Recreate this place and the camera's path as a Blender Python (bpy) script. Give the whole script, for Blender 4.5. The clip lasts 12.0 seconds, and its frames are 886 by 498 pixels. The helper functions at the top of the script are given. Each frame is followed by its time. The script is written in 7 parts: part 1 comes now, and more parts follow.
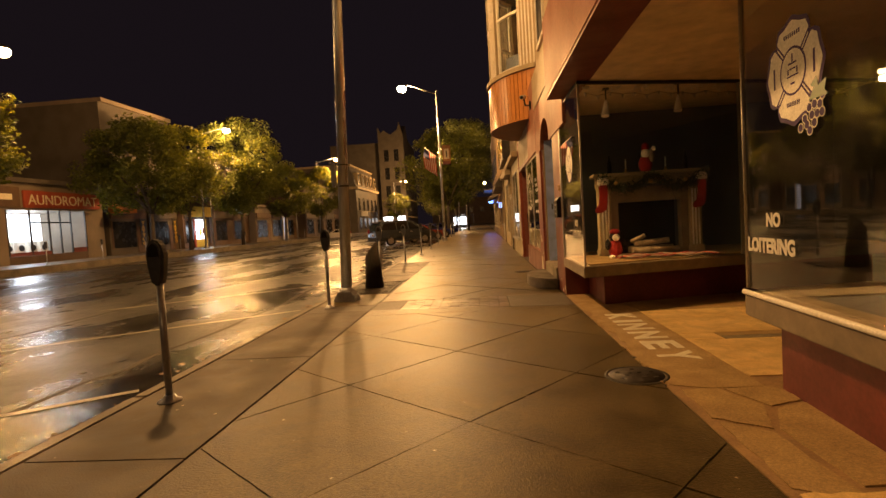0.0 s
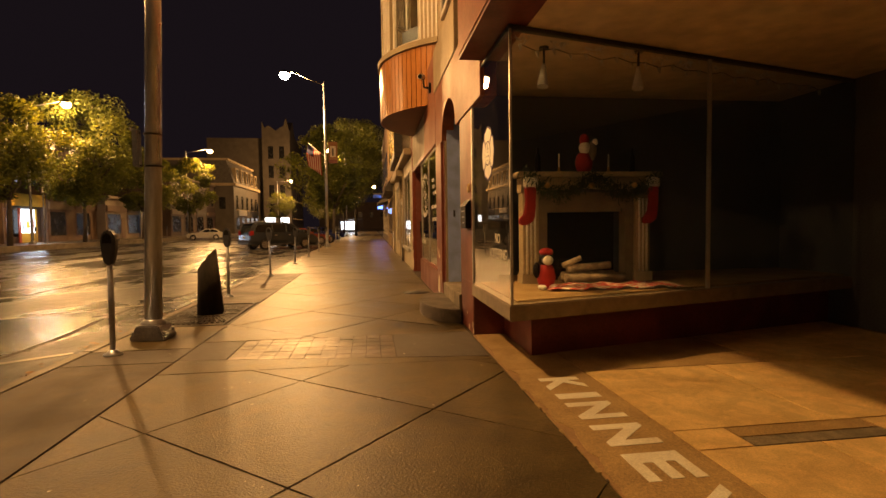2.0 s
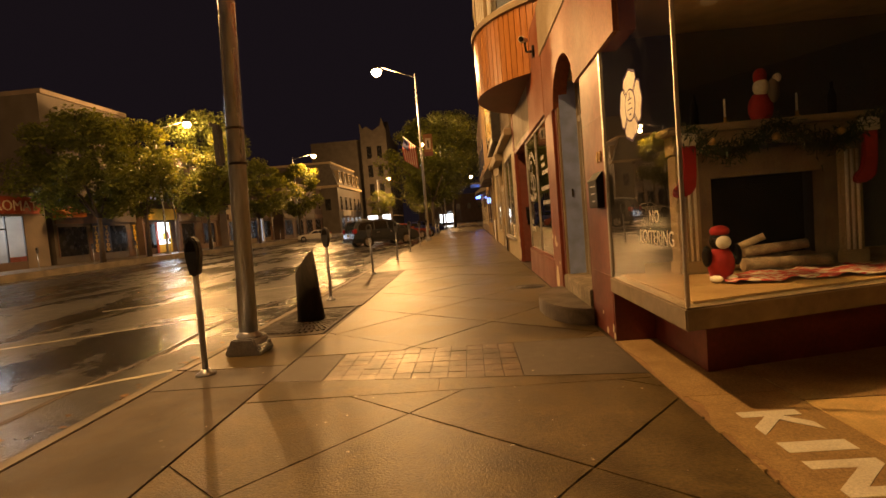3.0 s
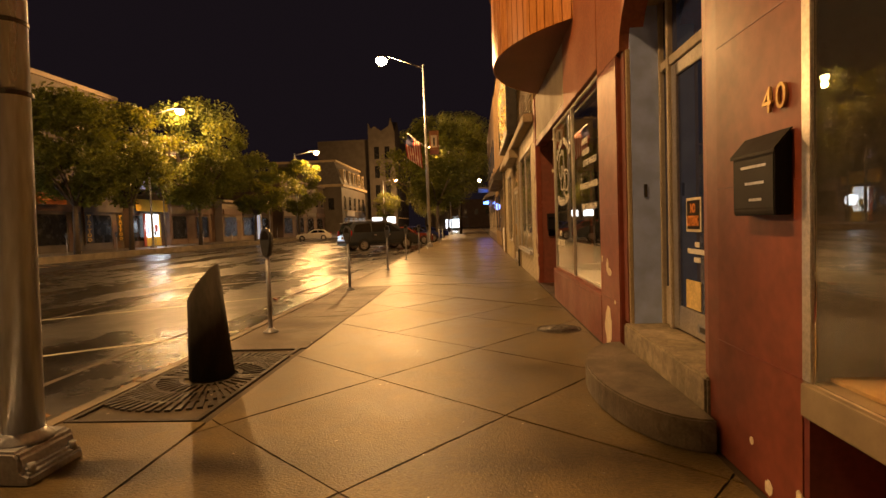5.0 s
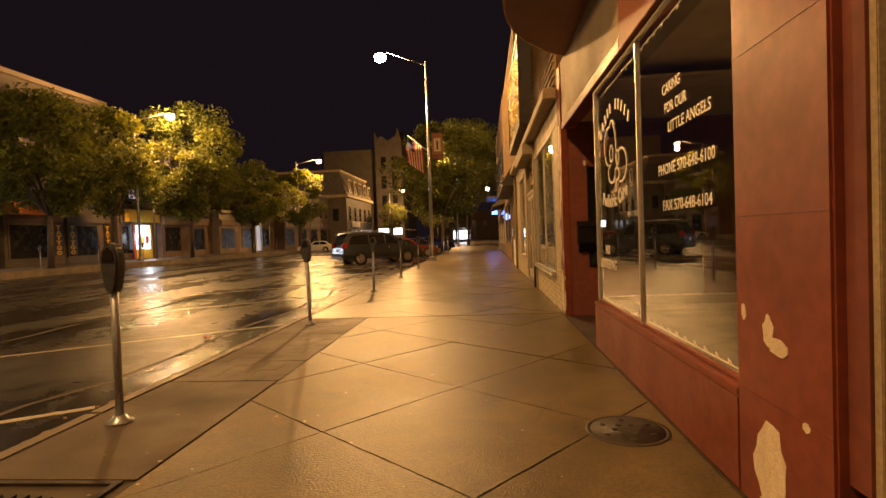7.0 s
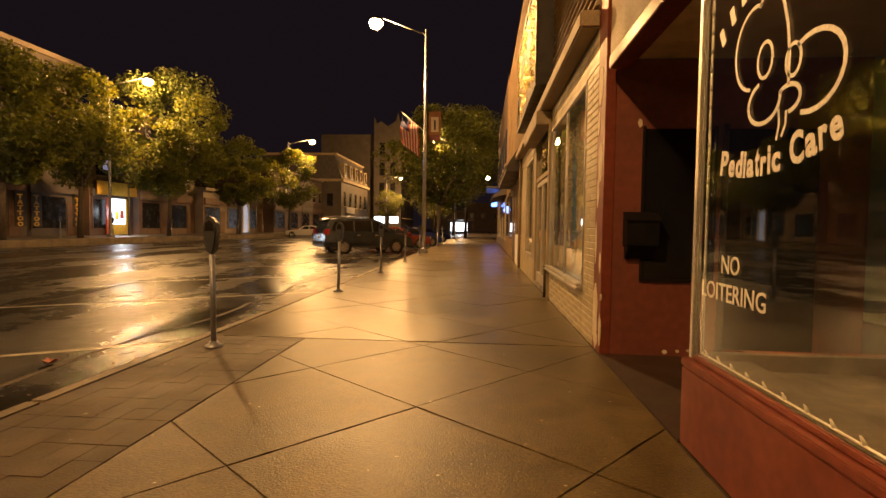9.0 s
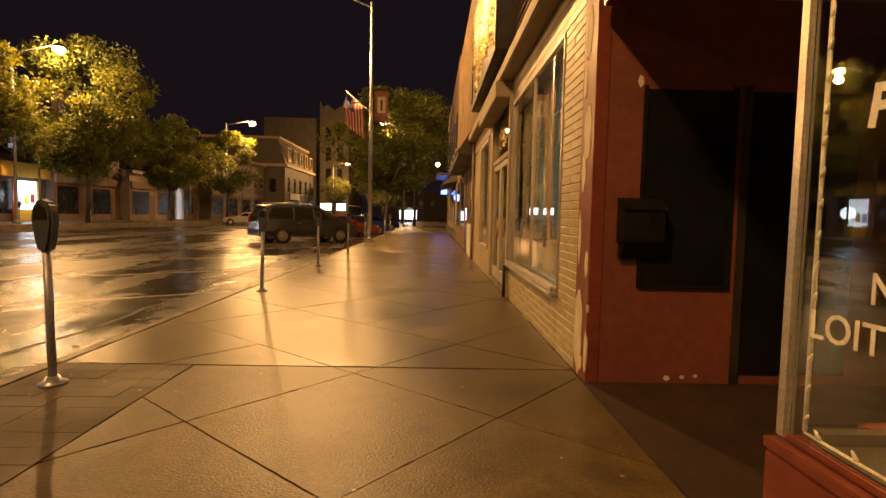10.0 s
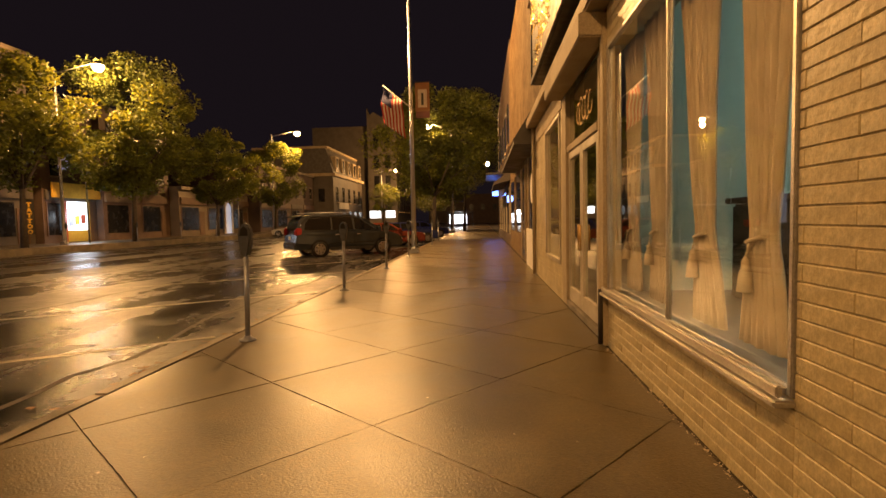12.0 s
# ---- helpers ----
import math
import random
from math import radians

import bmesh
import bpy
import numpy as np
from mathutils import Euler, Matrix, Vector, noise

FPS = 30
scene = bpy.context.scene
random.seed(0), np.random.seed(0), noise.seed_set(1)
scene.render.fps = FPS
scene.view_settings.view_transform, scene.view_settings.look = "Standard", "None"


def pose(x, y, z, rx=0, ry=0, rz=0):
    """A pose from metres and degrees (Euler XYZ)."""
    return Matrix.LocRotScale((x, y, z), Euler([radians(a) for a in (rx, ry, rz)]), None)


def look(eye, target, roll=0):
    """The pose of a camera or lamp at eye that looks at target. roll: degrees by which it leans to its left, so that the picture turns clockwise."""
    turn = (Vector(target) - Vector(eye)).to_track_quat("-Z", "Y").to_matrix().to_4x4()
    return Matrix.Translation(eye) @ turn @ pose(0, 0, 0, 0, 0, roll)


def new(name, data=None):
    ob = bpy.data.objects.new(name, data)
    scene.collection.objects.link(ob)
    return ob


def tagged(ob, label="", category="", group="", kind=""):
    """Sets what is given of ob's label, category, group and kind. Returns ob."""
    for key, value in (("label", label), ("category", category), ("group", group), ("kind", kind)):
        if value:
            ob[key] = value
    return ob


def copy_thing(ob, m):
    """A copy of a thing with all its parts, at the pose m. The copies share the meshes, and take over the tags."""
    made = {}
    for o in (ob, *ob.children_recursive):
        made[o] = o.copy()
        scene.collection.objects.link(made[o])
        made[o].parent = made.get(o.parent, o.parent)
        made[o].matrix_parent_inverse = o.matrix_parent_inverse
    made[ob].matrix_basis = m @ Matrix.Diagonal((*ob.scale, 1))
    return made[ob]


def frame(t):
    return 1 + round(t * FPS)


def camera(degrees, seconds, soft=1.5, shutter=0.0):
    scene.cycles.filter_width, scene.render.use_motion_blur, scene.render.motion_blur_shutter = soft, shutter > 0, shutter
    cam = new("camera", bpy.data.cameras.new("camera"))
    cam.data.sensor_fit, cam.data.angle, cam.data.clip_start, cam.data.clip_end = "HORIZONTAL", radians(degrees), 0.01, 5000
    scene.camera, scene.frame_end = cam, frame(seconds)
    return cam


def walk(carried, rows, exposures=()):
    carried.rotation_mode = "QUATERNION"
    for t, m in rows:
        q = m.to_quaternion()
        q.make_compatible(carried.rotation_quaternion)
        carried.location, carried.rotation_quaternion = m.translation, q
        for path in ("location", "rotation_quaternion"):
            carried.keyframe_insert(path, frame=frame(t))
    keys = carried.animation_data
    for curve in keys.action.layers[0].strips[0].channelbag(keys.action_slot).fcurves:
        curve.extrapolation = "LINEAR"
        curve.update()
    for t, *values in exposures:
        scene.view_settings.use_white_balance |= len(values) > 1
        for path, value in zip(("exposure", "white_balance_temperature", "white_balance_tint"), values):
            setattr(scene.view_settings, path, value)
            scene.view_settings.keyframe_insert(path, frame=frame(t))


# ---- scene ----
cam = camera(81.3, 12.0, 1.5, 0.0)
PATH = [
    (0, (0.555, -5.596, 1.415), (0.398, -3.605, 1.311), -3.5),
    (0.5, (0.649, -4.878, 1.451), (0.672, -2.879, 1.38), -5.3),
    (1, (0.734, -4.172, 1.45), (1.033, -2.196, 1.369), 0.5),
    (1.5, (0.777, -3.526, 1.468), (1.145, -1.562, 1.383), 2.9),
    (2, (0.683, -2.876, 1.426), (0.956, -0.897, 1.331), -0.8),
    (2.5, (0.657, -2.235, 1.413), (0.625, -0.237, 1.328), -7.4),
    (2.7, (0.585, -2.037, 1.386), (0.518, -0.041, 1.286), -6.3),
    (4.3, (0.547, 0.318, 1.424), (0.362, 2.304, 1.278), -1.5),
    (4.5, (0.568, 0.633, 1.41), (0.385, 2.618, 1.254), -3.3),
    (5, (0.593, 1.366, 1.383), (0.462, 3.359, 1.287), -2.1),
    (5.5, (0.592, 2.161, 1.379), (0.506, 4.155, 1.248), 0.6),
    (6, (0.639, 2.899, 1.39), (0.518, 4.894, 1.318), -1.0),
    (6.5, (0.654, 3.631, 1.372), (0.528, 5.626, 1.309), -1.6),
    (7, (0.674, 4.361, 1.377), (0.51, 6.354, 1.326), -2.1),
    (8.8, (0.69, 6.919, 1.307), (0.582, 8.915, 1.236), 1.2),
    (9, (0.673, 7.229, 1.344), (0.521, 9.221, 1.259), 0.8),
    (9.5, (0.694, 7.948, 1.376), (0.465, 9.934, 1.308), -2.0),
    (10, (0.653, 8.665, 1.355), (0.698, 10.66, 1.227), 1.2),
    (10.5, (0.655, 9.402, 1.349), (0.588, 11.4, 1.288), -1.4),
    (11, (0.612, 10.094, 1.323), (0.482, 12.09, 1.297), 0.5),
    (11.5, (0.613, 10.833, 1.375), (0.447, 12.823, 1.26), 0.3),
    (12, (0.612, 11.554, 1.413), (0.457, 13.544, 1.299), -1.2),
]
walk(cam, [(t, look(eye, target, roll)) for t, eye, target, roll in PATH])

# ---- world and lamps ----
world = bpy.data.worlds.new("night")
scene.world = world
world.use_nodes = True
bg = world.node_tree.nodes["Background"]
bg.inputs[0].default_value = (0.88, 0.58, 0.76, 1)
bg.inputs[1].default_value = 0.008
scene.view_settings.exposure = 0.24
SODIUM = (1.0, 0.505, 0.165)


def lamp(name, x, y, z, power, colour=SODIUM, size=0.25):
    data = bpy.data.lights.new(name, "POINT")
    data.energy, data.color, data.shadow_soft_size = power, colour, size
    ob = new(name, data)
    ob.location = (x, y, z)
    return ob


# street lamps: foot, then place of the glowing bowl, power
STREET_LAMPS = [
    ((-2.15, 4.22), (-5.2, 4.1, 11.7), 4300),
    ((-2.33, 33.5), (-4.9, 33.5, 11.75), 8800),
    ((-2.6, 68.0), (-5.1, 68.0, 11.7), 4200),
    # Extra lamp, set by the row's spacing to brighten the dark street end.
    ((-2.6, 102.5), (-5.1, 102.5, 11.7), 6000),
    ((-2.1, -26.0), (-4.6, -26.0, 11.7), 700),
    # Out of view; added at the row's spacing to light entrance and windows.
    ((-26.6, -3.8), (-23.5, -3.8, 11.4), 800),
    ((-26.6, 19.7), (-23.5, 19.7, 11.4), 2400),
    ((-26.6, 43.2), (-23.6, 43.2, 11.4), 5600),
    ((-23.3, 69.5), (-20.3, 69.5, 11.4), 6000),
    ((-19.8, 116.0), (-16.8, 116.0, 11.4), 7500),
]
for foot, (x, y, z), power in STREET_LAMPS:
    lamp("street_light", x, y, z - 0.45, power)


# ---- materials ----
def mat(name, c1, c2=None, scale=4.0, fine=60.0, rough=0.6, rough2=None, metal=0.0, bump=0.0, bscale=80.0, island=0.0, emit=None, power=0.0, spec=0.5, stretch=(1, 1, 1), band=(0.35, 0.65)):
    m = bpy.data.materials.new(name)
    m.use_nodes = True
    n, l = m.node_tree.nodes, m.node_tree.links
    b = n["Principled BSDF"]
    b.inputs["Metallic"].default_value = metal
    b.inputs["Specular IOR Level"].default_value = spec
    b.inputs["Roughness"].default_value = rough
    b.inputs["Base Color"].default_value = (*c1, 1)
    if emit:
        b.inputs["Emission Color"].default_value = (*emit, 1)
        b.inputs["Emission Strength"].default_value = power
        return m
    co = n.new("ShaderNodeTexCoord")
    mp = n.new("ShaderNodeMapping")
    mp.inputs["Scale"].default_value = stretch
    l.new(co.outputs["Object"], mp.inputs[0])
    big, small = n.new("ShaderNodeTexNoise"), n.new("ShaderNodeTexNoise")
    big.inputs["Scale"].default_value, big.inputs["Detail"].default_value = scale, 5
    small.inputs["Scale"].default_value, small.inputs["Detail"].default_value = fine, 4
    l.new(mp.outputs[0], big.inputs[0])
    l.new(mp.outputs[0], small.inputs[0])
    mr = n.new("ShaderNodeMapRange")
    mr.inputs[1].default_value, mr.inputs[2].default_value = band
    l.new(big.outputs["Fac"], mr.inputs[0])
    mx = n.new("ShaderNodeMix")
    mx.data_type = "RGBA"
    c2 = c2 or tuple(v * 0.75 for v in c1)
    mx.inputs[6].default_value, mx.inputs[7].default_value = (*c1, 1), (*c2, 1)
    l.new(mr.outputs[0], mx.inputs[0])
    sp = n.new("ShaderNodeMapRange")
    sp.inputs[1].default_value, sp.inputs[2].default_value, sp.inputs[3].default_value, sp.inputs[4].default_value = 0.3, 0.7, 0.82, 1.14
    l.new(small.outputs["Fac"], sp.inputs[0])
    hs = n.new("ShaderNodeHueSaturation")
    l.new(mx.outputs[2], hs.inputs["Color"])
    if island:
        oi = n.new("ShaderNodeObjectInfo")
        ge = n.new("ShaderNodeNewGeometry")
        ad = n.new("ShaderNodeMath")
        l.new(oi.outputs["Random"], ad.inputs[0])
        l.new(ge.outputs["Random Per Island"], ad.inputs[1])
        fr = n.new("ShaderNodeMath")
        fr.operation = "FRACT"
        l.new(ad.outputs[0], fr.inputs[0])
        ir = n.new("ShaderNodeMapRange")
        ir.inputs[3].default_value, ir.inputs[4].default_value = 1 - island, 1 + island
        l.new(fr.outputs[0], ir.inputs[0])
        mu = n.new("ShaderNodeMath")
        mu.operation = "MULTIPLY"
        l.new(ir.outputs[0], mu.inputs[0])
        l.new(sp.outputs[0], mu.inputs[1])
        l.new(mu.outputs[0], hs.inputs["Value"])
    else:
        l.new(sp.outputs[0], hs.inputs["Value"])
    l.new(hs.outputs[0], b.inputs["Base Color"])
    if rough2 is not None:
        rr = n.new("ShaderNodeMapRange")
        rr.inputs[3].default_value, rr.inputs[4].default_value = rough, rough2
        l.new(mr.outputs[0], rr.inputs[0])
        l.new(rr.outputs[0], b.inputs["Roughness"])
    if bump:
        bn = n.new("ShaderNodeTexNoise")
        bn.inputs["Scale"].default_value, bn.inputs["Detail"].default_value = bscale, 4
        l.new(mp.outputs[0], bn.inputs[0])
        bu = n.new("ShaderNodeBump")
        bu.inputs["Strength"].default_value, bu.inputs["Distance"].default_value = bump, 0.01
        l.new(bn.outputs["Fac"], bu.inputs["Height"])
        l.new(bu.outputs[0], b.inputs["Normal"])
    return m


def glass_mat(name, tint=(0.9, 0.95, 0.95), rough=0.0):
    m = bpy.data.materials.new(name)
    m.use_nodes = True
    b = m.node_tree.nodes["Principled BSDF"]
    b.inputs["Base Color"].default_value = (*tint, 1)
    b.inputs["Roughness"].default_value = rough
    b.inputs["Transmission Weight"].default_value = 1
    b.inputs["IOR"].default_value = 1.5
    return m


def glow(name, colour, power):
    return mat(name, colour, emit=colour, power=power, rough=0.4)


def mottle(m, scale, low, high, band=(0.42, 0.62), gloss=0.0):
    """Blotches of a middling size over a material's colour, and its gloss."""
    n, l = m.node_tree.nodes, m.node_tree.links
    b = n["Principled BSDF"]
    co, no, mr, mu = n.new("ShaderNodeTexCoord"), n.new("ShaderNodeTexNoise"), n.new("ShaderNodeMapRange"), n.new("ShaderNodeMix")
    no.inputs["Scale"].default_value, no.inputs["Detail"].default_value, no.inputs["Roughness"].default_value = scale, 8, 0.68
    no.inputs["Distortion"].default_value = 0.6
    mr.inputs[1].default_value, mr.inputs[2].default_value, mr.inputs[3].default_value, mr.inputs[4].default_value = band[0], band[1], low, high
    mu.data_type, mu.blend_type = "RGBA", "MULTIPLY"
    mu.inputs[0].default_value = 1
    l.new(co.outputs["Object"], no.inputs[0])
    l.new(no.outputs["Fac"], mr.inputs[0])
    l.new(b.inputs["Base Color"].links[0].from_socket, mu.inputs[6])
    l.new(mr.outputs[0], mu.inputs[7])
    l.new(mu.outputs[2], b.inputs["Base Color"])
    if gloss:
        gr, ad = n.new("ShaderNodeMapRange"), n.new("ShaderNodeMath")
        gr.inputs[1].default_value, gr.inputs[2].default_value, gr.inputs[3].default_value, gr.inputs[4].default_value = band[0], band[1], -gloss, gloss
        l.new(no.outputs["Fac"], gr.inputs[0])
        l.new(b.inputs["Roughness"].links[0].from_socket, ad.inputs[0])
        l.new(gr.outputs[0], ad.inputs[1])
        l.new(ad.outputs[0], b.inputs["Roughness"])
    return m


M = {}
M["asphalt"] = mat("wet_asphalt", (0.014, 0.013, 0.0125), (0.034, 0.031, 0.028), 0.5, 110, 0.13, 0.40, bump=0.7, bscale=70, spec=0.5, stretch=(1, 0.3, 1), band=(0.39, 0.58))
mottle(M["asphalt"], 2.2, 0.75, 1.2, (0.4, 0.62), 0.055)
M["asphalt2"] = mat("patch_asphalt", (0.075, 0.06, 0.043), (0.10, 0.08, 0.058), 1.5, 90, 0.5, 0.62, bump=0.4, bscale=120)
mottle(M["asphalt2"], 9, 0.85, 1.1)
M["slab"] = mat("damp_concrete", (0.140, 0.099, 0.038), (0.088, 0.063, 0.024), 0.9, 45, 0.45, 0.36, bump=0.5, bscale=65, island=0.1, spec=0.42)
mottle(M["slab"], 3.2, 0.66, 1.2, (0.36, 0.64), 0.03)
mottle(M["slab"], 38, 0.66, 1.22, (0.35, 0.65))
M["slab_new"] = mat("smooth_damp_concrete", (0.147, 0.105, 0.041), (0.098, 0.07, 0.027), 0.6, 45, 0.40, 0.31, bump=0.34, bscale=65, island=0.05, spec=0.55)
mottle(M["slab_new"], 1.9, 0.70, 1.14, (0.36, 0.64), 0.03)
mottle(M["slab_new"], 34, 0.72, 1.18, (0.35, 0.65))
M["kerb"] = mat("kerb_concrete", (0.22, 0.18, 0.125), (0.12, 0.10, 0.07), 1.5, 60, 0.4, 0.6, bump=0.2)
M["step"] = mottle(mat("dark_step_concrete", (0.13, 0.102, 0.07), (0.075, 0.06, 0.042), 2, 60, 0.4, 0.6, bump=0.3), 7, 0.7, 1.15)
M["joint"] = mat("joint_dirt", (0.035, 0.026, 0.016), (0.075, 0.055, 0.033), 3, 60, 0.7)
M["paver"] = mottle(mat("old_paver", (0.20, 0.14, 0.075), (0.10, 0.07, 0.04), 1.6, 60, 0.3, 0.5, bump=0.35, island=0.22), 6, 0.7, 1.15)
M["paint"] = mat("road_paint", (0.62, 0.58, 0.45), (0.25, 0.23, 0.19), 3, 30, 0.3, 0.5)
M["tile"] = mat("sandstone_slab", (0.80, 0.57, 0.235), (0.68, 0.46, 0.185), 2.0, 120, 0.45, 0.6, bump=0.1, island=0.1)
M["sillstone"] = mottle(mat("worn_speckled_sill", (0.31, 0.25, 0.165), (0.19, 0.155, 0.10), 2.2, 160, 0.5, 0.7, bump=0.35, bscale=60), 11, 0.66, 1.2, (0.4, 0.62))
mottle(M["tile"], 5, 0.8, 1.06)
M["tile_brown"] = mottle(mat("brown_terrazzo", (0.46, 0.31, 0.13), (0.36, 0.235, 0.10), 3, 220, 0.45, 0.6, bump=0.15), 60, 0.7, 1.15)
M["inlay"] = mat("white_inlay", (0.82, 0.78, 0.64), (0.70, 0.64, 0.5), 5, 100, 0.45)
M["red"] = mat("red_panel_paint", (0.215, 0.054, 0.031), (0.165, 0.041, 0.024), 1.2, 12, 0.42, 0.55, bump=0.04, bscale=20, spec=0.28)
# Second tone of the red panel paint, with the recess shade in its colour.
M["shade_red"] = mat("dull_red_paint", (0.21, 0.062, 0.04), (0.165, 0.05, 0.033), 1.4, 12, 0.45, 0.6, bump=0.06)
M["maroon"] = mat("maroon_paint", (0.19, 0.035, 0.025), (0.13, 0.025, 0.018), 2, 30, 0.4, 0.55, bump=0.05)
M["salmon"] = mat("salmon_paint", (0.30, 0.10, 0.043), (0.25, 0.08, 0.035), 1.4, 30, 0.5, 0.6, bump=0.05, spec=0.22)
M["cream"] = mat("cream_paint", (0.42, 0.34, 0.22), (0.34, 0.27, 0.175), 1.5, 50, 0.6, 0.7, bump=0.1, spec=0.2)
M["white"] = mat("white_paint", (0.78, 0.75, 0.68), (0.66, 0.62, 0.54), 2, 60, 0.4, 0.5, bump=0.05)
M["peel"] = mat("bare_plaster", (0.72, 0.62, 0.45), (0.6, 0.5, 0.35), 6, 90, 0.7, bump=0.2)
M["soffit"] = mat("beige_soffit", (0.72, 0.57, 0.36), (0.64, 0.50, 0.31), 1.0, 5, 0.6, bump=0.1)
M["brick"] = mottle(mat("painted_brick", (0.53, 0.44, 0.245), (0.44, 0.355, 0.19), 2, 70, 0.42, 0.55, bump=0.55, bscale=26, island=0.04), 7, 0.8, 1.06)
M["mortar"] = mottle(mat("painted_mortar", (0.50, 0.41, 0.23), (0.42, 0.34, 0.185), 5, 70, 0.6, bump=0.4, bscale=40), 9, 0.6, 1.05, (0.34, 0.48))
M["siding"] = mottle(mat("tan_siding", (0.23, 0.16, 0.085), (0.165, 0.11, 0.06), 1.2, 40, 0.7, 0.8, bump=0.2, spec=0.12), 4, 0.7, 1.1)
M["alu"] = mat("aluminium", (0.55, 0.52, 0.47), (0.45, 0.42, 0.38), 3, 60, 0.32, 0.45, metal=0.8)
M["frame"] = mat("beige_frame_paint", (0.45, 0.40, 0.31), (0.36, 0.31, 0.23), 3, 60, 0.4, 0.5)
M["bluegrey"] = mat("blue_grey_paint", (0.40, 0.52, 0.92), (0.37, 0.48, 0.86), 0.8, 6, 0.36, 0.42)
M["chrome"] = mat("wheel_alloy", (0.5, 0.48, 0.45), (0.4, 0.38, 0.36), 5, 60, 0.25, 0.35, metal=0.9)
M["sillpaint"] = mottle(mat("grey_brown_sill_paint", (0.27, 0.21, 0.135), (0.22, 0.17, 0.11), 1.2, 8, 0.45, 0.55), 5, 0.88, 1.06)
M["galv"] = mat("galvanised_steel", (0.38, 0.39, 0.43), (0.28, 0.29, 0.32), 3, 40, 0.3, 0.5, metal=0.65, bump=0.05)
M["steel"] = mat("brushed_pole_steel", (0.66, 0.70, 0.80), (0.56, 0.60, 0.68), 2, 30, 0.22, 0.32, metal=0.75, stretch=(1, 1, 0.15))
M["dark"] = mat("dark_metal", (0.028, 0.026, 0.026), (0.045, 0.04, 0.036), 6, 60, 0.35, 0.55, metal=0.2)
M["meterhead"] = mat("grey_meter_casting", (0.085, 0.09, 0.105), (0.055, 0.06, 0.07), 8, 90, 0.35, 0.5, metal=0.3, bump=0.1)
M["iron"] = mat("cast_iron", (0.024, 0.019, 0.015), (0.045, 0.034, 0.025), 6, 90, 0.42, 0.7, metal=0.1, bump=0.5, spec=0.35)
M["stump"] = mat("tarred_post", (0.016, 0.014, 0.011), (0.04, 0.032, 0.024), 7, 40, 0.75, 0.95, bump=1.0, bscale=16, spec=0.25, stretch=(1, 1, 0.3))
M["black"] = mat("black_plastic", (0.008, 0.0075, 0.0075), (0.014, 0.012, 0.012), 5, 80, 0.5, 0.62, spec=0.14)
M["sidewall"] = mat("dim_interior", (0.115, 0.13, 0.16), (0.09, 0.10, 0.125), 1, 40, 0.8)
M["room"] = mat("room_plaster", (0.42, 0.50, 0.46), (0.36, 0.44, 0.41), 1, 40, 0.7)
M["curtain"] = mat("taupe_curtain", (0.42, 0.33, 0.23), (0.35, 0.27, 0.18), 6, 200, 0.8, bump=0.2, bscale=300)
M["leaf"] = mat("maple_leaf", (0.10, 0.118, 0.02), (0.036, 0.052, 0.012), 1.2, 20, 0.45, 0.6, island=0.6)
nt = M["leaf"].node_tree
tr, ms = nt.nodes.new("ShaderNodeBsdfTranslucent"), nt.nodes.new("ShaderNodeMixShader")
tr.inputs[0].default_value = (0.27, 0.27, 0.02, 1)
ms.inputs[0].default_value = 0.3
nt.links.new(nt.nodes["Principled BSDF"].outputs[0], ms.inputs[1])
nt.links.new(tr.outputs[0], ms.inputs[2])
nt.links.new(ms.outputs[0], nt.nodes["Material Output"].inputs[0])
M["bark"] = mat("bark", (0.07, 0.055, 0.04), (0.045, 0.035, 0.026), 6, 60, 0.8, bump=0.6, bscale=25)
M["glass"] = glass_mat("window_glass")
M["dusty"] = glass_mat("dusty_shop_glass", (0.72, 0.68, 0.6))
nt = M["dusty"].node_tree
co, no, mr = nt.nodes.new("ShaderNodeTexCoord"), nt.nodes.new("ShaderNodeTexNoise"), nt.nodes.new("ShaderNodeMapRange")
no.inputs["Scale"].default_value, no.inputs["Detail"].default_value, no.inputs["Distortion"].default_value = 1.1, 5, 1.4
mr.inputs[1].default_value, mr.inputs[2].default_value, mr.inputs[3].default_value, mr.inputs[4].default_value = 0.5, 0.8, 0.003, 0.05
di, ms = nt.nodes.new("ShaderNodeBsdfDiffuse"), nt.nodes.new("ShaderNodeMixShader")
di.inputs[0].default_value = (0.5, 0.47, 0.42, 1)
nt.links.new(co.outputs["Object"], no.inputs[0])
nt.links.new(no.outputs["Fac"], mr.inputs[0])
nt.links.new(mr.outputs[0], ms.inputs[0])
nt.links.new(nt.nodes["Principled BSDF"].outputs[0], ms.inputs[1])
nt.links.new(di.outputs[0], ms.inputs[2])
nt.links.new(ms.outputs[0], nt.nodes["Material Output"].inputs[0])
M["far_wall"] = mat("dull_brick_front", (0.12, 0.08, 0.06), (0.085, 0.055, 0.042), 1.0, 20, 0.7, bump=0.1, island=0.3)
M["far_dark"] = mat("dim_grey_render", (0.10, 0.085, 0.07), (0.075, 0.062, 0.05), 0.8, 20, 0.7, bump=0.1)
M["far_tan"] = mat("tan_render_front", (0.22, 0.175, 0.13), (0.17, 0.135, 0.1), 0.8, 20, 0.7, bump=0.1)
M["slate"] = mat("slate_roof", (0.10, 0.09, 0.08), (0.07, 0.06, 0.055), 2, 30, 0.5, 0.65, bump=0.2)


# ---- mesh helpers ----
def bev(bm, width, seg=2):
    bmesh.ops.bevel(bm, geom=list(bm.edges), offset=width, segments=seg, affect="EDGES", clamp_overlap=True)
    return bm


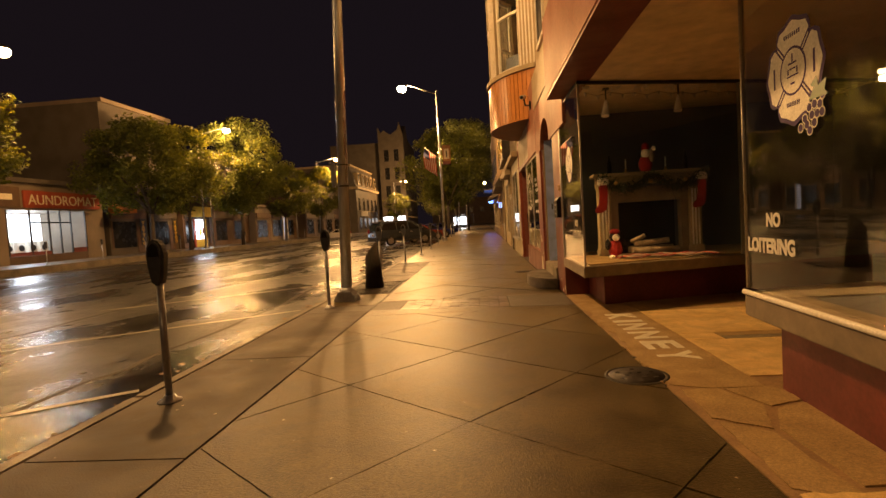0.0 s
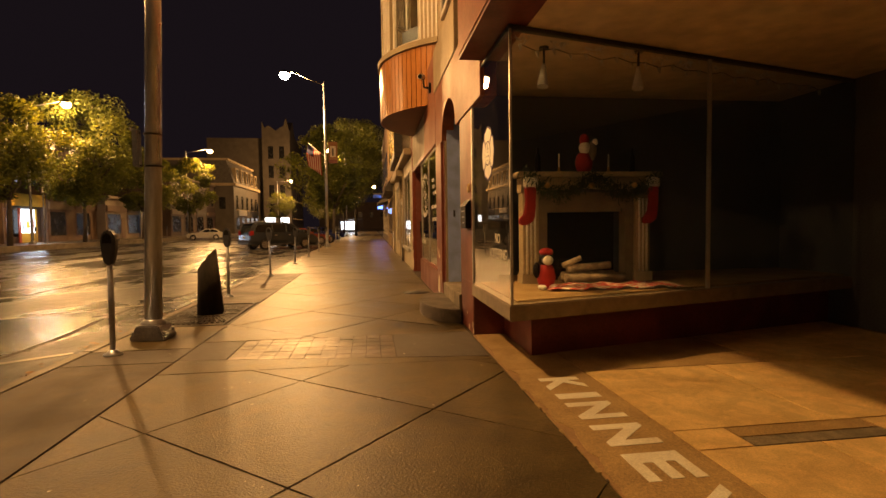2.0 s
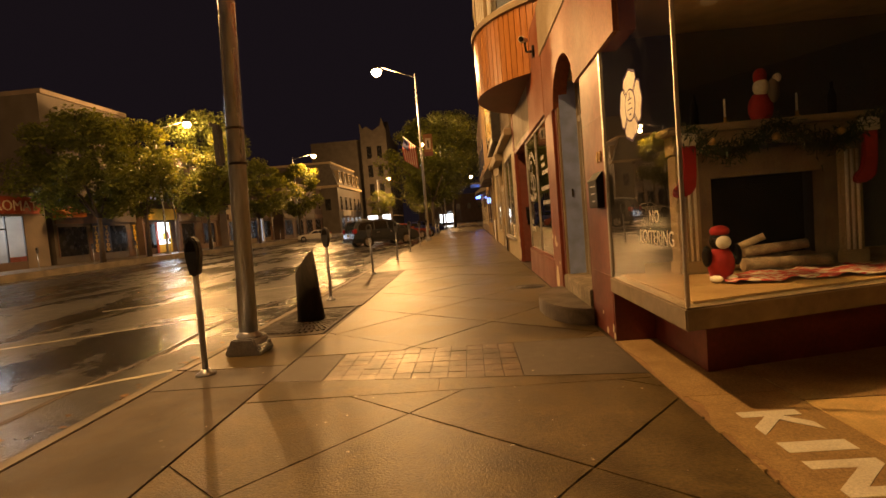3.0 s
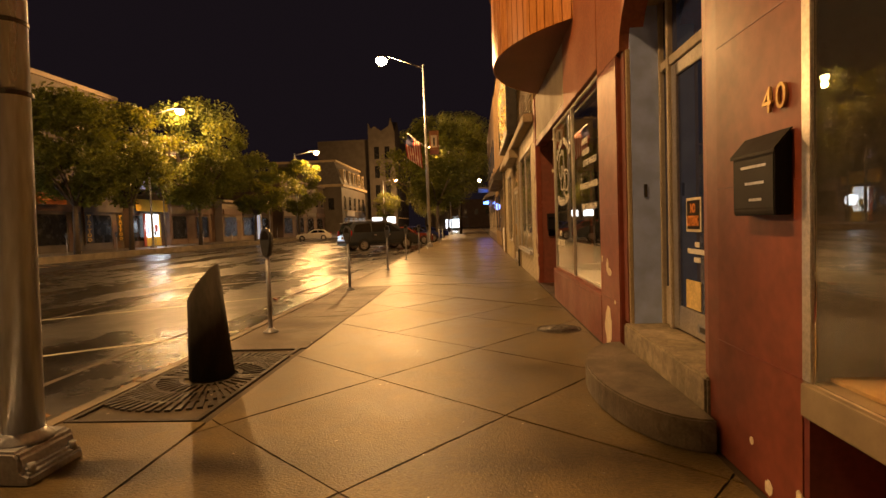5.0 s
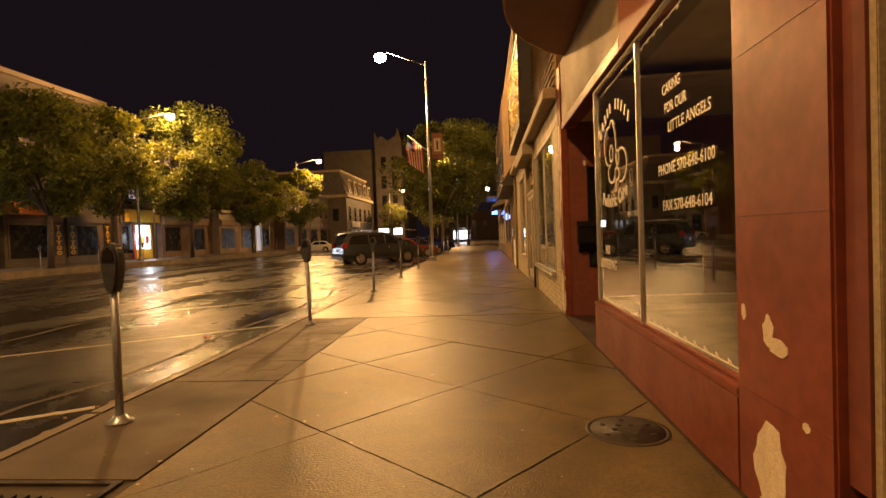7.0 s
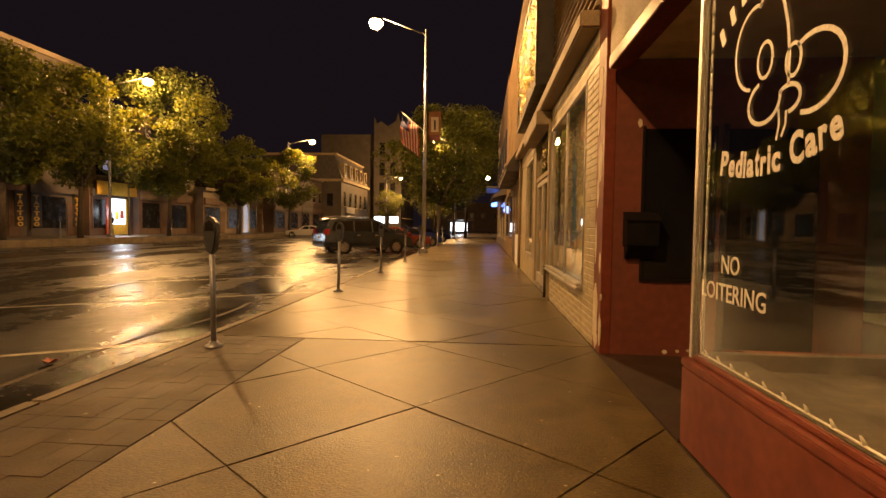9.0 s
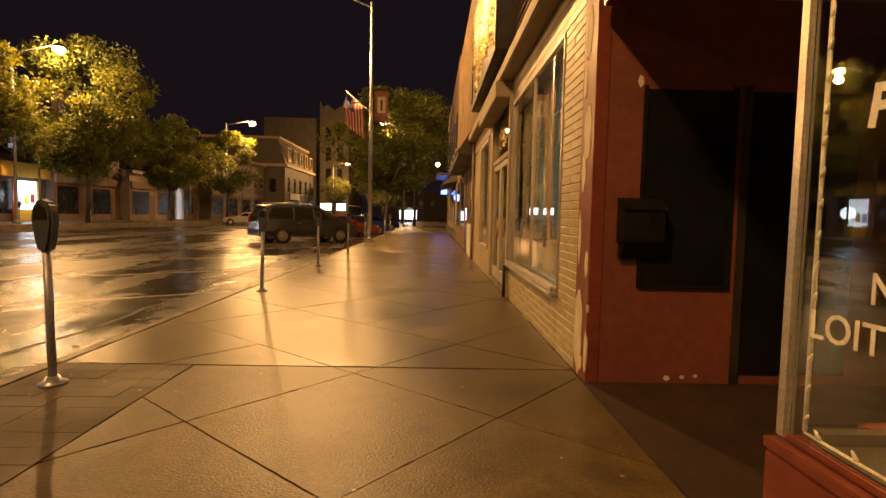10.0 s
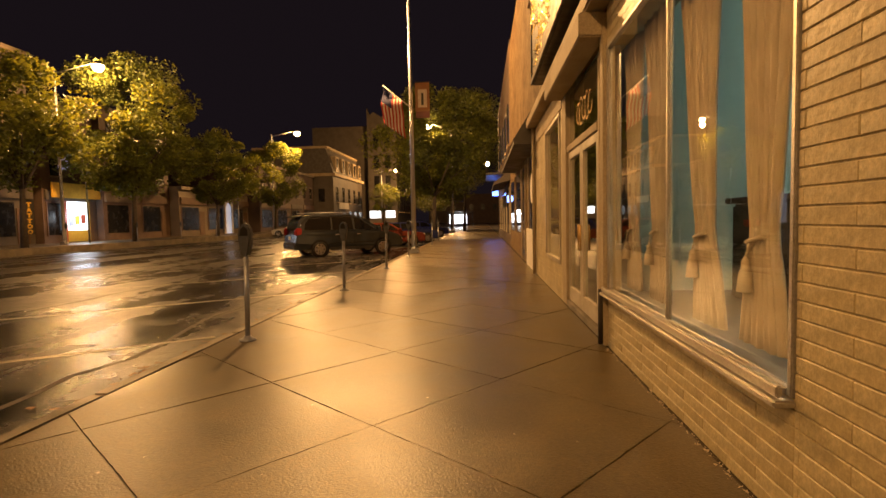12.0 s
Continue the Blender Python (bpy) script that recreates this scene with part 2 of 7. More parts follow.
def box(x0, x1, y0, y1, z0, z1, b=0.0, seg=2, bm=None):
    one = bmesh.new()
    bmesh.ops.create_cube(one, size=1)
    bmesh.ops.transform(one, verts=one.verts, matrix=Matrix.Translation(((x0 + x1) / 2, (y0 + y1) / 2, (z0 + z1) / 2)) @ Matrix.Diagonal((x1 - x0, y1 - y0, z1 - z0, 1)))
    if b:
        bev(one, b, seg)
    return join(bm, one) if bm else one


def join(bm, other):
    me = bpy.data.meshes.new("joined")
    other.to_mesh(me)
    other.free()
    bm.from_mesh(me)
    bpy.data.meshes.remove(me)
    return bm


def rod(p0, p1, r0, r1=None, seg=12, bm=None):
    r1 = r0 if r1 is None else r1
    p0, p1 = Vector(p0), Vector(p1)
    one = bmesh.new()
    bmesh.ops.create_cone(one, cap_ends=True, segments=seg, radius1=r0, radius2=r1, depth=(p1 - p0).length)
    turn = (p1 - p0).to_track_quat("Z", "Y").to_matrix().to_4x4()
    bmesh.ops.transform(one, verts=one.verts, matrix=Matrix.Translation((p0 + p1) / 2) @ turn)
    for f in one.faces:
        f.smooth = len(f.verts) == 4
    return join(bm, one) if bm else one


def lathe(profile, x=0.0, y=0.0, z=0.0, seg=20, bm=None):
    """A turned shape from (radius, height) rows."""
    bm = bm or bmesh.new()
    rings = []
    for r, h in profile:
        rings.append([bm.verts.new((x + r * math.cos(2 * math.pi * k / seg), y + r * math.sin(2 * math.pi * k / seg), z + h)) for k in range(seg)])
    for a, b in zip(rings, rings[1:]):
        for k in range(seg):
            f = bm.faces.new((a[k], a[(k + 1) % seg], b[(k + 1) % seg], b[k]))
            f.smooth = True
    bm.faces.new(list(reversed(rings[0])))
    bm.faces.new(rings[-1])
    return bm


def prism(points, axis, a, b, bevel=0.0, bm=None):
    """An outline pushed along an axis: points are (y, z) for x, (x, z) for y, (x, y) for z."""
    one = bmesh.new()

    def at(p, v):
        return {"x": (v, p[0], p[1]), "y": (p[0], v, p[1]), "z": (p[0], p[1], v)}[axis]

    lo = [one.verts.new(at(p, a)) for p in points]
    hi = [one.verts.new(at(p, b)) for p in points]
    n = len(points)
    one.faces.new(lo)
    one.faces.new(list(reversed(hi)))
    for k in range(n):
        one.faces.new((lo[k], hi[k], hi[(k + 1) % n], lo[(k + 1) % n]))
    bmesh.ops.recalc_face_normals(one, faces=one.faces)
    if bevel:
        bev(one, bevel, 2)
    return join(bm, one) if bm else one


def moved(bm, m):
    bmesh.ops.transform(bm, verts=bm.verts, matrix=m)
    return bm


def thing(name, x, y, z, label, category, group="", kind=""):
    ob = new(name)
    ob.location = (x, y, z)
    ob.empty_display_size = 0.1
    return tagged(ob, label, category, group, kind)


def mesh_of(name, bm, material):
    me = bpy.data.meshes.new(name)
    bm.to_mesh(me)
    bm.free()
    for m in material if isinstance(material, (list, tuple)) else [material]:
        me.materials.append(M[m] if isinstance(m, str) else m)
    return me


def under(ob, parent):
    ob.parent = parent
    if parent.data is None:
        ob.matrix_parent_inverse = Matrix.Translation(-parent.location)
    return ob


def part(name, bm, material, parent, label=""):
    """One mesh, built in world places, under a thing or a part."""
    ob = new(name, mesh_of(name, bm, material))
    under(ob, parent)
    return tagged(ob, label)


def structure(name, bm, material, label, category):
    ob = new(name, mesh_of(name, bm, material))
    return tagged(ob, label, category, kind="structure")


def pane(name, bm, parent, label="", material="glass"):
    ob = part(name, bm, material, parent, label)
    ob.visible_shadow = False
    return ob


def words(text, size, depth=0.003, spacing=1.0, align="LEFT", shear=0.0, lines=1.0, bold=0.0):
    """Lettering as a mesh in its own xy plane, as a bmesh."""
    cu = bpy.data.curves.new("words", "FONT")
    cu.body, cu.size, cu.extrude, cu.align_x, cu.shear = text, size, depth, align, shear
    cu.space_character, cu.space_line = spacing, lines
    cu.resolution_u = 3
    cu.offset = bold
    ob = bpy.data.objects.new("words", cu)
    scene.collection.objects.link(ob)
    me = bpy.data.meshes.new_from_object(ob.evaluated_get(bpy.context.evaluated_depsgraph_get()))
    bm = bmesh.new()
    bm.from_mesh(me)
    bpy.data.objects.remove(ob)
    bpy.data.curves.remove(cu)
    bpy.data.meshes.remove(me)
    return bm


def stretched(bm, w, h):
    """Scale a flat lettering to a width and height, from its lower left corner."""
    xs, ys = [v.co.x for v in bm.verts], [v.co.y for v in bm.verts]
    sx, sy = w / (max(xs) - min(xs)), h / (max(ys) - min(ys))
    for v in bm.verts:
        v.co.x, v.co.y = (v.co.x - min(xs)) * sx, (v.co.y - min(ys)) * sy
    return bm


# a plane that faces the street (reads along -y, up z) and one that faces the walker (reads along x, up z)
def on_front(x, y, z):
    return Matrix(((0, 0, -1, x), (-1, 0, 0, y), (0, 1, 0, z), (0, 0, 0, 1)))


def on_cross(x, y, z):
    return Matrix(((1, 0, 0, x), (0, 0, -1, y), (0, 1, 0, z), (0, 0, 0, 1)))


# ---- ground ----
FX, KX = 1.94, -2.72          # shop front and kerb line
road = structure("road", box(-400, 400, -400, 900, -0.6, -0.13), "asphalt", "wet black asphalt road with shallow puddles", "road")
structure("pavement", box(KX + 0.15, 9.0, -30, 160, -0.5, -0.013), "joint", "damp concrete pavement with diagonal joints", "pavement")
pavement = bpy.data.objects["pavement"]
kerb = thing("kerb", KX, 0, 0, "worn concrete kerb along the wet road", "kerb", kind="structure")
y = -30.0
while y < 100:
    part("kerb_stone", box(KX, KX + 0.15, y + 0.004, y + 2.396, -0.45, 0.0, 0.02), "kerb", kerb)
    y += 2.4
structure("pavement_far", prism([(-60, -60), (-25.0, -60), (-25.0, 40), (-14, 197), (-14, 240), (-60, 240)], "z", -0.5, 0.28), "kerb", "damp concrete pavement across the road", "pavement")


def clip_poly(poly, axis, limit, keep_less):
    out = []
    for i, p in enumerate(poly):
        q = poly[(i + 1) % len(poly)]
        a, b = p[axis] - limit, q[axis] - limit
        if keep_less:
            a, b = -a, -b
        if a >= 0:
            out.append(p)
        if (a >= 0) != (b >= 0):
            s = a / (a - b)
            out.append((p[0] + (q[0] - p[0]) * s, p[1] + (q[1] - p[1]) * s))
    return out


def inset(poly, g):
    """A convex outline drawn in by g on every side."""
    if sum(p[0] * q[1] - q[0] * p[1] for p, q in zip(poly, poly[1:] + poly[:1])) < 0:
        poly = poly[::-1]
    out = list(poly)
    for p, q in zip(poly, poly[1:] + poly[:1]):
        d = math.hypot(q[0] - p[0], q[1] - p[1])
        if d < 1e-6:
            continue
        nx, ny = -(q[1] - p[1]) / d, (q[0] - p[0]) / d
        lim = nx * p[0] + ny * p[1] + g
        res = []
        for a, b in zip(out, out[1:] + out[:1]):
            u, v = nx * a[0] + ny * a[1] - lim, nx * b[0] + ny * b[1] - lim
            if u >= 0:
                res.append(a)
            if (u >= 0) != (v >= 0):
                k = u / (u - v)
                res.append((a[0] + (b[0] - a[0]) * k, a[1] + (b[1] - a[1]) * k))
        out = res
        if len(out) < 3:
            return []
    return out


def worn(poly, step, amount):
    """The same outline with a slightly crumbled edge."""
    out = []
    cx, cy = sum(p[0] for p in poly) / len(poly), sum(p[1] for p in poly) / len(poly)
    for p, q in zip(poly, poly[1:] + poly[:1]):
        n = max(1, int(math.hypot(q[0] - p[0], q[1] - p[1]) / step))
        for k in range(n):
            x, y = p[0] + (q[0] - p[0]) * k / n, p[1] + (q[1] - p[1]) * k / n
            r = math.hypot(cx - x, cy - y) or 1
            w = amount * random.random() ** 2
            out.append((x + (cx - x) / r * w, y + (cy - y) / r * w))
    return out


def slab(poly, parent, name, material, z0=-0.03, z1=0.0, gap=0.006, wear=0.0):
    poly = inset(poly, gap)
    if len(poly) < 3:
        return None
    if wear:
        poly = worn(poly, 0.07, wear)
    dz = random.uniform(-0.002, 0.002)
    bm = prism(poly, "z", z0, z1 + dz)
    return part(name, bm, material, parent)


def area(poly):
    return abs(sum(p[0] * q[1] - q[0] * p[1] for p, q in zip(poly, poly[1:] + poly[:1]))) / 2


# diagonal slabs: node (i, j) with i + j even; the pattern leans with the kerb
def node(i, j):
    return (-0.17 + 1.02 * i - 0.092 * j * 1.01, 3.96 + 0.998 * j + 0.06 * i)


def diagonal(x0, x1, y0, y1, gap=0.0, material="slab"):
    for i in range(-6, 9):
        for j in range(-14, 40):
            if (i + j) % 2:
                continue
            poly = [node(i, j), node(i + 1, j + 1), node(i, j + 2), node(i - 1, j + 1)]
            for axis, limit, less in ((0, x0, False), (0, x1, True), (1, y0, False), (1, y1, True)):
                poly = clip_poly(poly, axis, limit, less) if len(poly) > 2 else []
            if len(poly) > 2 and area(poly) > 0.003:
                slab(poly, pavement, "slab", material, z0=-0.03, gap=gap or random.uniform(0.0035, 0.006), wear=0.008)


# ---- shop fronts on the walker's side ----
def wall_piece(name, parent, x0, x1, y0, y1, z0, z1, material, b=0.0):
    return part(name, box(x0, x1, y0, y1, z0, z1, b), material, parent)


shop = thing("corner_shop_building", FX, 4.0, 0, "red and salmon painted shop building with a round bay window", "building")
UX = 2.16                      # upper wall
# upper storeys
wall_piece("upper_wall", shop, UX, UX + 0.4, -30, 13.19, 3.27, 12.5, "cream")
part("coping", box(1.72, UX + 0.5, -30, 13.19, 12.5, 12.8, 0.04), "salmon", shop)
# fascia over the wide entrance
part("fascia", box(1.68, 2.155, -30, 2.9, 3.29, 4.5, 0.01), "salmon", shop, "salmon painted fascia board")
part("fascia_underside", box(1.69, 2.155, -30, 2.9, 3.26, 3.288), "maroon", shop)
# pilaster beside the display window
part("pilaster", prism([(1.965, 3.64), (2.2, 3.64), (2.2, 4.76), (2.14, 4.76), (2.06, 4.73), (2.0, 4.66), (1.972, 4.55), (1.965, 4.4)], "z", 0, 2.9), "red", shop, "glossy red panelled pilaster")
# front above door, with an arched opening
arch = [(4.52, 2.9), (4.52, 2.95)]
for k in range(13):
    a = math.pi - math.pi * k / 12
    arch.append((5.505 + 0.745 * math.cos(a), 2.9 + 0.55 * math.sin(a)))
part("arch_wall", prism([(3.0, 2.902), *arch[2:], (7.1, 2.902), (7.1, 3.95), (3.0, 3.95)], "x", 1.945, 2.15), "salmon", shop)
part("sign_panel", box(1.93, 2.15, 4.7, 7.2, 3.955, 4.75, 0.01), "cream", shop, "blank cream sign panel")
part("pilaster", box(1.94, 2.5, 6.36, 7.1, 0, 2.9, 0.012), "red", shop, "red pilaster with peeled paint")
for z in (0.56, 1.42, 2.2):
    part("panel_joint", box(1.9375, 1.945, 6.37, 7.09, z, z + 0.006), "maroon", shop)
    part("panel_joint", box(1.9625, 1.97, 3.65, 4.4, z + 0.1, z + 0.106), "maroon", shop)
# panel over the office window
part("panel", box(1.94, 2.15, 7.102, 9.2, 2.99, 4.75, 0.008), "salmon", shop)
part("panel", box(1.95, 2.15, 9.202, 12.72, 3.12, 4.05, 0.008), "cream", shop)
part("panel", box(1.94, 2.15, 9.202, 12.72, 2.99, 3.118, 0.008), "maroon", shop)
part("stall_riser", box(1.94, 2.3, 7.102, 10.56, 0, 0.5, 0.01), "red", shop)
part("sill", box(1.938, 2.3, 7.102, 10.57, 0.502, 0.545, 0.006), "red", shop)
# entrance end wall
part("end_pilaster", box(1.94, 2.05, 12.824, 13.19, 0, 4.05, 0.006), "red", shop, "red corner pilaster with flaking paint")
# Panel red in its duller tone: the wall's shade is in the colour.
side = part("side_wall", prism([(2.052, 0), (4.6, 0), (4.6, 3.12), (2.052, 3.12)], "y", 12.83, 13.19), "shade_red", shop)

# office window C
office = thing("window_1", FX, 8.8, 0.55, "large office window with white lettering", "window", kind="structure")
for y0, y1 in ((7.102, 7.125), (8.875, 8.91), (10.52, 10.57)):
    part("window_frame", box(1.985, 2.03, y0, y1, 0.548, 2.985, 0.006), "alu", office)
part("window_frame", box(1.985, 2.03, 7.127, 10.518, 2.955, 2.985, 0.006), "alu", office)
part("window_frame", box(1.985, 2.03, 7.127, 10.518, 0.548, 0.572, 0.006), "red", office)
pane("pane", box(2.005, 2.013, 7.126, 8.874, 0.573, 2.954), office)
pane("pane", box(2.005, 2.013, 8.911, 10.519, 0.573, 2.954), office)
# office room and entrance recess
part("office_floor", box(2.3, 7.5, 6.3, 10.55, 0.3, 0.5), "step", shop)
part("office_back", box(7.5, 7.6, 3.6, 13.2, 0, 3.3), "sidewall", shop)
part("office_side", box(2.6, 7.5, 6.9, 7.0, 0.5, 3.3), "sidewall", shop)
part("office_ceiling", box(2.2, 7.5, 3.0, 13.19, 3.3, 3.4), "soffit", shop)
part("return_riser", box(2.3, 5.5, 10.50, 10.56, 0, 0.6), "red", shop)
part("riser_lining", box(2.08, 5.5, 10.44, 10.497, 0.47, 0.6), "step", shop)
part("riser_lining", box(2.06, 2.3, 7.16, 10.43, 0.52, 0.56), "step", shop)
pane("return_pane", box(2.06, 5.5, 10.52, 10.528, 0.6, 2.98), office)
part("recess_floor", box(1.94, 5.5, 10.58, 12.82, -0.05, 0.012), mottle(mat("dark_red_quarry_floor", (0.06, 0.032, 0.02), (0.04, 0.022, 0.014), 2, 60, 0.5, 0.65, bump=0.2), 8, 0.8, 1.1), shop)
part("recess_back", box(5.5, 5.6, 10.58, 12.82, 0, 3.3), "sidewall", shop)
part("recess_ceiling", box(2.152, 5.5, 10.57, 12.82, 3.122, 3.16), "soffit", shop)

# door recess with rounded step
part("door_cheek", box(2.03, 2.34, 6.2, 6.357, 0.4, 3.45), "bluegrey", shop, "blue-grey painted door cheek")
part("cheek_trim", box(1.995, 2.028, 6.205, 6.245, 0.402, 2.9, 0.004), "cream", shop)
# Same red as the pilaster, toned for the shade on this return.
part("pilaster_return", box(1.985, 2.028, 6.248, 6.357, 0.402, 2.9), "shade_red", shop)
part("door_cheek", box(2.202, 2.34, 4.73, 4.76, 0.4, 3.45), "bluegrey", shop)
part("door_back", box(2.36, 2.45, 4.52, 6.25, 2.95, 3.6), "bluegrey", shop)
part("door_sill", box(1.94, 2.6, 4.53, 6.245, 0.0, 0.4, 0.015), "sillstone", shop, "speckled worn door sill")
ring = [(1.94 - 0.50 * math.sin(math.pi * k / 20) , 5.37 + 1.0 * math.cos(math.pi * k / 20)) for k in range(21)]
part("rounded_step", prism([(p[0], p[1]) for p in ring] , "z", 0.0, 0.2, 0.012), "step", shop, "rounded concrete door step")

# display window with the wide entrance
disp = thing("display_window", 2.0, 1.85, 0.0, "corner display window with a grey wooden sill", "window", kind="structure")
part("base", prism([(2.37, 2.46), (7.0, 3.5), (7.0, 4.4), (2.37, 3.63)], "z", 0, 0.5), "maroon", disp)
part("base_return", box(1.97, 2.368, 3.60, 3.637, 0, 0.5), "maroon", disp)
part("side_lining", box(1.99, 2.3, 3.60, 3.632, 0.664, 3.213), "sidewall", disp)
part("side_frame", box(1.958, 1.988, 3.57, 3.632, 0.664, 3.213, 0.004), "alu", disp)
part("sill", prism([(1.95, 1.78), (7.0, 3.14), (7.0, 4.4), (1.95, 3.638)], "z", 0.503, 0.66, 0.012), "sillpaint", disp)
part("floor_deck", prism([(2.06, 1.93), (6.98, 3.26), (6.98, 4.39), (2.06, 4.39)], "z", 0.664, 0.68), "tile_brown", disp)
part("head_frame", prism([(1.96, 1.80), (7.0, 3.16), (7.0, 3.24), (1.96, 1.88)], "z", 3.215, 3.255, 0.006), "dark", disp)
part("corner_post", box(1.965, 1.99, 1.80, 1.825, 0.664, 3.213, 0.004), "alu", disp)
part("mullion", box(4.42, 4.46, 2.46, 2.50, 0.664, 3.213, 0.004), "alu", disp)
part("head_frame", box(1.96, 2.04, 1.89, 3.635, 3.215, 3.255, 0.006), "dark", disp)
pane("pane", prism([(1.995, 1.812), (4.42, 2.465), (4.42, 2.473), (1.995, 1.82)], "z", 0.664, 3.213), disp)
pane("pane", prism([(4.46, 2.476), (7.0, 3.16), (7.0, 3.168), (4.46, 2.484)], "z", 0.664, 3.213), disp)
pane("pane", box(1.972, 1.98, 1.83, 3.568, 0.664, 3.213), disp, material="dusty")
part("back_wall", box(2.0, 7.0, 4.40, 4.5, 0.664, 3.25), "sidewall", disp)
part("soffit", box(2.157, 8.0, -30, 4.4, 3.26, 3.3), "soffit", shop, "beige plaster soffit over the entrance")
part("entrance_back", box(7.0, 7.1, -8, 4.4, 0, 3.3), "sidewall", shop)
part("shop_back", box(8.0, 8.1, -30, 13.2, 0, 3.3), "sidewall", shop)

# second display window, set back and turned
disp2 = thing("display_window", 2.75, -1.1, 0, "set-back display window with a beige sill", "window", kind="structure")
A2, B2 = Vector((2.65, -1.31)), Vector((2.45, -4.8))
dirv = (B2 - A2).normalized()
nrm = Vector((dirv.y, -dirv.x))      # towards the street


def ribbon(off0, off1, z0, z1, a=A2, b=B2, bevel=0.0):
    n = Vector(((b - a).y, -(b - a).x)).normalized()
    if n.x > 0:
        n = -n
    return prism([tuple(a + n * off0), tuple(b + n * off0), tuple(b + n * off1), tuple(a + n * off1)], "z", z0, z1, bevel)


part("base", ribbon(-0.35, -0.12, 0, 0.52, A2 + dirv * 0.25, B2), "maroon", disp2)
part("sill", ribbon(-0.3, 0.03, 0.523, 0.70, A2, B2, 0.012), "sillpaint", disp2)
side_a, side_b = A2 + Vector((-0.03, 0)), B2 + Vector((-0.03, 0))
part("sill_trim", rod((side_a.x, side_a.y, 0.715), (side_b.x, side_b.y, 0.715), 0.021, 0.021, 12), "white", disp2, "pale rounded sill bead")
part("corner_post", rod((2.655, -1.30, 0.74), (2.655, -1.30, 3.25), 0.014), "alu", disp2)
pane("pane", ribbon(-0.02, -0.012, 0.742, 3.25), disp2, material="dusty")
pane("return_pane", box(2.68, 6.5, -1.31, -1.302, 0.742, 3.25), disp2)
part("return_base", box(2.95, 7, -1.62, -1.5, 0, 0.52), "maroon", disp2)
part("return_sill", box(2.75, 7, -1.60, -1.29, 0.523, 0.70), "frame", disp2)
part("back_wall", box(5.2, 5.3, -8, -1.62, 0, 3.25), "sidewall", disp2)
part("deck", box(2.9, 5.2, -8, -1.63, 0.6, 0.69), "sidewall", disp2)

# ---- neighbouring painted brick building ----
bb = thing("brick_shop_building", FX, 18, 0, "cream painted brick shop with double door", "building")
part("core_wall", box(1.955, 2.3, 13.2, 13.86, 0, 3.75), "mortar", bb)
part("core_wall", box(1.955, 2.02, 13.86, 17.2, 0, 0.6), "mortar", bb)
part("window_board", box(2.022, 2.3, 13.31, 17.24, 0.45, 0.6), "sidewall", bb)
part("core_wall", box(1.955, 2.3, 13.86, 17.2, 3.2, 3.75), "mortar", bb)
part("core_wall", box(1.955, 2.3, 20.25, 24.6, 0, 0.6), "mortar", bb)
part("core_wall", box(1.955, 2.3, 20.25, 20.5, 0.6, 3.75), "mortar", bb)
part("core_wall", box(1.955, 2.3, 22.5, 24.6, 0.6, 3.75), "mortar", bb)
part("upper_wall", box(1.96, 2.4, 13.2, 24.6, 3.75, 11.0), "siding", bb)
part("cornice", box(1.72, 1.955, 13.21, 24.6, 3.6, 3.8, 0.02), "cream", bb)


# ---- street furniture ----
def parking_meter(y):
    x = -2.25
    t = thing("parking_meter", x, y, 0, "grey single-head parking meter on a galvanised post", "parking meter", "parking meters along the kerb")
    part("base_plate", lathe([(0.10, 0), (0.10, 0.012), (0.06, 0.03), (0.045, 0.06)], x, y, 0), "galv", t)
    part("post", rod((x, y, 0.02), (x, y, 1.06), 0.03), "galv", t)
    prof = [(-0.035, 1.02), (0.035, 1.02), (0.06, 1.1), (0.08, 1.24), (0.078, 1.32), (0.055, 1.385), (0.02, 1.42), (-0.02, 1.42), (-0.055, 1.385), (-0.078, 1.32), (-0.08, 1.24), (-0.06, 1.1)]
    part("head", prism([(x + p[0], p[1]) for p in prof], "y", y - 0.05, y + 0.05, 0.018), "meterhead", t, "dark cast meter head")
    part("window", prism([(x - 0.05, 1.27), (x + 0.05, 1.27), (x + 0.04, 1.35), (x, 1.385), (x - 0.04, 1.35)], "y", y - 0.056, y - 0.05), "black", t)
    return t


METERS = [-1.36, 3.38, 8.18, 12.64, 17.54, 21.92, 26.6, 31.2, 40.5, 45.0]
first = parking_meter(METERS[0])
for y in METERS[1:]:
    copy_thing(first, Matrix.Translation((-2.25, y, 0)) @ pose(0, 0, 0, random.uniform(-1, 1), random.uniform(-1.5, 1.5), random.uniform(-8, 8)))


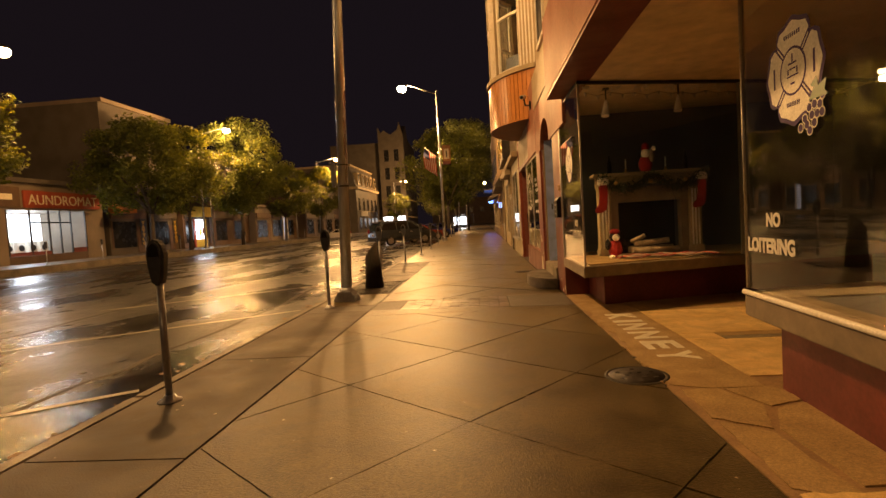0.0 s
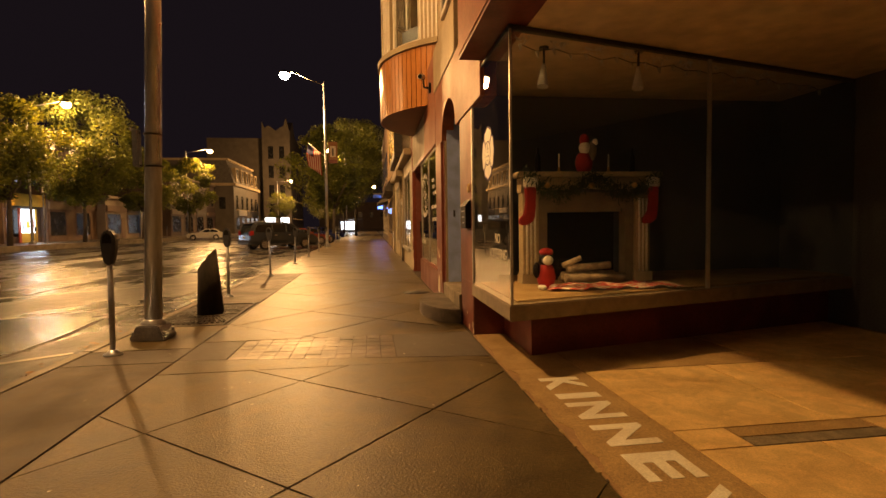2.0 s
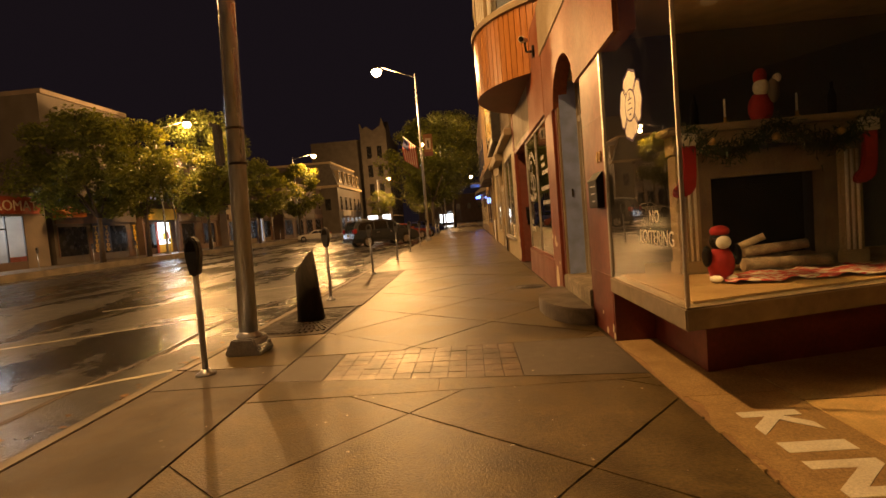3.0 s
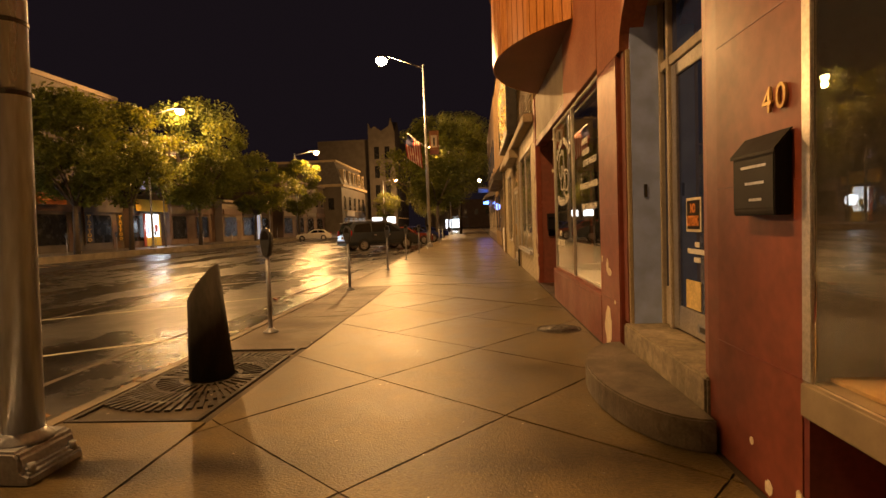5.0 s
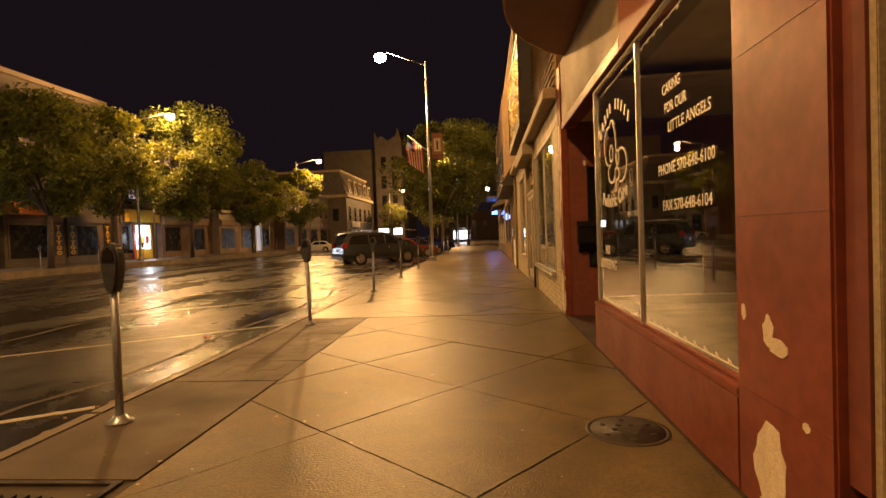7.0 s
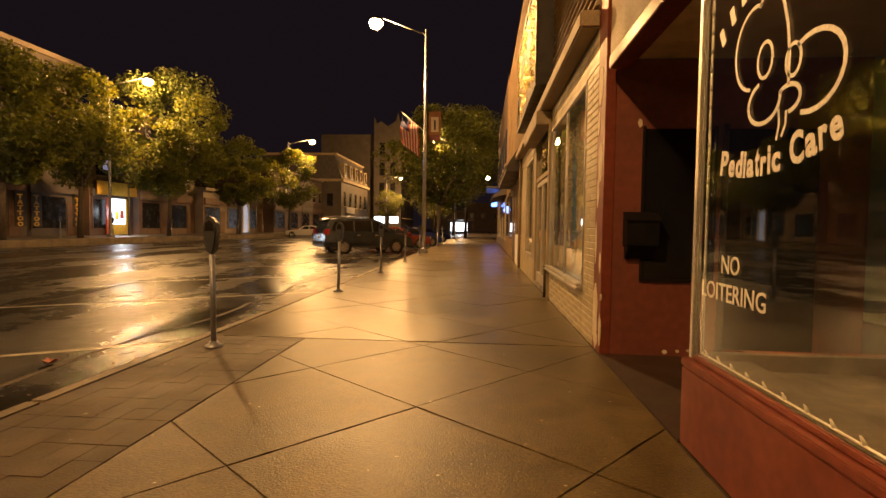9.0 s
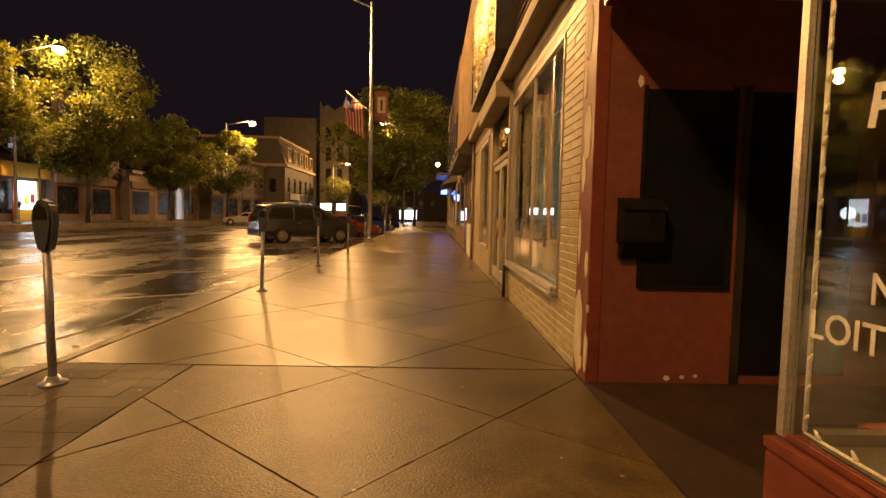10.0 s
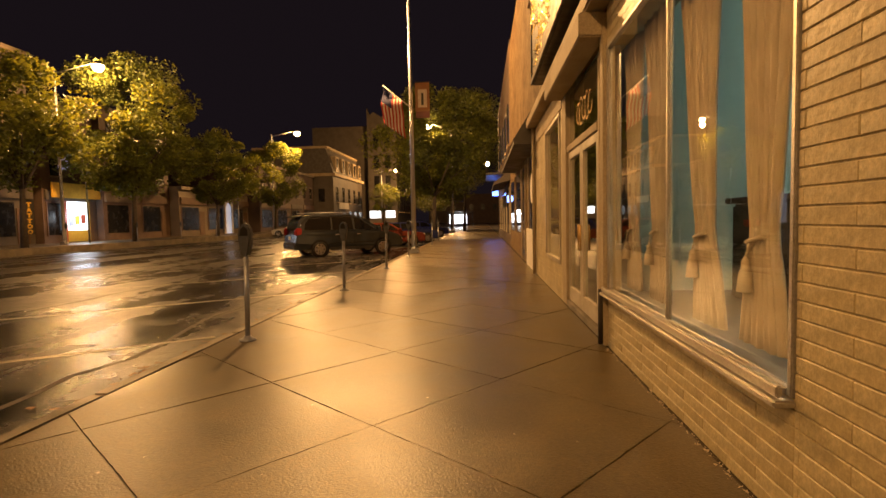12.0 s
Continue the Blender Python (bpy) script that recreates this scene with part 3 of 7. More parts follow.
def street_lamp(foot, head):
    (x, y), (hx, hy, hz) = foot, head
    t = thing("street_lamp", x, y, 0, "tall tapered steel street lamp with a glowing sodium head", "street lamp", "street lamps")
    base = part("base", prism([(x - 0.21, 0.0), (x + 0.21, 0.0), (x + 0.21, 0.07), (x + 0.165, 0.09), (x + 0.15, 0.17), (x + 0.125, 0.2), (x - 0.125, 0.2), (x - 0.15, 0.17), (x - 0.165, 0.09), (x - 0.21, 0.07)], "y", y - 0.2, y + 0.2, 0.016), "galv", t, "cast steel lamp base")
    part("collar", lathe([(0.15, 0.19), (0.148, 0.215), (0.115, 0.24), (0.108, 0.26)], x, y, 0, 24), "galv", t)
    for sx in (-0.18, 0.18):
        for sy in (-0.15, 0.15):
            part("bolt", rod((x + sx, y + sy, 0.07), (x + sx, y + sy, 0.125), 0.022, seg=6), "galv", base)
    part("pole", rod((x, y, 0.15), (x, y, 11.2), 0.106, 0.07, 24), "steel", t)
    part("cap", rod((x, y, 11.2), (x, y, 11.26), 0.085, 0.05), "galv", t)
    part("arm", rod((x, y, 11.0), (hx + (x - hx) * 0.15, hy, hz + 0.1), 0.04, 0.03), "galv", t)
    part("head", lathe([(0.30, 0.0), (0.29, 0.08), (0.2, 0.17), (0.08, 0.22)], hx, hy, hz, 18), "dark", t)
    bowl = part("bowl", lathe([(0.08, -0.42), (0.22, -0.38), (0.32, -0.25), (0.36, -0.1), (0.30, -0.004)], hx, hy, hz, 18), GLOW, t, "glowing sodium bowl")
    bowl.visible_shadow = False
    return t


GLOW = glow("sodium_bowl", (1.0, 0.66, 0.26), 40)
for foot, head, power in STREET_LAMPS:
    post = street_lamp(foot, head)
    if foot[1] == 4.22:             # this one has settled out of plumb
        post.rotation_euler = (0, radians(2.1), 0)

# cut-off post
ST = (-2.0, 6.12)
st = thing("cut_post", ST[0], ST[1], 0, "dark cut-off wooden post with a slanting top in a tree pit", "post")
bm = rod((ST[0], ST[1], 0), (ST[0] - 0.03, ST[1], 0.96), 0.2, 0.15, 16)
for v in bm.verts:
    if v.co.z > 0.5:
        v.co.z += (v.co.x - ST[0]) * 1.25 - 0.03
    else:
        v.co.x += random.uniform(-0.02, 0.02)
part("trunk", bm, "stump", st)


def leaf_crown(cx, cy, cz, r, h, count, seed, size=0.115):
    rnd = random.Random(seed)
    blobs = []
    for k in range(64):
        a, u = rnd.uniform(0, 2 * math.pi), rnd.uniform(-1, 1)
        q = math.sqrt(max(0, 1 - u * u)) * rnd.uniform(0.3, 0.95)
        blobs.append((cx + r * q * math.cos(a), cy + r * q * math.sin(a), cz + h * u * 0.85, rnd.uniform(0.15, 0.31) * r))
    verts, faces = [], []
    for k in range(count):
        b = blobs[rnd.randrange(len(blobs))]
        d = Vector((rnd.gauss(0, 1), rnd.gauss(0, 1), rnd.gauss(0, 1))).normalized() * b[3] * (rnd.random() ** 0.45)
        c = Vector((b[0], b[1], b[2])) + Vector((d.x, d.y, d.z * 0.75))
        q = Euler((rnd.uniform(-1.1, 1.1), rnd.uniform(-1.1, 1.1), rnd.uniform(0, 6.28))).to_matrix()
        s = size * rnd.uniform(0.6, 1.4)
        i = len(verts)
        for p in ((-0.15, -1, 0), (0.6, -0.3, 0.12), (0.45, 0.4, 0.05), (0, 1.1, -0.1), (-0.5, 0.35, 0.1), (-0.6, -0.35, 0.1)):
            verts.append(c + q @ (Vector(p) * s))
        faces.append(tuple(range(i, i + 6)))
    me = bpy.data.meshes.new("crown")
    me.from_pydata(verts, [], faces)
    me.materials.append(M["leaf"])
    return me


def tree(x, y, r, h, trunk_h, seed, count=7000, label="leafy street maple lit yellow by a street lamp"):
    t = thing("tree", x, y, 0, label, "tree", "street trees")
    rnd = random.Random(seed)
    bm = rod((x, y, -0.02), (x + 0.1, y, trunk_h), 0.2, 0.13, 10)
    top = Vector((x + 0.1, y, trunk_h - 0.05))
    for k in range(7):
        a = k * 0.9 + rnd.random()
        e = top + Vector((math.cos(a) * r * 0.6, math.sin(a) * r * 0.6, h * rnd.uniform(0.5, 1.3)))
        m = top.lerp(e, 0.45) + Vector((0, 0, 0.3))
        rod(top, m, 0.09, 0.06, 7, bm)
        rod(m, e, 0.06, 0.02, 6, bm)
    part("trunk", bm, "bark", t)
    ob = new("crown", leaf_crown(x, y, trunk_h + h * 0.95, r, h, count, seed))
    under(ob, t)
    return t


# ---- things set in the pavement ----
def cover(x, y, r, label):
    t = thing("manhole_cover", x, y, 0, label, "manhole cover", "covers in the pavement")
    part("rim", lathe([(r + 0.03, -0.01), (r + 0.03, 0.004), (r, 0.005), (r, -0.01)], x, y, 0, 28), "iron", t)
    lid = part("lid", lathe([(r - 0.004, -0.01), (r - 0.004, 0.006), (0.02, 0.007)], x, y, 0, 28), "iron", t)
    for k in range(6):
        for q in range(2):
            a, d = k * math.pi / 3 + q * 0.5, r * (0.35 + 0.35 * q)
            part("stud", rod((x + d * math.cos(a), y + d * math.sin(a), 0.005), (x + d * math.cos(a), y + d * math.sin(a), 0.012), 0.022, 0.018, 6), "iron", lid)


cover(1.80, -1.12, 0.235, "round black cast iron cover in the pavement")
cover(1.60, 7.95, 0.25, "round rusty cast iron cover in the pavement")


def grate(x0, x1, y0, y1, label):
    """Half of a square tree grate: bars run out from the post in the middle."""
    t = thing("tree_grate", (x0 + x1) / 2, (y0 + y1) / 2, 0, label, "grate", "tree pit grates")
    for b in ((x0, x1, y0, y0 + 0.04), (x0, x1, y1 - 0.04, y1), (x0, x0 + 0.04, y0 + 0.042, y1 - 0.042), (x1 - 0.04, x1, y0 + 0.042, y1 - 0.042)):
        part("frame", box(*b, -0.02, 0.006), "iron", t)
    cx, cy = ST
    for k in range(72):
        a = 2 * math.pi * (k + 0.5) / 72
        dx, dy = math.cos(a), math.sin(a)
        r0, r1 = (0.24, 0.92) if k % 2 else (0.5, 0.92)
        half = 0.011
        quad = [(cx + dx * r0 - dy * half, cy + dy * r0 + dx * half), (cx + dx * r0 + dy * half, cy + dy * r0 - dx * half), (cx + dx * r1 + dy * half * 2, cy + dy * r1 - dx * half * 2), (cx + dx * r1 - dy * half * 2, cy + dy * r1 + dx * half * 2)]
        for axis, limit, less in ((0, x0 + 0.041, False), (0, x1 - 0.041, True), (1, y0 + 0.041, False), (1, y1 - 0.041, True)):
            quad = clip_poly(quad, axis, limit, less) if len(quad) > 2 else []
        if len(quad) > 2 and area(quad) > 0.0006:
            part("bar", prism(quad, "z", -0.02, 0.004), "iron", t)
    for r in (0.26, 0.49, 0.72):
        for k in range(40):
            a0, a1 = 2 * math.pi * k / 40, 2 * math.pi * (k + 1) / 40
            quad = [(cx + q * math.cos(a), cy + q * math.sin(a)) for q, a in ((r - 0.018, a0), (r + 0.018, a0), (r + 0.018, a1), (r - 0.018, a1))]
            if all(x0 + 0.04 < p[0] < x1 - 0.04 and y0 + 0.04 < p[1] < y1 - 0.04 for p in quad):
                part("ring", prism(quad, "z", -0.02, 0.003), "iron", t)


grate(-2.55, -1.5, 4.98, 6.095, "wet cast iron tree grate with radiating slots")
grate(-2.55, -1.5, 6.105, 7.2, "wet cast iron tree grate with radiating slots")

# threshold of the wide entrance
M["screed"] = mat("dirty_screed", (0.36, 0.22, 0.10), (0.24, 0.145, 0.07), 4, 60, 0.6, bump=0.3)
entry = thing("entrance_floor", 2.4, 0, 0, "worn sandstone entrance floor with white inlaid letters", "floor", kind="structure")
part("screed", box(1.95, 7.0, -8, 3.6, -0.3, -0.004), "screed", entry)
edge = random.Random(17)
ragged = [(1.975 + 0.09 * noise.noise(Vector((0.3, 3 * (1.9 - 0.06 * k), 0))) + edge.uniform(-0.012, 0.012), 1.9 - 0.06 * k) for k in range(56)]
part("letter_band", prism([(2.66, -1.5), (2.66, 1.95), (2.0, 1.95), *ragged, (2.25, -1.5)], "z", -0.005, 0.003), "tile_brown", entry)
for k in range(26):
    yy, sz = edge.uniform(-1.5, 1.6), edge.uniform(0.012, 0.035)
    out = [(1.945 + sz * edge.uniform(0.6, 1.1) * math.cos(a) * 0.6, yy + sz * edge.uniform(0.6, 1.2) * math.sin(a)) for a in [2 * math.pi * q / 6 for q in range(6)]]
    part("chip", prism(out, "z", -0.004, edge.uniform(0.003, 0.007)), "tile_brown" if k % 3 else "joint", entry)
part("slab", prism([(1.97, 1.96), (2.66, 1.96), (2.66, 2.45), (2.36, 2.45), (2.36, 3.59), (1.985, 3.59), (1.96, 3.2), (2.0, 2.8), (1.965, 2.4)], "z", -0.005, 0.002), "tile_brown", entry)
# Brown slab from (2.67, 1.77): shade before the display put into its colour.
for x0, x1, y0, y1, m in ((2.67, 3.9, 0.32, 1.76, "tile"), (3.91, 5.2, 0.32, 1.76, "tile"), (2.67, 3.05, 0.02, 0.31, "tile"), (3.06, 4.1, 0.16, 0.31, "tile_brown"), (3.06, 4.1, 0.02, 0.15, "sillstone"), (4.11, 6.9, 0.02, 0.31, "tile"),
                          (2.67, 3.5, -1.25, 0.01, "tile"), (3.51, 6.9, -1.25, 0.01, "tile"), (5.21, 6.9, 0.32, 1.76, "tile"), (2.67, 4.6, 1.77, 3.2, "tile_brown"), (4.61, 6.9, 1.77, 3.6, "tile")):
    part("slab", box(x0 + 0.004, x1 - 0.004, y0 + 0.004, y1 - 0.004, -0.005, 0.004 + random.uniform(-0.001, 0.001)), m, entry)
for poly in ([(2.02, -1.5), (2.3, -1.52), (2.45, -1.9), (2.3, -2.3), (2.0, -2.1)], [(2.32, -1.52), (2.7, -1.5), (2.8, -1.8), (2.48, -1.92)], [(2.02, -2.14), (2.28, -2.34), (2.3, -3.2), (2.0, -3.0)], [(2.5, -1.95), (2.82, -1.84), (2.75, -3.0), (2.34, -3.0), (2.33, -2.3)], [(2.0, -3.04), (2.72, -3.04), (2.5, -6), (2.0, -6)]):
    slab(poly, entry, "slab", "tile_brown" if area(poly) < 0.5 else "tile", -0.006, 0.004, 0.002, 0.02)
letters = "KINNEY"
for k, ch in enumerate(letters):
    w = 0.12 if ch == "I" else 0.34
    start = 1.62 - (0.0, 0.44, 0.66, 1.12, 1.58, 2.0)[k]
    bm = stretched(words(ch, 0.5, 0.002, bold=0.018), w, 0.36)
    moved(bm, Matrix(((0, 1, 0, 2.16), (-1, 0, 0, start), (0, 0, 1, 0.0042), (0, 0, 0, 1))))
    part("letter", bm, "inlay", entry)

# parking bays: diagonal lines from the kerb
bays = thing("road_marking", -4, 10, -0.13, "worn pale parking bay lines on wet asphalt", "marking", kind="structure")
for my in METERS + [-6.0]:
    a = Vector((KX - 0.35, my + 0.75))
    d = Vector((-0.83, -0.56))
    n = Vector((d.y, -d.x)) * 0.05
    b = a + d * 6.2
    part("line", prism([tuple(a + n), tuple(b + n), tuple(b - n), tuple(a - n)], "z", -0.129, -0.126), "paint", bays)
# tarred seams in the road
rnd = random.Random(5)
seams = thing("road_seam", -8, 20, -0.13, "black tarred seams and cracks in the asphalt", "road seam", kind="structure")
for x0, y0, y1 in ((-3.9, -12, 40), (-7.8, -12, 80), (-12.5, -5, 90), (-17.5, 0, 90)):
    y, x = y0, x0
    pts = []
    while y < y1:
        pts.append((x, y))
        y += rnd.uniform(0.5, 1.2)
        x = x0 + rnd.uniform(-0.1, 0.1) + (0.3 if int(y / 9) % 2 else 0)
    outline = [(p[0] - 0.03, p[1]) for p in pts] + [(p[0] + 0.03 + rnd.uniform(0, 0.03), p[1]) for p in reversed(pts)]
    part("seam", prism(outline, "z", -0.1295, -0.1275), "joint", seams)
# gutter litter
leaves = bmesh.new()
for k in range(900):
    y = rnd.uniform(-4, 26) if k < 800 else rnd.gauss(4.6, 0.3)
    x = KX - abs(rnd.gauss(0, 0.16)) - 0.02
    s = rnd.uniform(0.015, 0.05)
    a = rnd.uniform(0, 6.28)
    vs = [leaves.verts.new((x + s * math.cos(a + q), y + s * math.sin(a + q), -0.126 + rnd.uniform(0, 0.02))) for q in (0, 1.3, 2.4, 3.6, 5)]
    leaves.faces.new(vs)
ob = new("fallen_leaves", mesh_of("fallen_leaves", leaves, mat("dead_leaf", (0.28, 0.15, 0.05), (0.12, 0.07, 0.03), 3, 20, 0.5)))
tagged(ob, "wet brown fallen leaves lying along the gutter", "leaves", kind="stuff")
specks = bmesh.new()
for k in range(900):
    x, y, s, a = rnd.uniform(-2.4, 1.85), rnd.uniform(-4, 20), 0.004 + 0.013 * rnd.random() ** 2, rnd.uniform(0, 6.28)
    specks.faces.new([specks.verts.new((x + s * rnd.uniform(0.6, 1.3) * math.cos(a + q), y + s * rnd.uniform(0.6, 1.3) * math.sin(a + q), 0.0045)) for q in (0, 1.2, 2.5, 3.7, 5)])
ob = new("pavement_litter", mesh_of("pavement_litter", specks, mat("dried_gum", (0.14, 0.115, 0.085), (0.55, 0.48, 0.36), 30, 60, 0.6, band=(0.5, 0.6))))
tagged(ob, "scattered gum spots and crumbs on the pavement", "litter", kind="stuff")

lit = thing("crumpled_leaf", -3.75, 12.2, -0.13, "curled reddish leaf lying on the wet road", "leaf")
bm = bmesh.new()
rr = random.Random(21)
ring_pts = [bm.verts.new((-3.75 + 0.09 * math.cos(a) * rr.uniform(0.7, 1.2), 12.2 + 0.09 * math.sin(a) * rr.uniform(0.7, 1.2), -0.125 + rr.uniform(0.0, 0.07))) for a in [2 * math.pi * k / 9 for k in range(9)]]
mid = bm.verts.new((-3.75, 12.2, -0.122))
for k in range(9):
    bm.faces.new((mid, ring_pts[k], ring_pts[(k + 1) % 9]))
part("blade", bm, mat("red_leaf", (0.4, 0.1, 0.04), (0.3, 0.08, 0.03), 9, 60, 0.5), lit)


# ---- round bay window ----
bay = thing("bay_window", 1.6, 10.3, 4.0, "round projecting bay window with orange boarded skirt", "bay window")
BC, BR, BH = (3.507, 10.3), 2.537, radians(57.9)


def arc_pt(r, a):
    return (BC[0] - r * math.cos(a), BC[1] + r * math.sin(a))


def arc_piece(r0, r1, a0, a1, z0, z1, n=3):
    pts = [arc_pt(r0, a0 + (a1 - a0) * k / n) for k in range(n + 1)] + [arc_pt(r1, a1 - (a1 - a0) * k / n) for k in range(n + 1)]
    return prism(pts, "z", z0, z1)


M["bayboard"] = mat("orange_varnished_board", (0.50, 0.21, 0.055), (0.40, 0.155, 0.04), 2, 50, 0.22, 0.35, bump=0.05, island=0.1, stretch=(1, 1, 0.1))
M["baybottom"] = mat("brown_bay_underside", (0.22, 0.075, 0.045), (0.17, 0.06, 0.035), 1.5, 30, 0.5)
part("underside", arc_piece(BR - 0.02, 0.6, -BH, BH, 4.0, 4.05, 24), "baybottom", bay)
skirt = part("skirt", arc_piece(BR - 0.03, BR - 0.1, -BH, BH, 4.05, 5.28, 24), "bayboard", bay)
NB = 36
for k in range(NB):
    a0 = -BH + 2 * BH * k / NB
    part("board", arc_piece(BR, BR - 0.03, a0 + 0.003, a0 + 2 * BH / NB - 0.003, 4.0, 5.28, 1), "bayboard", skirt)
part("ledge", arc_piece(BR + 0.05, BR - 0.25, -BH, BH, 5.284, 5.40, 24), "cream", bay)
part("head_band", arc_piece(BR + 0.06, BR - 0.25, -BH, BH, 8.4, 9.1, 24), "cream", bay)
part("bay_roof", arc_piece(BR + 0.15, 0.6, -BH, BH, 9.104, 9.25, 24), "slate", bay)
for c, wd in ((-0.92, 0.10), (-0.34, 0.09), (0.34, 0.09), (0.92, 0.10)):
    post = part("post", arc_piece(BR, BR - 0.2, c - wd, c + wd, 5.404, 8.396, 4), "cream", bay)
    for q in range(5):
        a = c - wd + 0.02 + (2 * wd - 0.04) * q / 4
        part("flute", arc_piece(BR + 0.012, BR, a - 0.008, a + 0.008, 5.41, 8.39, 1), "white", post)
for c in (-0.63, 0.0, 0.63):
    w = 0.19 if c else 0.245
    win = part("window", arc_piece(BR - 0.06, BR - 0.12, c - w, c + w, 5.404, 5.47, 4), "white", bay, "double-hung sash window")
    part("sash_rail", arc_piece(BR - 0.05, BR - 0.12, c - w, c + w, 6.85, 6.92, 4), "white", win)
    part("sash_rail", arc_piece(BR - 0.06, BR - 0.12, c - w, c + w, 8.33, 8.396, 4), "white", win)
    for e in (c - w + 0.012, c + w - 0.012):
        part("stile", arc_piece(BR - 0.055, BR - 0.12, e - 0.012, e + 0.012, 5.47, 8.33, 1), "white", win)
    g = part("pane", arc_piece(BR - 0.085, BR - 0.09, c - w, c + w, 5.47, 8.33, 4), "glass", win)
    g.visible_shadow = False
    part("blind", arc_piece(BR - 0.3, BR - 0.32, c - w, c + w, 5.47, 6.0 + 0.2 * c, 4), "sidewall", win)
part("inner_wall", arc_piece(1.1, 1.0, -BH, BH, 5.4, 9.1, 12), "sidewall", bay)

# flat upper window beside the bay
uw = thing("upper_window", UX, 6.6, 5.4, "narrow upper sash window with white frame", "window")
part("window_frame", box(2.10, 2.158, 6.0, 7.3, 5.4, 5.5, 0.005), "white", uw)
part("window_frame", box(2.10, 2.158, 6.0, 7.3, 7.9, 8.0, 0.005), "white", uw)
part("window_frame", box(2.10, 2.158, 6.0, 6.08, 5.502, 7.898, 0.005), "white", uw)
part("window_frame", box(2.10, 2.158, 7.22, 7.3, 5.502, 7.898, 0.005), "white", uw)
part("sash_rail", box(2.11, 2.158, 6.082, 7.218, 6.7, 6.76, 0.005), "white", uw)
part("pane", box(2.13, 2.152, 6.08, 7.22, 5.5, 7.9), "black", uw)
part("trim_strip", box(2.02, 2.155, 2.95, 8.1, 4.78, 4.92, 0.01), "salmon", shop)

# security camera
sc = thing("security_camera", 1.75, 7.72, 4.4, "white bullet security camera on a wall bracket", "camera")
part("bracket", join(rod((1.94, 7.75, 4.22), (1.80, 7.74, 4.22), 0.02), rod((1.80, 7.74, 4.22), (1.78, 7.70, 4.38), 0.02)), "dark", sc)
part("mount", box(1.90, 1.938, 7.69, 7.81, 4.12, 4.32, 0.01), "dark", sc)
part("housing", rod((1.80, 7.86, 4.46), (1.70, 7.52, 4.38), 0.055, 0.055, 16), "white", sc)
part("lens", rod((1.70, 7.52, 4.38), (1.694, 7.50, 4.375), 0.045, 0.04, 16), "black", sc)

# ---- street door ----
door = thing("door_1", 2.32, 5.45, 0.4, "aluminium glazed street door with paper notices", "door", kind="structure")
for y0, y1 in ((6.16, 6.195), (5.955, 6.01), (4.765, 4.82)):
    part("door_frame", box(2.27, 2.36, y0, y1, 0.402, 3.4, 0.006), "frame", door)
part("transom_bar", box(2.275, 2.355, 4.825, 5.95, 2.66, 2.74, 0.006), "frame", door)
part("transom_bar", box(2.275, 2.355, 6.015, 6.155, 2.66, 2.74, 0.006), "frame", door)
leaf = part("leaf", join(box(2.29, 2.34, 5.84, 5.95, 0.42, 2.655, 0.005), box(2.29, 2.34, 4.83, 4.95, 0.42, 2.655, 0.005)), "alu", door)
part("bottom_rail", box(2.29, 2.34, 4.952, 5.838, 0.42, 0.62, 0.005), "alu", leaf)
part("top_rail", box(2.29, 2.34, 4.952, 5.838, 2.55, 2.655, 0.005), "alu", leaf)
slot = part("mail_slot", box(2.278, 2.289, 5.15, 5.45, 0.47, 0.54, 0.004), "galv", leaf)
part("slot_flap", box(2.274, 2.278, 5.2, 5.4, 0.485, 0.525), "dark", slot)
M["doorglass"] = mat("dark_blue_glass", (0.016, 0.026, 0.085), (0.02, 0.034, 0.105), 1, 20, 0.01, 0.03, spec=0.6)
part("pane", box(2.31, 2.318, 4.95, 5.84, 0.62, 2.55), "doorglass", leaf)
pull = part("pull_handle", rod((2.245, 5.1, 1.38), (2.245, 5.1, 1.72), 0.014, 0.014, 10), "chrome", leaf, "chrome bar handle")
for z in (1.385, 1.715):
    rod_bm = rod((2.245, 5.1, z), (2.309, 5.1, z), 0.012, 0.012, 8)
    part("handle_post", rod_bm, "chrome", leaf)
part("side_pane", box(2.31, 2.318, 6.01, 6.16, 0.75, 2.66), "doorglass", door)
part("side_panel", box(2.30, 2.33, 6.012, 6.158, 0.41, 0.748), "frame", door)
part("transom_pane", box(2.31, 2.318, 4.82, 5.955, 2.74, 3.4), "doorglass", door)
part("transom_pane", box(2.31, 2.318, 6.01, 6.16, 2.74, 3.4), "doorglass", door)
M["paper"] = mat("notice_paper", (0.72, 0.66, 0.5), (0.62, 0.55, 0.4), 8, 60, 0.6)
M["orange"] = mat("orange_print", (0.75, 0.27, 0.03), (0.65, 0.22, 0.02), 8, 60, 0.4)
notice = part("notice", box(2.302, 2.308, 5.42, 5.69, 1.25, 1.52), "paper", door, "black and orange warning notice")
part("notice_field", box(2.299, 2.302, 5.438, 5.672, 1.272, 1.498), "black", notice)
part("notice_word", moved(stretched(words("NO", 0.1, 0.001, bold=0.003), 0.09, 0.075), on_front(2.297, 5.60, 1.40)), "orange", notice)
part("notice_word", moved(stretched(words("LOITERING", 0.1, 0.001, bold=0.003), 0.215, 0.085), on_front(2.297, 5.663, 1.295)), "orange", notice)
for z, a, b in ((1.13, 5.46, 5.54), (1.075, 5.32, 5.68), (1.01, 5.44, 5.56)):
    part("lettering", box(2.304, 2.308, a, b, z, z + 0.04) , "white", door)
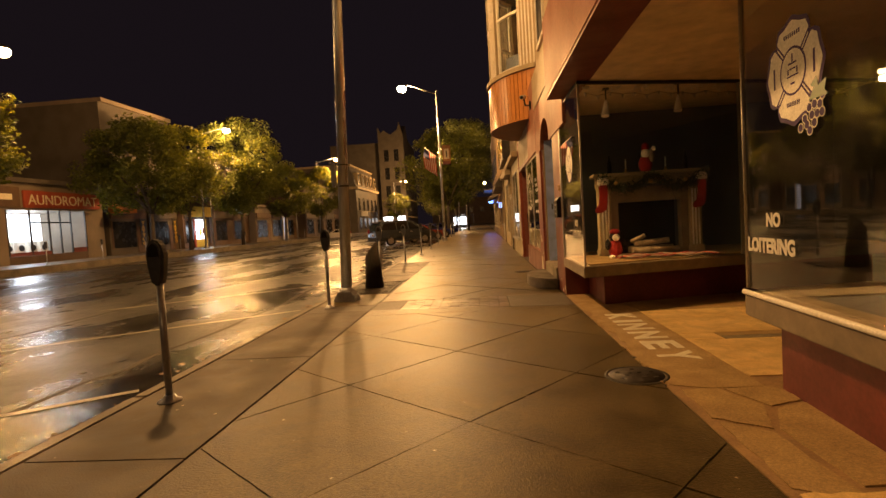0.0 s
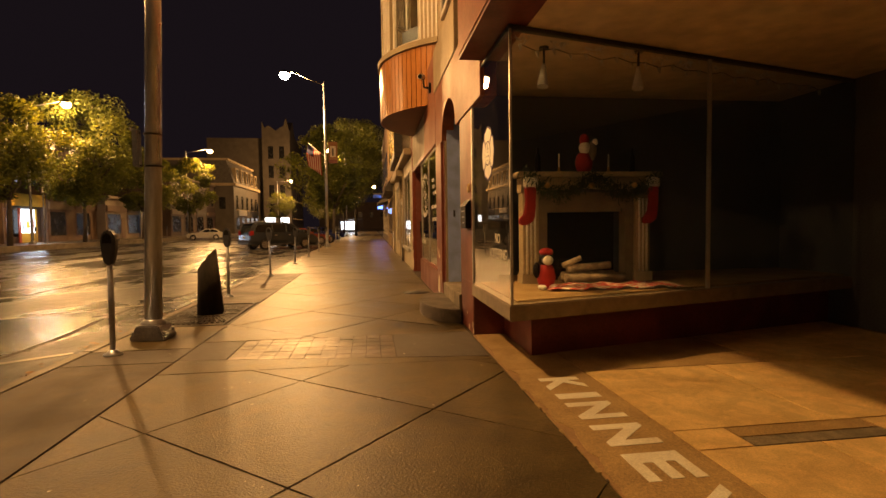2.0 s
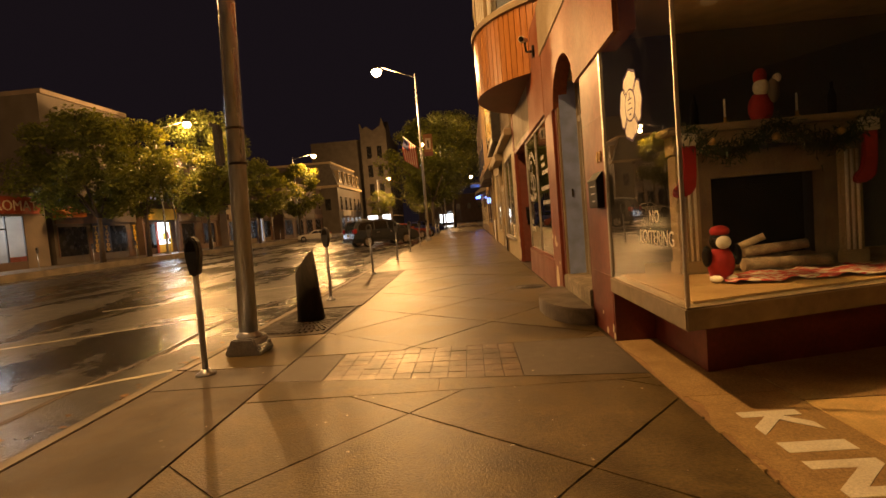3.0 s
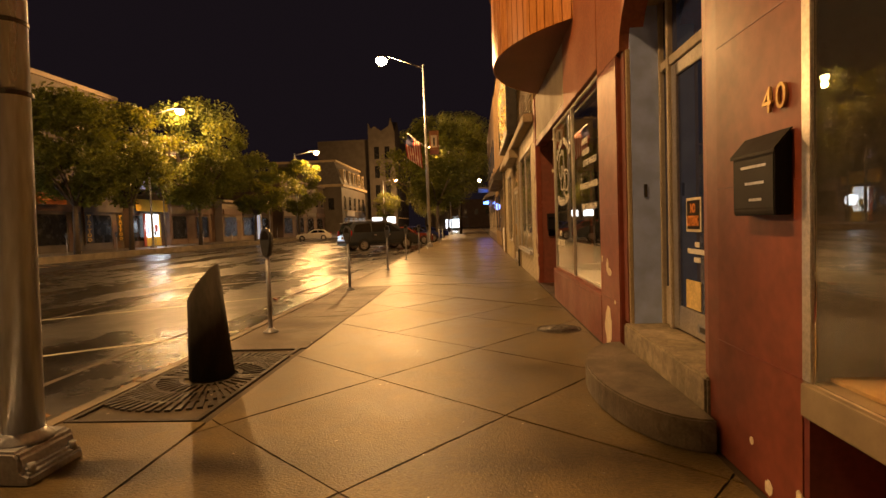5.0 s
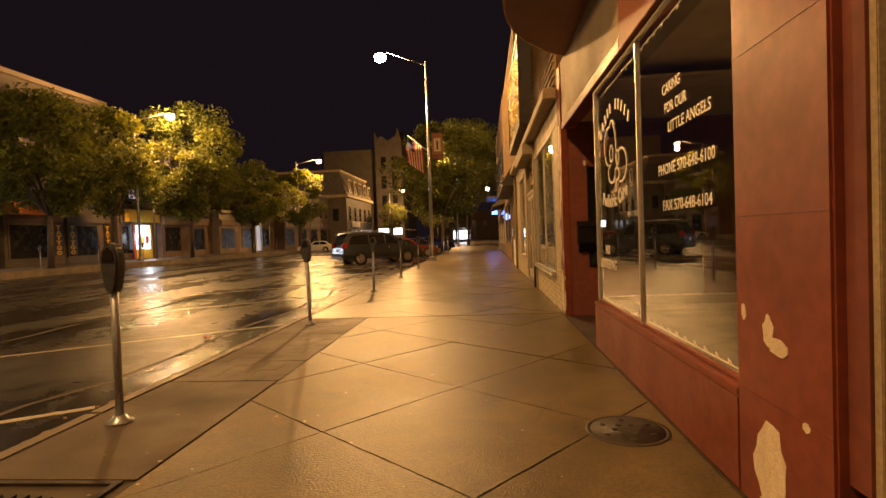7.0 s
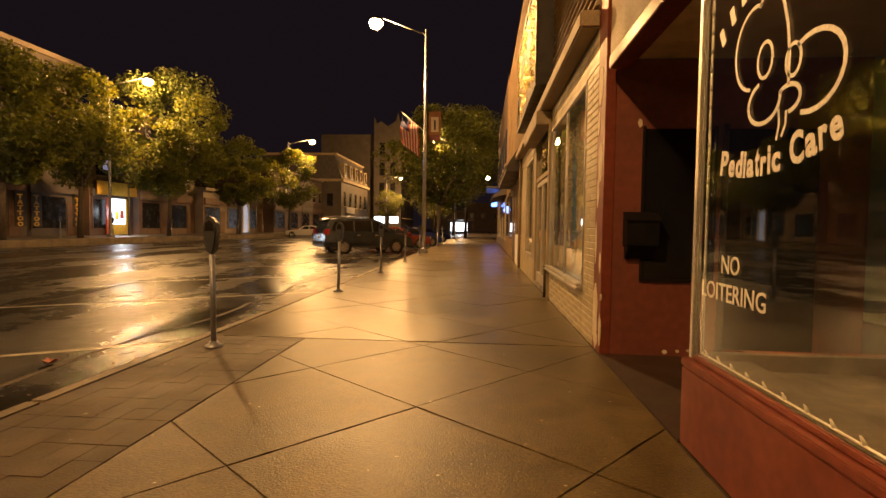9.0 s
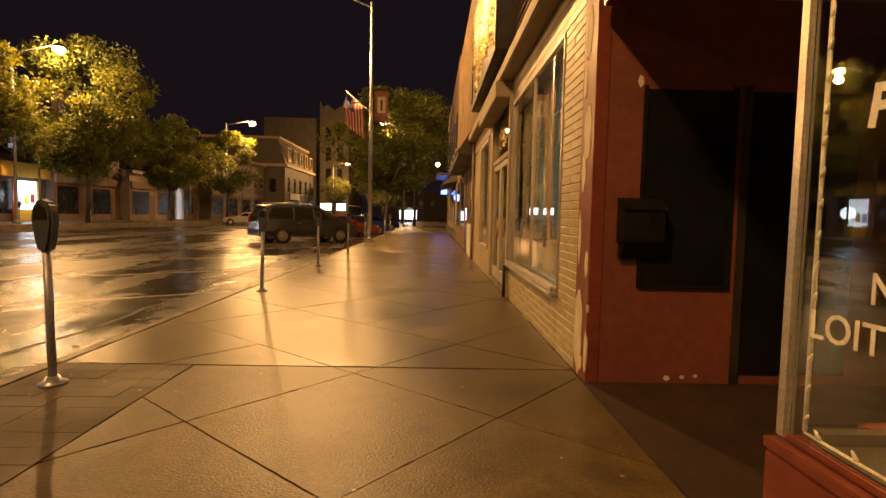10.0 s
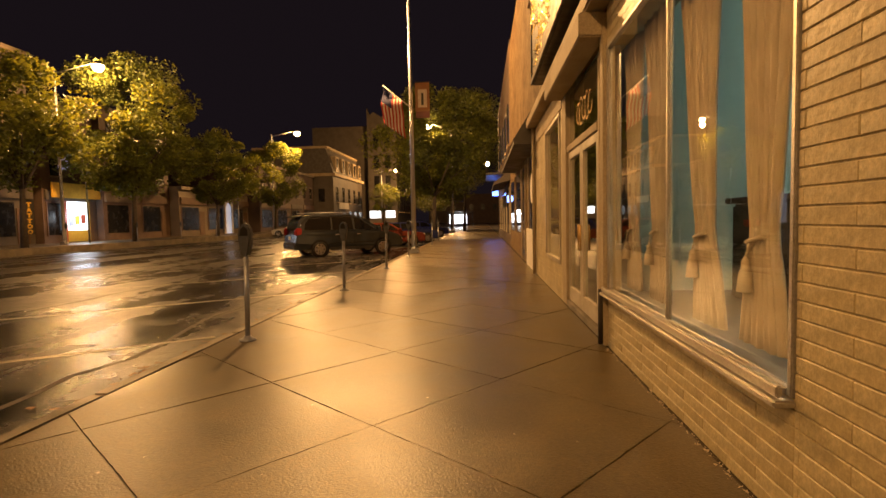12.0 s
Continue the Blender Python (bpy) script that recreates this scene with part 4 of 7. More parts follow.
part("lettering", box(2.304, 2.308, 5.3, 5.35, 1.075, 1.115), "white", door)
M["yellowed"] = mottle(mat("yellowed_paper", (0.72, 0.55, 0.22), (0.62, 0.46, 0.17), 8, 60, 0.6), 12, 0.85, 1.1)
part("sheet", box(2.303, 2.309, 5.44, 5.715, 0.63, 0.86), "yellowed", door, "yellowed paper sheet taped inside the glass")
part("lock", box(2.13, 2.16, 6.193, 6.2, 1.56, 1.68, 0.003), "dark", door)

# numerals and letter boxes
num = thing("house_number", FX, 3.8, 1.85, "brass house number forty on red pilaster", "house number")
M["brass"] = mat("brass", (0.55, 0.36, 0.13), (0.42, 0.27, 0.09), 6, 60, 0.45, 0.6, metal=0.8)
part("digit", moved(stretched(words("4", 0.13, 0.006), 0.075, 0.115), on_front(1.955, 3.91, 1.84)), "brass", num)
part("digit", moved(stretched(words("0", 0.13, 0.006), 0.075, 0.115), on_front(1.955, 3.80, 1.84)), "brass", num)


def letter_box(m, label, worded=True):
    t = thing("letter_box", 0, 0, 0, label, "letter box", "letter boxes")
    part("body", prism([(0, 0), (-0.16, 0), (-0.17, 0.03), (-0.17, 0.3), (-0.02, 0.38), (0, 0.38)], "y", 0.0, 0.40, 0.008), "black", t)
    lid = part("lid", prism([(-0.005, 0.388), (-0.02, 0.392), (-0.185, 0.302), (-0.185, 0.285), (-0.175, 0.295), (-0.02, 0.383)], "y", -0.012, 0.412), "black", t)
    for k, z in enumerate((0.23, 0.15, 0.07) if worded else ()):
        part("lettering", box(-0.1735, -0.1705, 0.07 + 0.02 * k, 0.31 - 0.04 * k, z, z + 0.013), "galv", t)
    if not worded:
        part("chute", prism([(0, -0.14), (-0.05, -0.14), (-0.155, -0.003), (0, -0.003)], "y", 0.02, 0.38, 0.006), "black", t)
    t.matrix_basis = m
    return t


letter_box(Matrix.Translation((1.963, 3.70, 1.37)) @ Matrix.Diagonal((0.45, 0.9, 0.96, 1)), "black metal letter box on the red pilaster")
letter_box(pose(2.08, 12.828, 1.17, 0, 0, 90) @ pose(0, -0.40, 0, 0, 0, 0) @ Matrix.Diagonal((1.0, 0.82, 0.92, 1)), "black metal letter box on the entrance wall", False)


def patch(x, y, z, w, h, seed, parent):
    r = random.Random(seed)
    pts = []
    for k in range(18):
        a = 2 * math.pi * k / 18
        q = r.uniform(0.72, 1.0)
        pts.append((y + w / 2 * q * math.cos(a), z + h / 2 * q * math.sin(a)))
    part("bare_patch", prism(pts, "x", x - 0.0025 - 0.0004 * (seed % 7), x + 0.01), "peel", parent, "flaked bare patch in the paint")


for k, (y, z, w, h) in enumerate(((6.80, 0.89, 0.10, 0.16), (6.725, 0.83, 0.17, 0.09), (6.81, 0.26, 0.33, 0.46), (6.8, 0.06, 0.24, 0.14), (7.02, 0.95, 0.05, 0.1), (6.53, 0.55, 0.06, 0.05))):
    patch(1.94, y, z, w, h, 40 + k, shop)
for k, (y, z, w, h) in enumerate(((13.05, 2.9, 0.22, 0.5), (12.99, 2.08, 0.22, 0.5), (13.06, 1.75, 0.12, 0.4), (13.12, 1.2, 0.09, 0.5), (12.9, 0.98, 0.1, 0.24), (13.07, 0.38, 0.26, 0.85), (12.85, 0.25, 0.08, 0.4), (13.0, 0.13, 0.18, 0.16), (12.83, 0.62, 0.04, 0.08), (13.1, 2.5, 0.1, 0.3))):
    patch(1.94, y, z, w, h, 60 + k, shop)
for k, (x, z, w, h) in enumerate(((2.62, 0.05, 0.03, 0.025), (2.75, 0.06, 0.022, 0.018), (2.86, 0.07, 0.02, 0.016), (2.3, 2.46, 0.025, 0.05))):
    part("chip", prism([(x - w, z), (x - 0.3 * w, z + h), (x + 0.8 * w, z + 0.7 * h), (x + w, z - 0.4 * h), (x - 0.1 * w, z - h)], "y", 12.826, 12.832), "peel", shop)
chips = [(3.66, 0.12, 0.05, 0.1), (3.9, 0.05, 0.08, 0.08), (3.63, 0.04, 0.05, 0.08), (4.05, 0.22, 0.04, 0.05)]
for k, (y, z, w, h) in enumerate(chips):
    patch(1.965, y, z, w, h, 90 + k, shop)

# window in the entrance side wall
M["nightglass"] = mat("dark_grimy_glass", (0.007, 0.007, 0.008), (0.012, 0.011, 0.011), 2, 20, 0.06, 0.16)
sw = thing("window_2", 2.7, 12.83, 0.8, "dark side window in the entrance wall", "window", kind="structure")
part("pane", box(2.36, 3.05, 12.812, 12.826, 0.83, 2.4), "nightglass", sw)
for b in ((2.33, 2.36, 0.8, 2.43), (3.05, 3.09, 0.8, 2.43)):
    part("window_frame", box(b[0], b[1], 12.80, 12.829, b[2], b[3], 0.004), "black", sw)
part("window_frame", box(2.362, 3.048, 12.80, 12.829, 0.8, 0.83, 0.004), "black", sw)
ed = thing("door_2", 3.7, 12.83, 0, "dark glazed entrance door", "door", kind="structure")
part("pane", box(3.2, 4.1, 12.812, 12.826, 0.1, 2.4), "nightglass", ed)
part("door_frame", box(3.14, 3.2, 12.795, 12.829, 0.02, 2.45, 0.004), "iron", ed)

# office lettering
dec = thing("window_lettering", 1.99, 8.8, 1.0, "white painted lettering on the office window", "lettering")
M["decal"] = mat("white_vinyl", (0.8, 0.77, 0.68), (0.7, 0.66, 0.58), 8, 60, 0.5)


def line_on(text, x, y, z, w, h, shear=0.0):
    bm = stretched(words(text, 0.2, 0.001, shear=shear, bold=0.0015), w, h)
    part("lettering", moved(bm, on_front(x, y, z)), "decal", dec)


line_on("CARING", 2.0, 8.28, 2.335, 0.34, 0.075, 0.0)
line_on("FOR OUR", 2.0, 8.24, 2.195, 0.40, 0.075, 0.0)
line_on("LITTLE ANGELS", 2.0, 8.18, 2.055, 0.70, 0.075, 0.0)
line_on("PHONE 570-648-6100", 2.0, 8.40, 1.765, 0.96, 0.078, 0.0)
line_on("FAX 570-648-6104", 2.0, 8.32, 1.50, 0.83, 0.078, 0.0)
line_on("NO", 2.0, 10.2, 1.11, 0.2, 0.1)
line_on("LOITERING", 2.0, 10.44, 0.955, 0.70, 0.1)
word = "Pediatric Care"
along = 0.0
for k, ch in enumerate(word):
    big = 1.08 if k >= 10 else 1.0
    w = {" ": 0.05, "i": 0.024, "t": 0.04, "r": 0.05, "P": 0.085, "C": 0.09}.get(ch, 0.068) * big
    if ch != " ":
        u = along / 1.02
        bm = stretched(words(ch, 0.2, 0.001, bold=0.007), w, (0.135 if ch in "PdtCi" else 0.092) * big)
        bm = moved(bm, Matrix.Translation((along, 0.07 * (2 * u - 0.8) ** 2, 0)) @ pose(0, 0, 0, 0, 0, (u - 0.4) * 20))
        part("lettering", moved(bm, on_front(2.0, 10.26, 1.61)), "decal", dec)
    along += w + 0.012 * big
for k in range(11):
    if k == 5:
        continue
    u = k / 10
    part("lettering_bar", moved(moved(box(0, 0.045, 0, 0.10, -0.001, 0.001), Matrix.Translation((1.05 * u, 0.22 - 0.3 * (2 * u - 1) ** 2 * 0.7, 0)) @ pose(0, 0, 0, 0, 0, 28 * (1 - 2 * u))), on_front(2.0, 10.28, 2.36)), "decal", dec)


def stroke(pts, r):
    """A brush line of even width, drawn in one flat strip."""
    bm = bmesh.new()
    rows = []
    for k, p in enumerate(pts):
        a, b = pts[max(0, k - 1)], pts[min(len(pts) - 1, k + 1)]
        d = math.hypot(b[0] - a[0], b[1] - a[1]) or 1
        nx, ny = -(b[1] - a[1]) / d * r, (b[0] - a[0]) / d * r
        rows.append([bm.verts.new((p[0] + sx * nx, p[1] + sx * ny, h)) for sx, h in ((-1, 0), (1, 0), (1, 0.0015), (-1, 0.0015))])
    for u, v in zip(rows, rows[1:]):
        for q in range(4):
            bm.faces.new((u[q], u[(q + 1) % 4], v[(q + 1) % 4], v[q]))
    bm.faces.new(rows[0])
    bm.faces.new(list(reversed(rows[-1])))
    bmesh.ops.recalc_face_normals(bm, faces=bm.faces)
    return bm


def oval(cx, cy, rx, ry, a0, a1, n=14):
    return [(cx + rx * math.cos(a0 + (a1 - a0) * k / n), cy + ry * math.sin(a0 + (a1 - a0) * k / n)) for k in range(n + 1)]


for pts, r in ((oval(0.19, 0.45, 0.18, 0.2, 1.2, 4.6), 0.011), ([(0.36, 0.68), (0.44, 0.58), (0.48, 0.46), (0.50, 0.33), (0.5, 0.19)], 0.012), (oval(0.34, 0.56, 0.12, 0.13, 0.5, 2.6), 0.011),
               (oval(0.66, 0.2, 0.2, 0.16, 2.1, -1.9), 0.014), (oval(0.3, 0.36, 0.065, 0.085, 0, 6.3), 0.011), (oval(0.53, 0.29, 0.055, 0.07, 0, 6.3), 0.011), (oval(0.3, 0.16, 0.14, 0.1, 1.9, 6.5), 0.013),
               (oval(0.5, 0.13, 0.09, 0.06, -1.5, 2.4), 0.013), ([(0.43, 0.1), (0.44, 0.03), (0.42, -0.04)], 0.009), ([(0.49, 0.08), (0.49, 0.02), (0.46, -0.03)], 0.009)):
    part("emblem_stroke", moved(stroke(pts, r * 0.8), on_front(2.0, 10.13, 1.80)), "decal", dec)

# string of small lights round the office window
sl = thing("light_string", 2.03, 8.8, 0.6, "unlit string of small window lights", "light string")
M["bulb"] = mat("clear_bulb", (0.65, 0.6, 0.5), (0.5, 0.45, 0.36), 20, 60, 0.25, 0.4)
cord = bmesh.new()
rod((2.03, 10.47, 0.6), (2.03, 10.47, 2.9), 0.008, 0.008, 6, cord)
rod((2.03, 7.2, 0.595), (2.03, 10.47, 0.595), 0.006, 0.006, 6, cord)
rod((2.03, 7.2, 2.88), (2.03, 10.47, 2.88), 0.006, 0.006, 6, cord)
part("cord", cord, "bulb", sl)
for k in range(42):
    z = 0.64 + 2.2 * (k % 21) / 20
    if k < 21:
        p, q = (2.03, 10.47, z), (2.02, 10.445, z + 0.03)
    else:
        yy = 7.2 + 3.2 * (k - 21) / 20
        p, q = (2.03, yy, 0.60), (2.02, yy + 0.01, 0.63)
    part("bulb", rod(p, q, 0.009, 0.004, 6), "bulb", sl)
for k in range(20):
    yy = 7.2 + 3.2 * k / 20
    part("bulb", rod((2.03, yy, 2.87), (2.02, yy + 0.01, 2.84), 0.009, 0.004, 6), "bulb", sl)

# entrance window lettering and plain-shape emblem
d2 = thing("window_emblem", 2.7, -1.9, 1.0, "white and purple plain emblem with grapes on glass", "emblem")
turn2 = Matrix(((dirv.x, 0, dirv.y, 0), (dirv.y, 0, -dirv.x, 0), (0, 1, 0, 0), (0, 0, 0, 1)))


def on_b(along, z, off=0.002):
    p = A2 + dirv * along + nrm_b * off
    m = turn2.copy()
    m.translation = (p.x, p.y, z)
    return m


nrm_b = Vector((dirv.y, -dirv.x))
nrm_b = -nrm_b if nrm_b.x > 0 else nrm_b
M["purple"] = mat("purple_vinyl", (0.05, 0.018, 0.13), (0.04, 0.015, 0.10), 8, 60, 0.6, spec=0.2)
M["leafgreen"] = mat("green_vinyl", (0.06, 0.16, 0.07), (0.05, 0.12, 0.05), 8, 60, 0.4)


def cross_shape(s):
    pts = []
    for q in range(4):
        b = math.pi / 2 * q
        for da, r in ((-0.785, 0.84), (-0.68, 0.95), (-0.52, 1.03), (-0.3, 0.99), (-0.1, 1.03), (0.0, 1.06), (0.1, 1.03), (0.3, 0.99), (0.52, 1.03), (0.68, 0.95)):
            pts.append((s * r * math.cos(b + da), s * r * math.sin(b + da)))
    return pts


part("emblem_border", moved(prism(cross_shape(0.335), "z", 0, 0.001), on_b(0.74, 2.25)), "purple", d2)
part("emblem_field", moved(prism(cross_shape(0.305), "z", 0.001, 0.002), on_b(0.74, 2.25)), "decal", d2)
for q in range(4):
    b = math.pi / 2 * q + math.pi / 4
    part("emblem_bar", moved(moved(join(box(0.14, 0.28, 0.006, 0.019, 0.002, 0.003), box(0.14, 0.28, -0.019, -0.006, 0.002, 0.003)), pose(0, 0, 0, 0, 0, math.degrees(b))), on_b(0.74, 2.25)), "purple", d2)
part("emblem_ring", moved(lathe([(0.155, 0.002), (0.155, 0.0034)], 0, 0, 0, 28), on_b(0.74, 2.25)), "purple", d2)
part("emblem_disc", moved(lathe([(0.14, 0.0034), (0.14, 0.004)], 0, 0, 0, 28), on_b(0.74, 2.25)), "decal", d2)
for w, h, x, y in ((0.10, 0.012, -0.05, 0.045), (0.14, 0.01, -0.07, -0.035), (0.016, 0.05, -0.008, 0.06), (0.07, 0.01, -0.035, 0.01), (0.016, 0.04, -0.06, -0.02), (0.016, 0.04, 0.045, -0.02), (0.05, 0.014, -0.025, -0.085)):
    part("emblem_bar", moved(box(x, x + w, y, y + h, 0.004, 0.0045), on_b(0.74, 2.25)), "purple", d2)
for x, y, w in ((-0.1, 0.21, 0.2), (-0.08, -0.23, 0.16)):
    for k in range(8):
        part("lettering_bar", moved(box(x + w * k / 8, x + w * (k + 0.6) / 8, y + 0.008, y + 0.036, 0.002, 0.003), on_b(0.74, 2.25)), "purple", d2)
for x in (-0.25, 0.22):
    part("lettering_bar", moved(box(x + 0.008, x + 0.028, -0.07, 0.07, 0.002, 0.003), on_b(0.74, 2.25)), "purple", d2)
for k, (x, y) in enumerate(((0, 0), (0.055, 0.01), (0.11, 0.0), (0.025, -0.05), (0.08, -0.05), (0.05, -0.1), (-0.05, -0.06), (-0.03, -0.1), (-0.1, -0.11), (0.0, -0.14), (0.13, -0.05), (0.14, 0.05))):
    g = part("grape_edge", moved(lathe([(0.032, 0.003), (0.032, 0.0042)], x, y, 0, 14), on_b(0.92, 1.98)), "decal", d2)
    part("grape", moved(lathe([(0.025, 0.0042), (0.025, 0.005)], x, y, 0, 14), on_b(0.92, 1.98)), "purple", g)
part("vine_leaf", moved(prism([(0, 0.03), (0.05, 0.1), (0.02, 0.12), (0.08, 0.16), (0.1, 0.1), (0.18, 0.13), (0.16, 0.06), (0.2, 0.03), (0.1, 0.03)], "z", 0.004, 0.0055), on_b(0.92, 1.99)), "leafgreen", d2)
part("lettering", moved(stretched(words("NO", 0.2, 0.001, bold=0.009), 0.2, 0.105), on_b(0.33, 1.235)), "decal", d2)
part("lettering", moved(stretched(words("LOITERING", 0.2, 0.001, bold=0.009), 0.68, 0.115), on_b(0.03, 1.04)), "decal", d2)

# ---- fireplace display ----
fp = thing("mantelpiece", 3.32, 3.3, 0.68, "cream painted wooden mantelpiece dressed for a holiday", "mantelpiece")
part("leg", box(2.52, 2.72, 3.25, 3.45, 0.682, 1.80, 0.01), "cream", fp)
part("leg", box(3.98, 4.18, 3.25, 3.45, 0.682, 1.80, 0.01), "cream", fp)
for x in (2.62, 4.08):
    for q in (-0.05, 0.0, 0.05):
        part("flute", rod((x + q, 3.245, 0.8), (x + q, 3.245, 1.72), 0.014, 0.014, 8), "white", fp)
part("plinth", box(2.50, 2.74, 3.22, 3.45, 0.683, 0.80, 0.008), "cream", fp)
part("plinth", box(3.96, 4.20, 3.22, 3.45, 0.683, 0.80, 0.008), "cream", fp)
part("frieze", prism([(2.50, 1.802), (2.75, 1.80), (3.0, 1.84), (3.35, 1.86), (3.7, 1.84), (3.95, 1.80), (4.20, 1.802), (4.20, 1.98), (2.50, 1.98)], "y", 3.24, 3.45, 0.006), "cream", fp)
part("shelf", box(2.42, 4.28, 3.12, 3.47, 1.984, 2.045, 0.015), "cream", fp)
M["surround"] = mat("grey_brown_brick_surround", (0.22, 0.17, 0.12), (0.16, 0.12, 0.09), 5, 60, 0.6, bump=0.2)
part("surround", box(2.722, 2.84, 3.29, 3.45, 0.682, 1.80), "surround", fp)
part("surround", box(3.86, 3.978, 3.29, 3.45, 0.682, 1.80), "surround", fp)
part("surround", box(2.842, 3.858, 3.29, 3.45, 1.56, 1.80), "surround", fp)
part("firebox", box(2.84, 3.86, 3.6, 3.64, 0.682, 1.56), "black", fp)
M["stocking"] = mat("red_felt", (0.36, 0.02, 0.02), (0.28, 0.015, 0.015), 20, 200, 0.9)
M["fur"] = mat("white_fleece", (0.78, 0.74, 0.68), (0.68, 0.64, 0.56), 30, 200, 0.95, bump=0.5, bscale=150)


def stocking(x, flip):
    t = thing("stocking", x, 3.08, 1.98, "red felt stocking with white cuff hanging from the mantel", "stocking", "stockings")
    pts = [(-0.07, 0), (0.07, 0), (0.065, -0.26), (0.05, -0.4), (-0.02, -0.46), (-0.13, -0.47), (-0.15, -0.41), (-0.08, -0.33), (-0.06, -0.2)]
    part("sock", prism([(x + flip * p[0], 1.87 + p[1]) for p in pts], "y", 3.06, 3.11, 0.015), "stocking", t)
    part("cuff", box(x - 0.085, x + 0.085, 3.05, 3.12, 1.84, 1.975, 0.02), "fur", t)


stocking(2.56, 1)
stocking(4.12, 1)
M["pine"] = mat("pine_garland", (0.03, 0.06, 0.025), (0.02, 0.035, 0.016), 20, 100, 0.7, island=0.4)
gl = bmesh.new()
rnd = random.Random(3)
for k in range(1700):
    u = rnd.random()
    x = 2.5 + 1.7 * u
    sag = 0.14 * abs(math.sin(u * 2 * math.pi))
    c = Vector((x + rnd.gauss(0, 0.035), 3.08 + rnd.gauss(0, 0.035), 1.99 - 1.5 * sag + rnd.gauss(0, 0.05)))
    d = Vector((rnd.gauss(0, 1), rnd.gauss(0, 1), rnd.gauss(0, 1))).normalized() * 0.07
    e = d.cross(Vector((0.3, 0.5, 0.8))).normalized() * 0.008
    gl.faces.new([gl.verts.new(c - e), gl.verts.new(c + e), gl.verts.new(c + d)])
gt = thing("garland", 3.3, 3.1, 1.95, "dark green pine garland draped along the mantel", "garland")
part("needles", gl, "pine", gt)
for x in (2.75, 3.3, 3.85):
    part("bauble", lathe([(0.005, -0.035), (0.03, -0.02), (0.036, 0), (0.03, 0.02), (0.005, 0.035)], x, 3.03, 1.87, 12), "brass", gt)
for x in (2.98, 3.62):
    cd = thing("candlestick", x, 3.25, 2.045, "thin white candle in a small holder", "candle", "candles on the mantel")
    part("holder", lathe([(0.035, 0), (0.03, 0.012), (0.012, 0.03), (0.016, 0.06)], x, 3.25, 2.046, 12), "brass", cd)
    part("candle", rod((x, 3.25, 2.10), (x, 3.25, 2.27), 0.01, 0.009), "white", cd)
for x in (2.72, 3.95):
    bt = thing("bottle", x, 3.28, 2.045, "dark glass wine bottle on the mantel", "bottle", "bottles on the mantel")
    part("bottle_body", lathe([(0.036, 0), (0.036, 0.18), (0.014, 0.24), (0.014, 0.3)], x, 3.28, 2.046, 14), "black", bt)


def blob_figure(name, label, category, pieces, colours):
    bm = bmesh.new()
    for (c, r, m) in pieces:
        one = bmesh.new()
        bmesh.ops.create_uvsphere(one, u_segments=14, v_segments=9, radius=1)
        moved(one, Matrix.Translation(c) @ Matrix.Diagonal((*r, 1)))
        for f in one.faces:
            f.material_index, f.smooth = m, True
        join(bm, one)
    ob = new(name, mesh_of(name, bm, colours))
    return tagged(ob, label, category)


blob_figure("holiday_figurine", "red and white holiday figurine standing on the mantel", "figurine",
            [((3.3, 3.25, 2.16), (0.11, 0.08, 0.15), 0), ((3.3, 3.23, 2.34), (0.07, 0.06, 0.08), 1), ((3.3, 3.24, 2.44), (0.06, 0.05, 0.08), 0), ((3.39, 3.2, 2.3), (0.05, 0.05, 0.11), 2), ((3.42, 3.19, 2.41), (0.035, 0.035, 0.04), 1)], ["stocking", "fur", "surround"])
blob_figure("plush_penguin", "black and white plush penguin in a red coat", "plush toy",
            [((2.62, 2.7, 0.83), (0.11, 0.09, 0.15), 0), ((2.62, 2.7, 1.02), (0.085, 0.075, 0.08), 1), ((2.62, 2.64, 1.01), (0.06, 0.04, 0.055), 2), ((2.62, 2.7, 1.1), (0.08, 0.07, 0.05), 0), ((2.56, 2.66, 0.71), (0.05, 0.07, 0.03), 2), ((2.68, 2.66, 0.71), (0.05, 0.07, 0.03), 2), ((2.74, 2.68, 0.9), (0.04, 0.04, 0.09), 1), ((2.50, 2.68, 0.9), (0.04, 0.04, 0.09), 1)], ["stocking", "black", "fur"])
M["log"] = mat("birch_log", (0.45, 0.36, 0.24), (0.2, 0.14, 0.09), 8, 60, 0.8, bump=0.5, bscale=40)
for k, (p, q, r) in enumerate((((3.0, 3.1, 0.75), (3.75, 3.08, 0.75), 0.06), ((2.98, 3.25, 0.76), (3.7, 3.28, 0.77), 0.06), ((3.05, 3.18, 0.86), (3.6, 3.16, 0.9), 0.05), ((3.0, 3.2, 0.9), (3.2, 3.1, 1.0), 0.035))):
    lg = thing("log", p[0], p[1], 0.69, "pale birch log stacked before the hearth", "log", "logs in the hearth")
    part("log_body", rod(p, q, r, r * 0.9, 12), "log", lg)
M["plaid"] = mat("red_plaid_cloth", (0.45, 0.05, 0.04), (0.6, 0.52, 0.42), 9, 60, 0.9, band=(0.48, 0.52), stretch=(1, 3, 1))
rug = thing("plaid_rug", 3.3, 2.75, 0.682, "crumpled red plaid cloth on the display floor", "rug")
bm = bmesh.new()
nx, nyy = 28, 8
grid = [[bm.verts.new((2.6 + 1.55 * i / nx, 2.45 + 0.5 * j / nyy + 0.03 * math.sin(i * 0.9), 0.692 + 0.018 * (1 + math.sin(i * 1.3 + j) * math.cos(j * 1.7 + i * 0.4)))) for j in range(nyy + 1)] for i in range(nx + 1)]
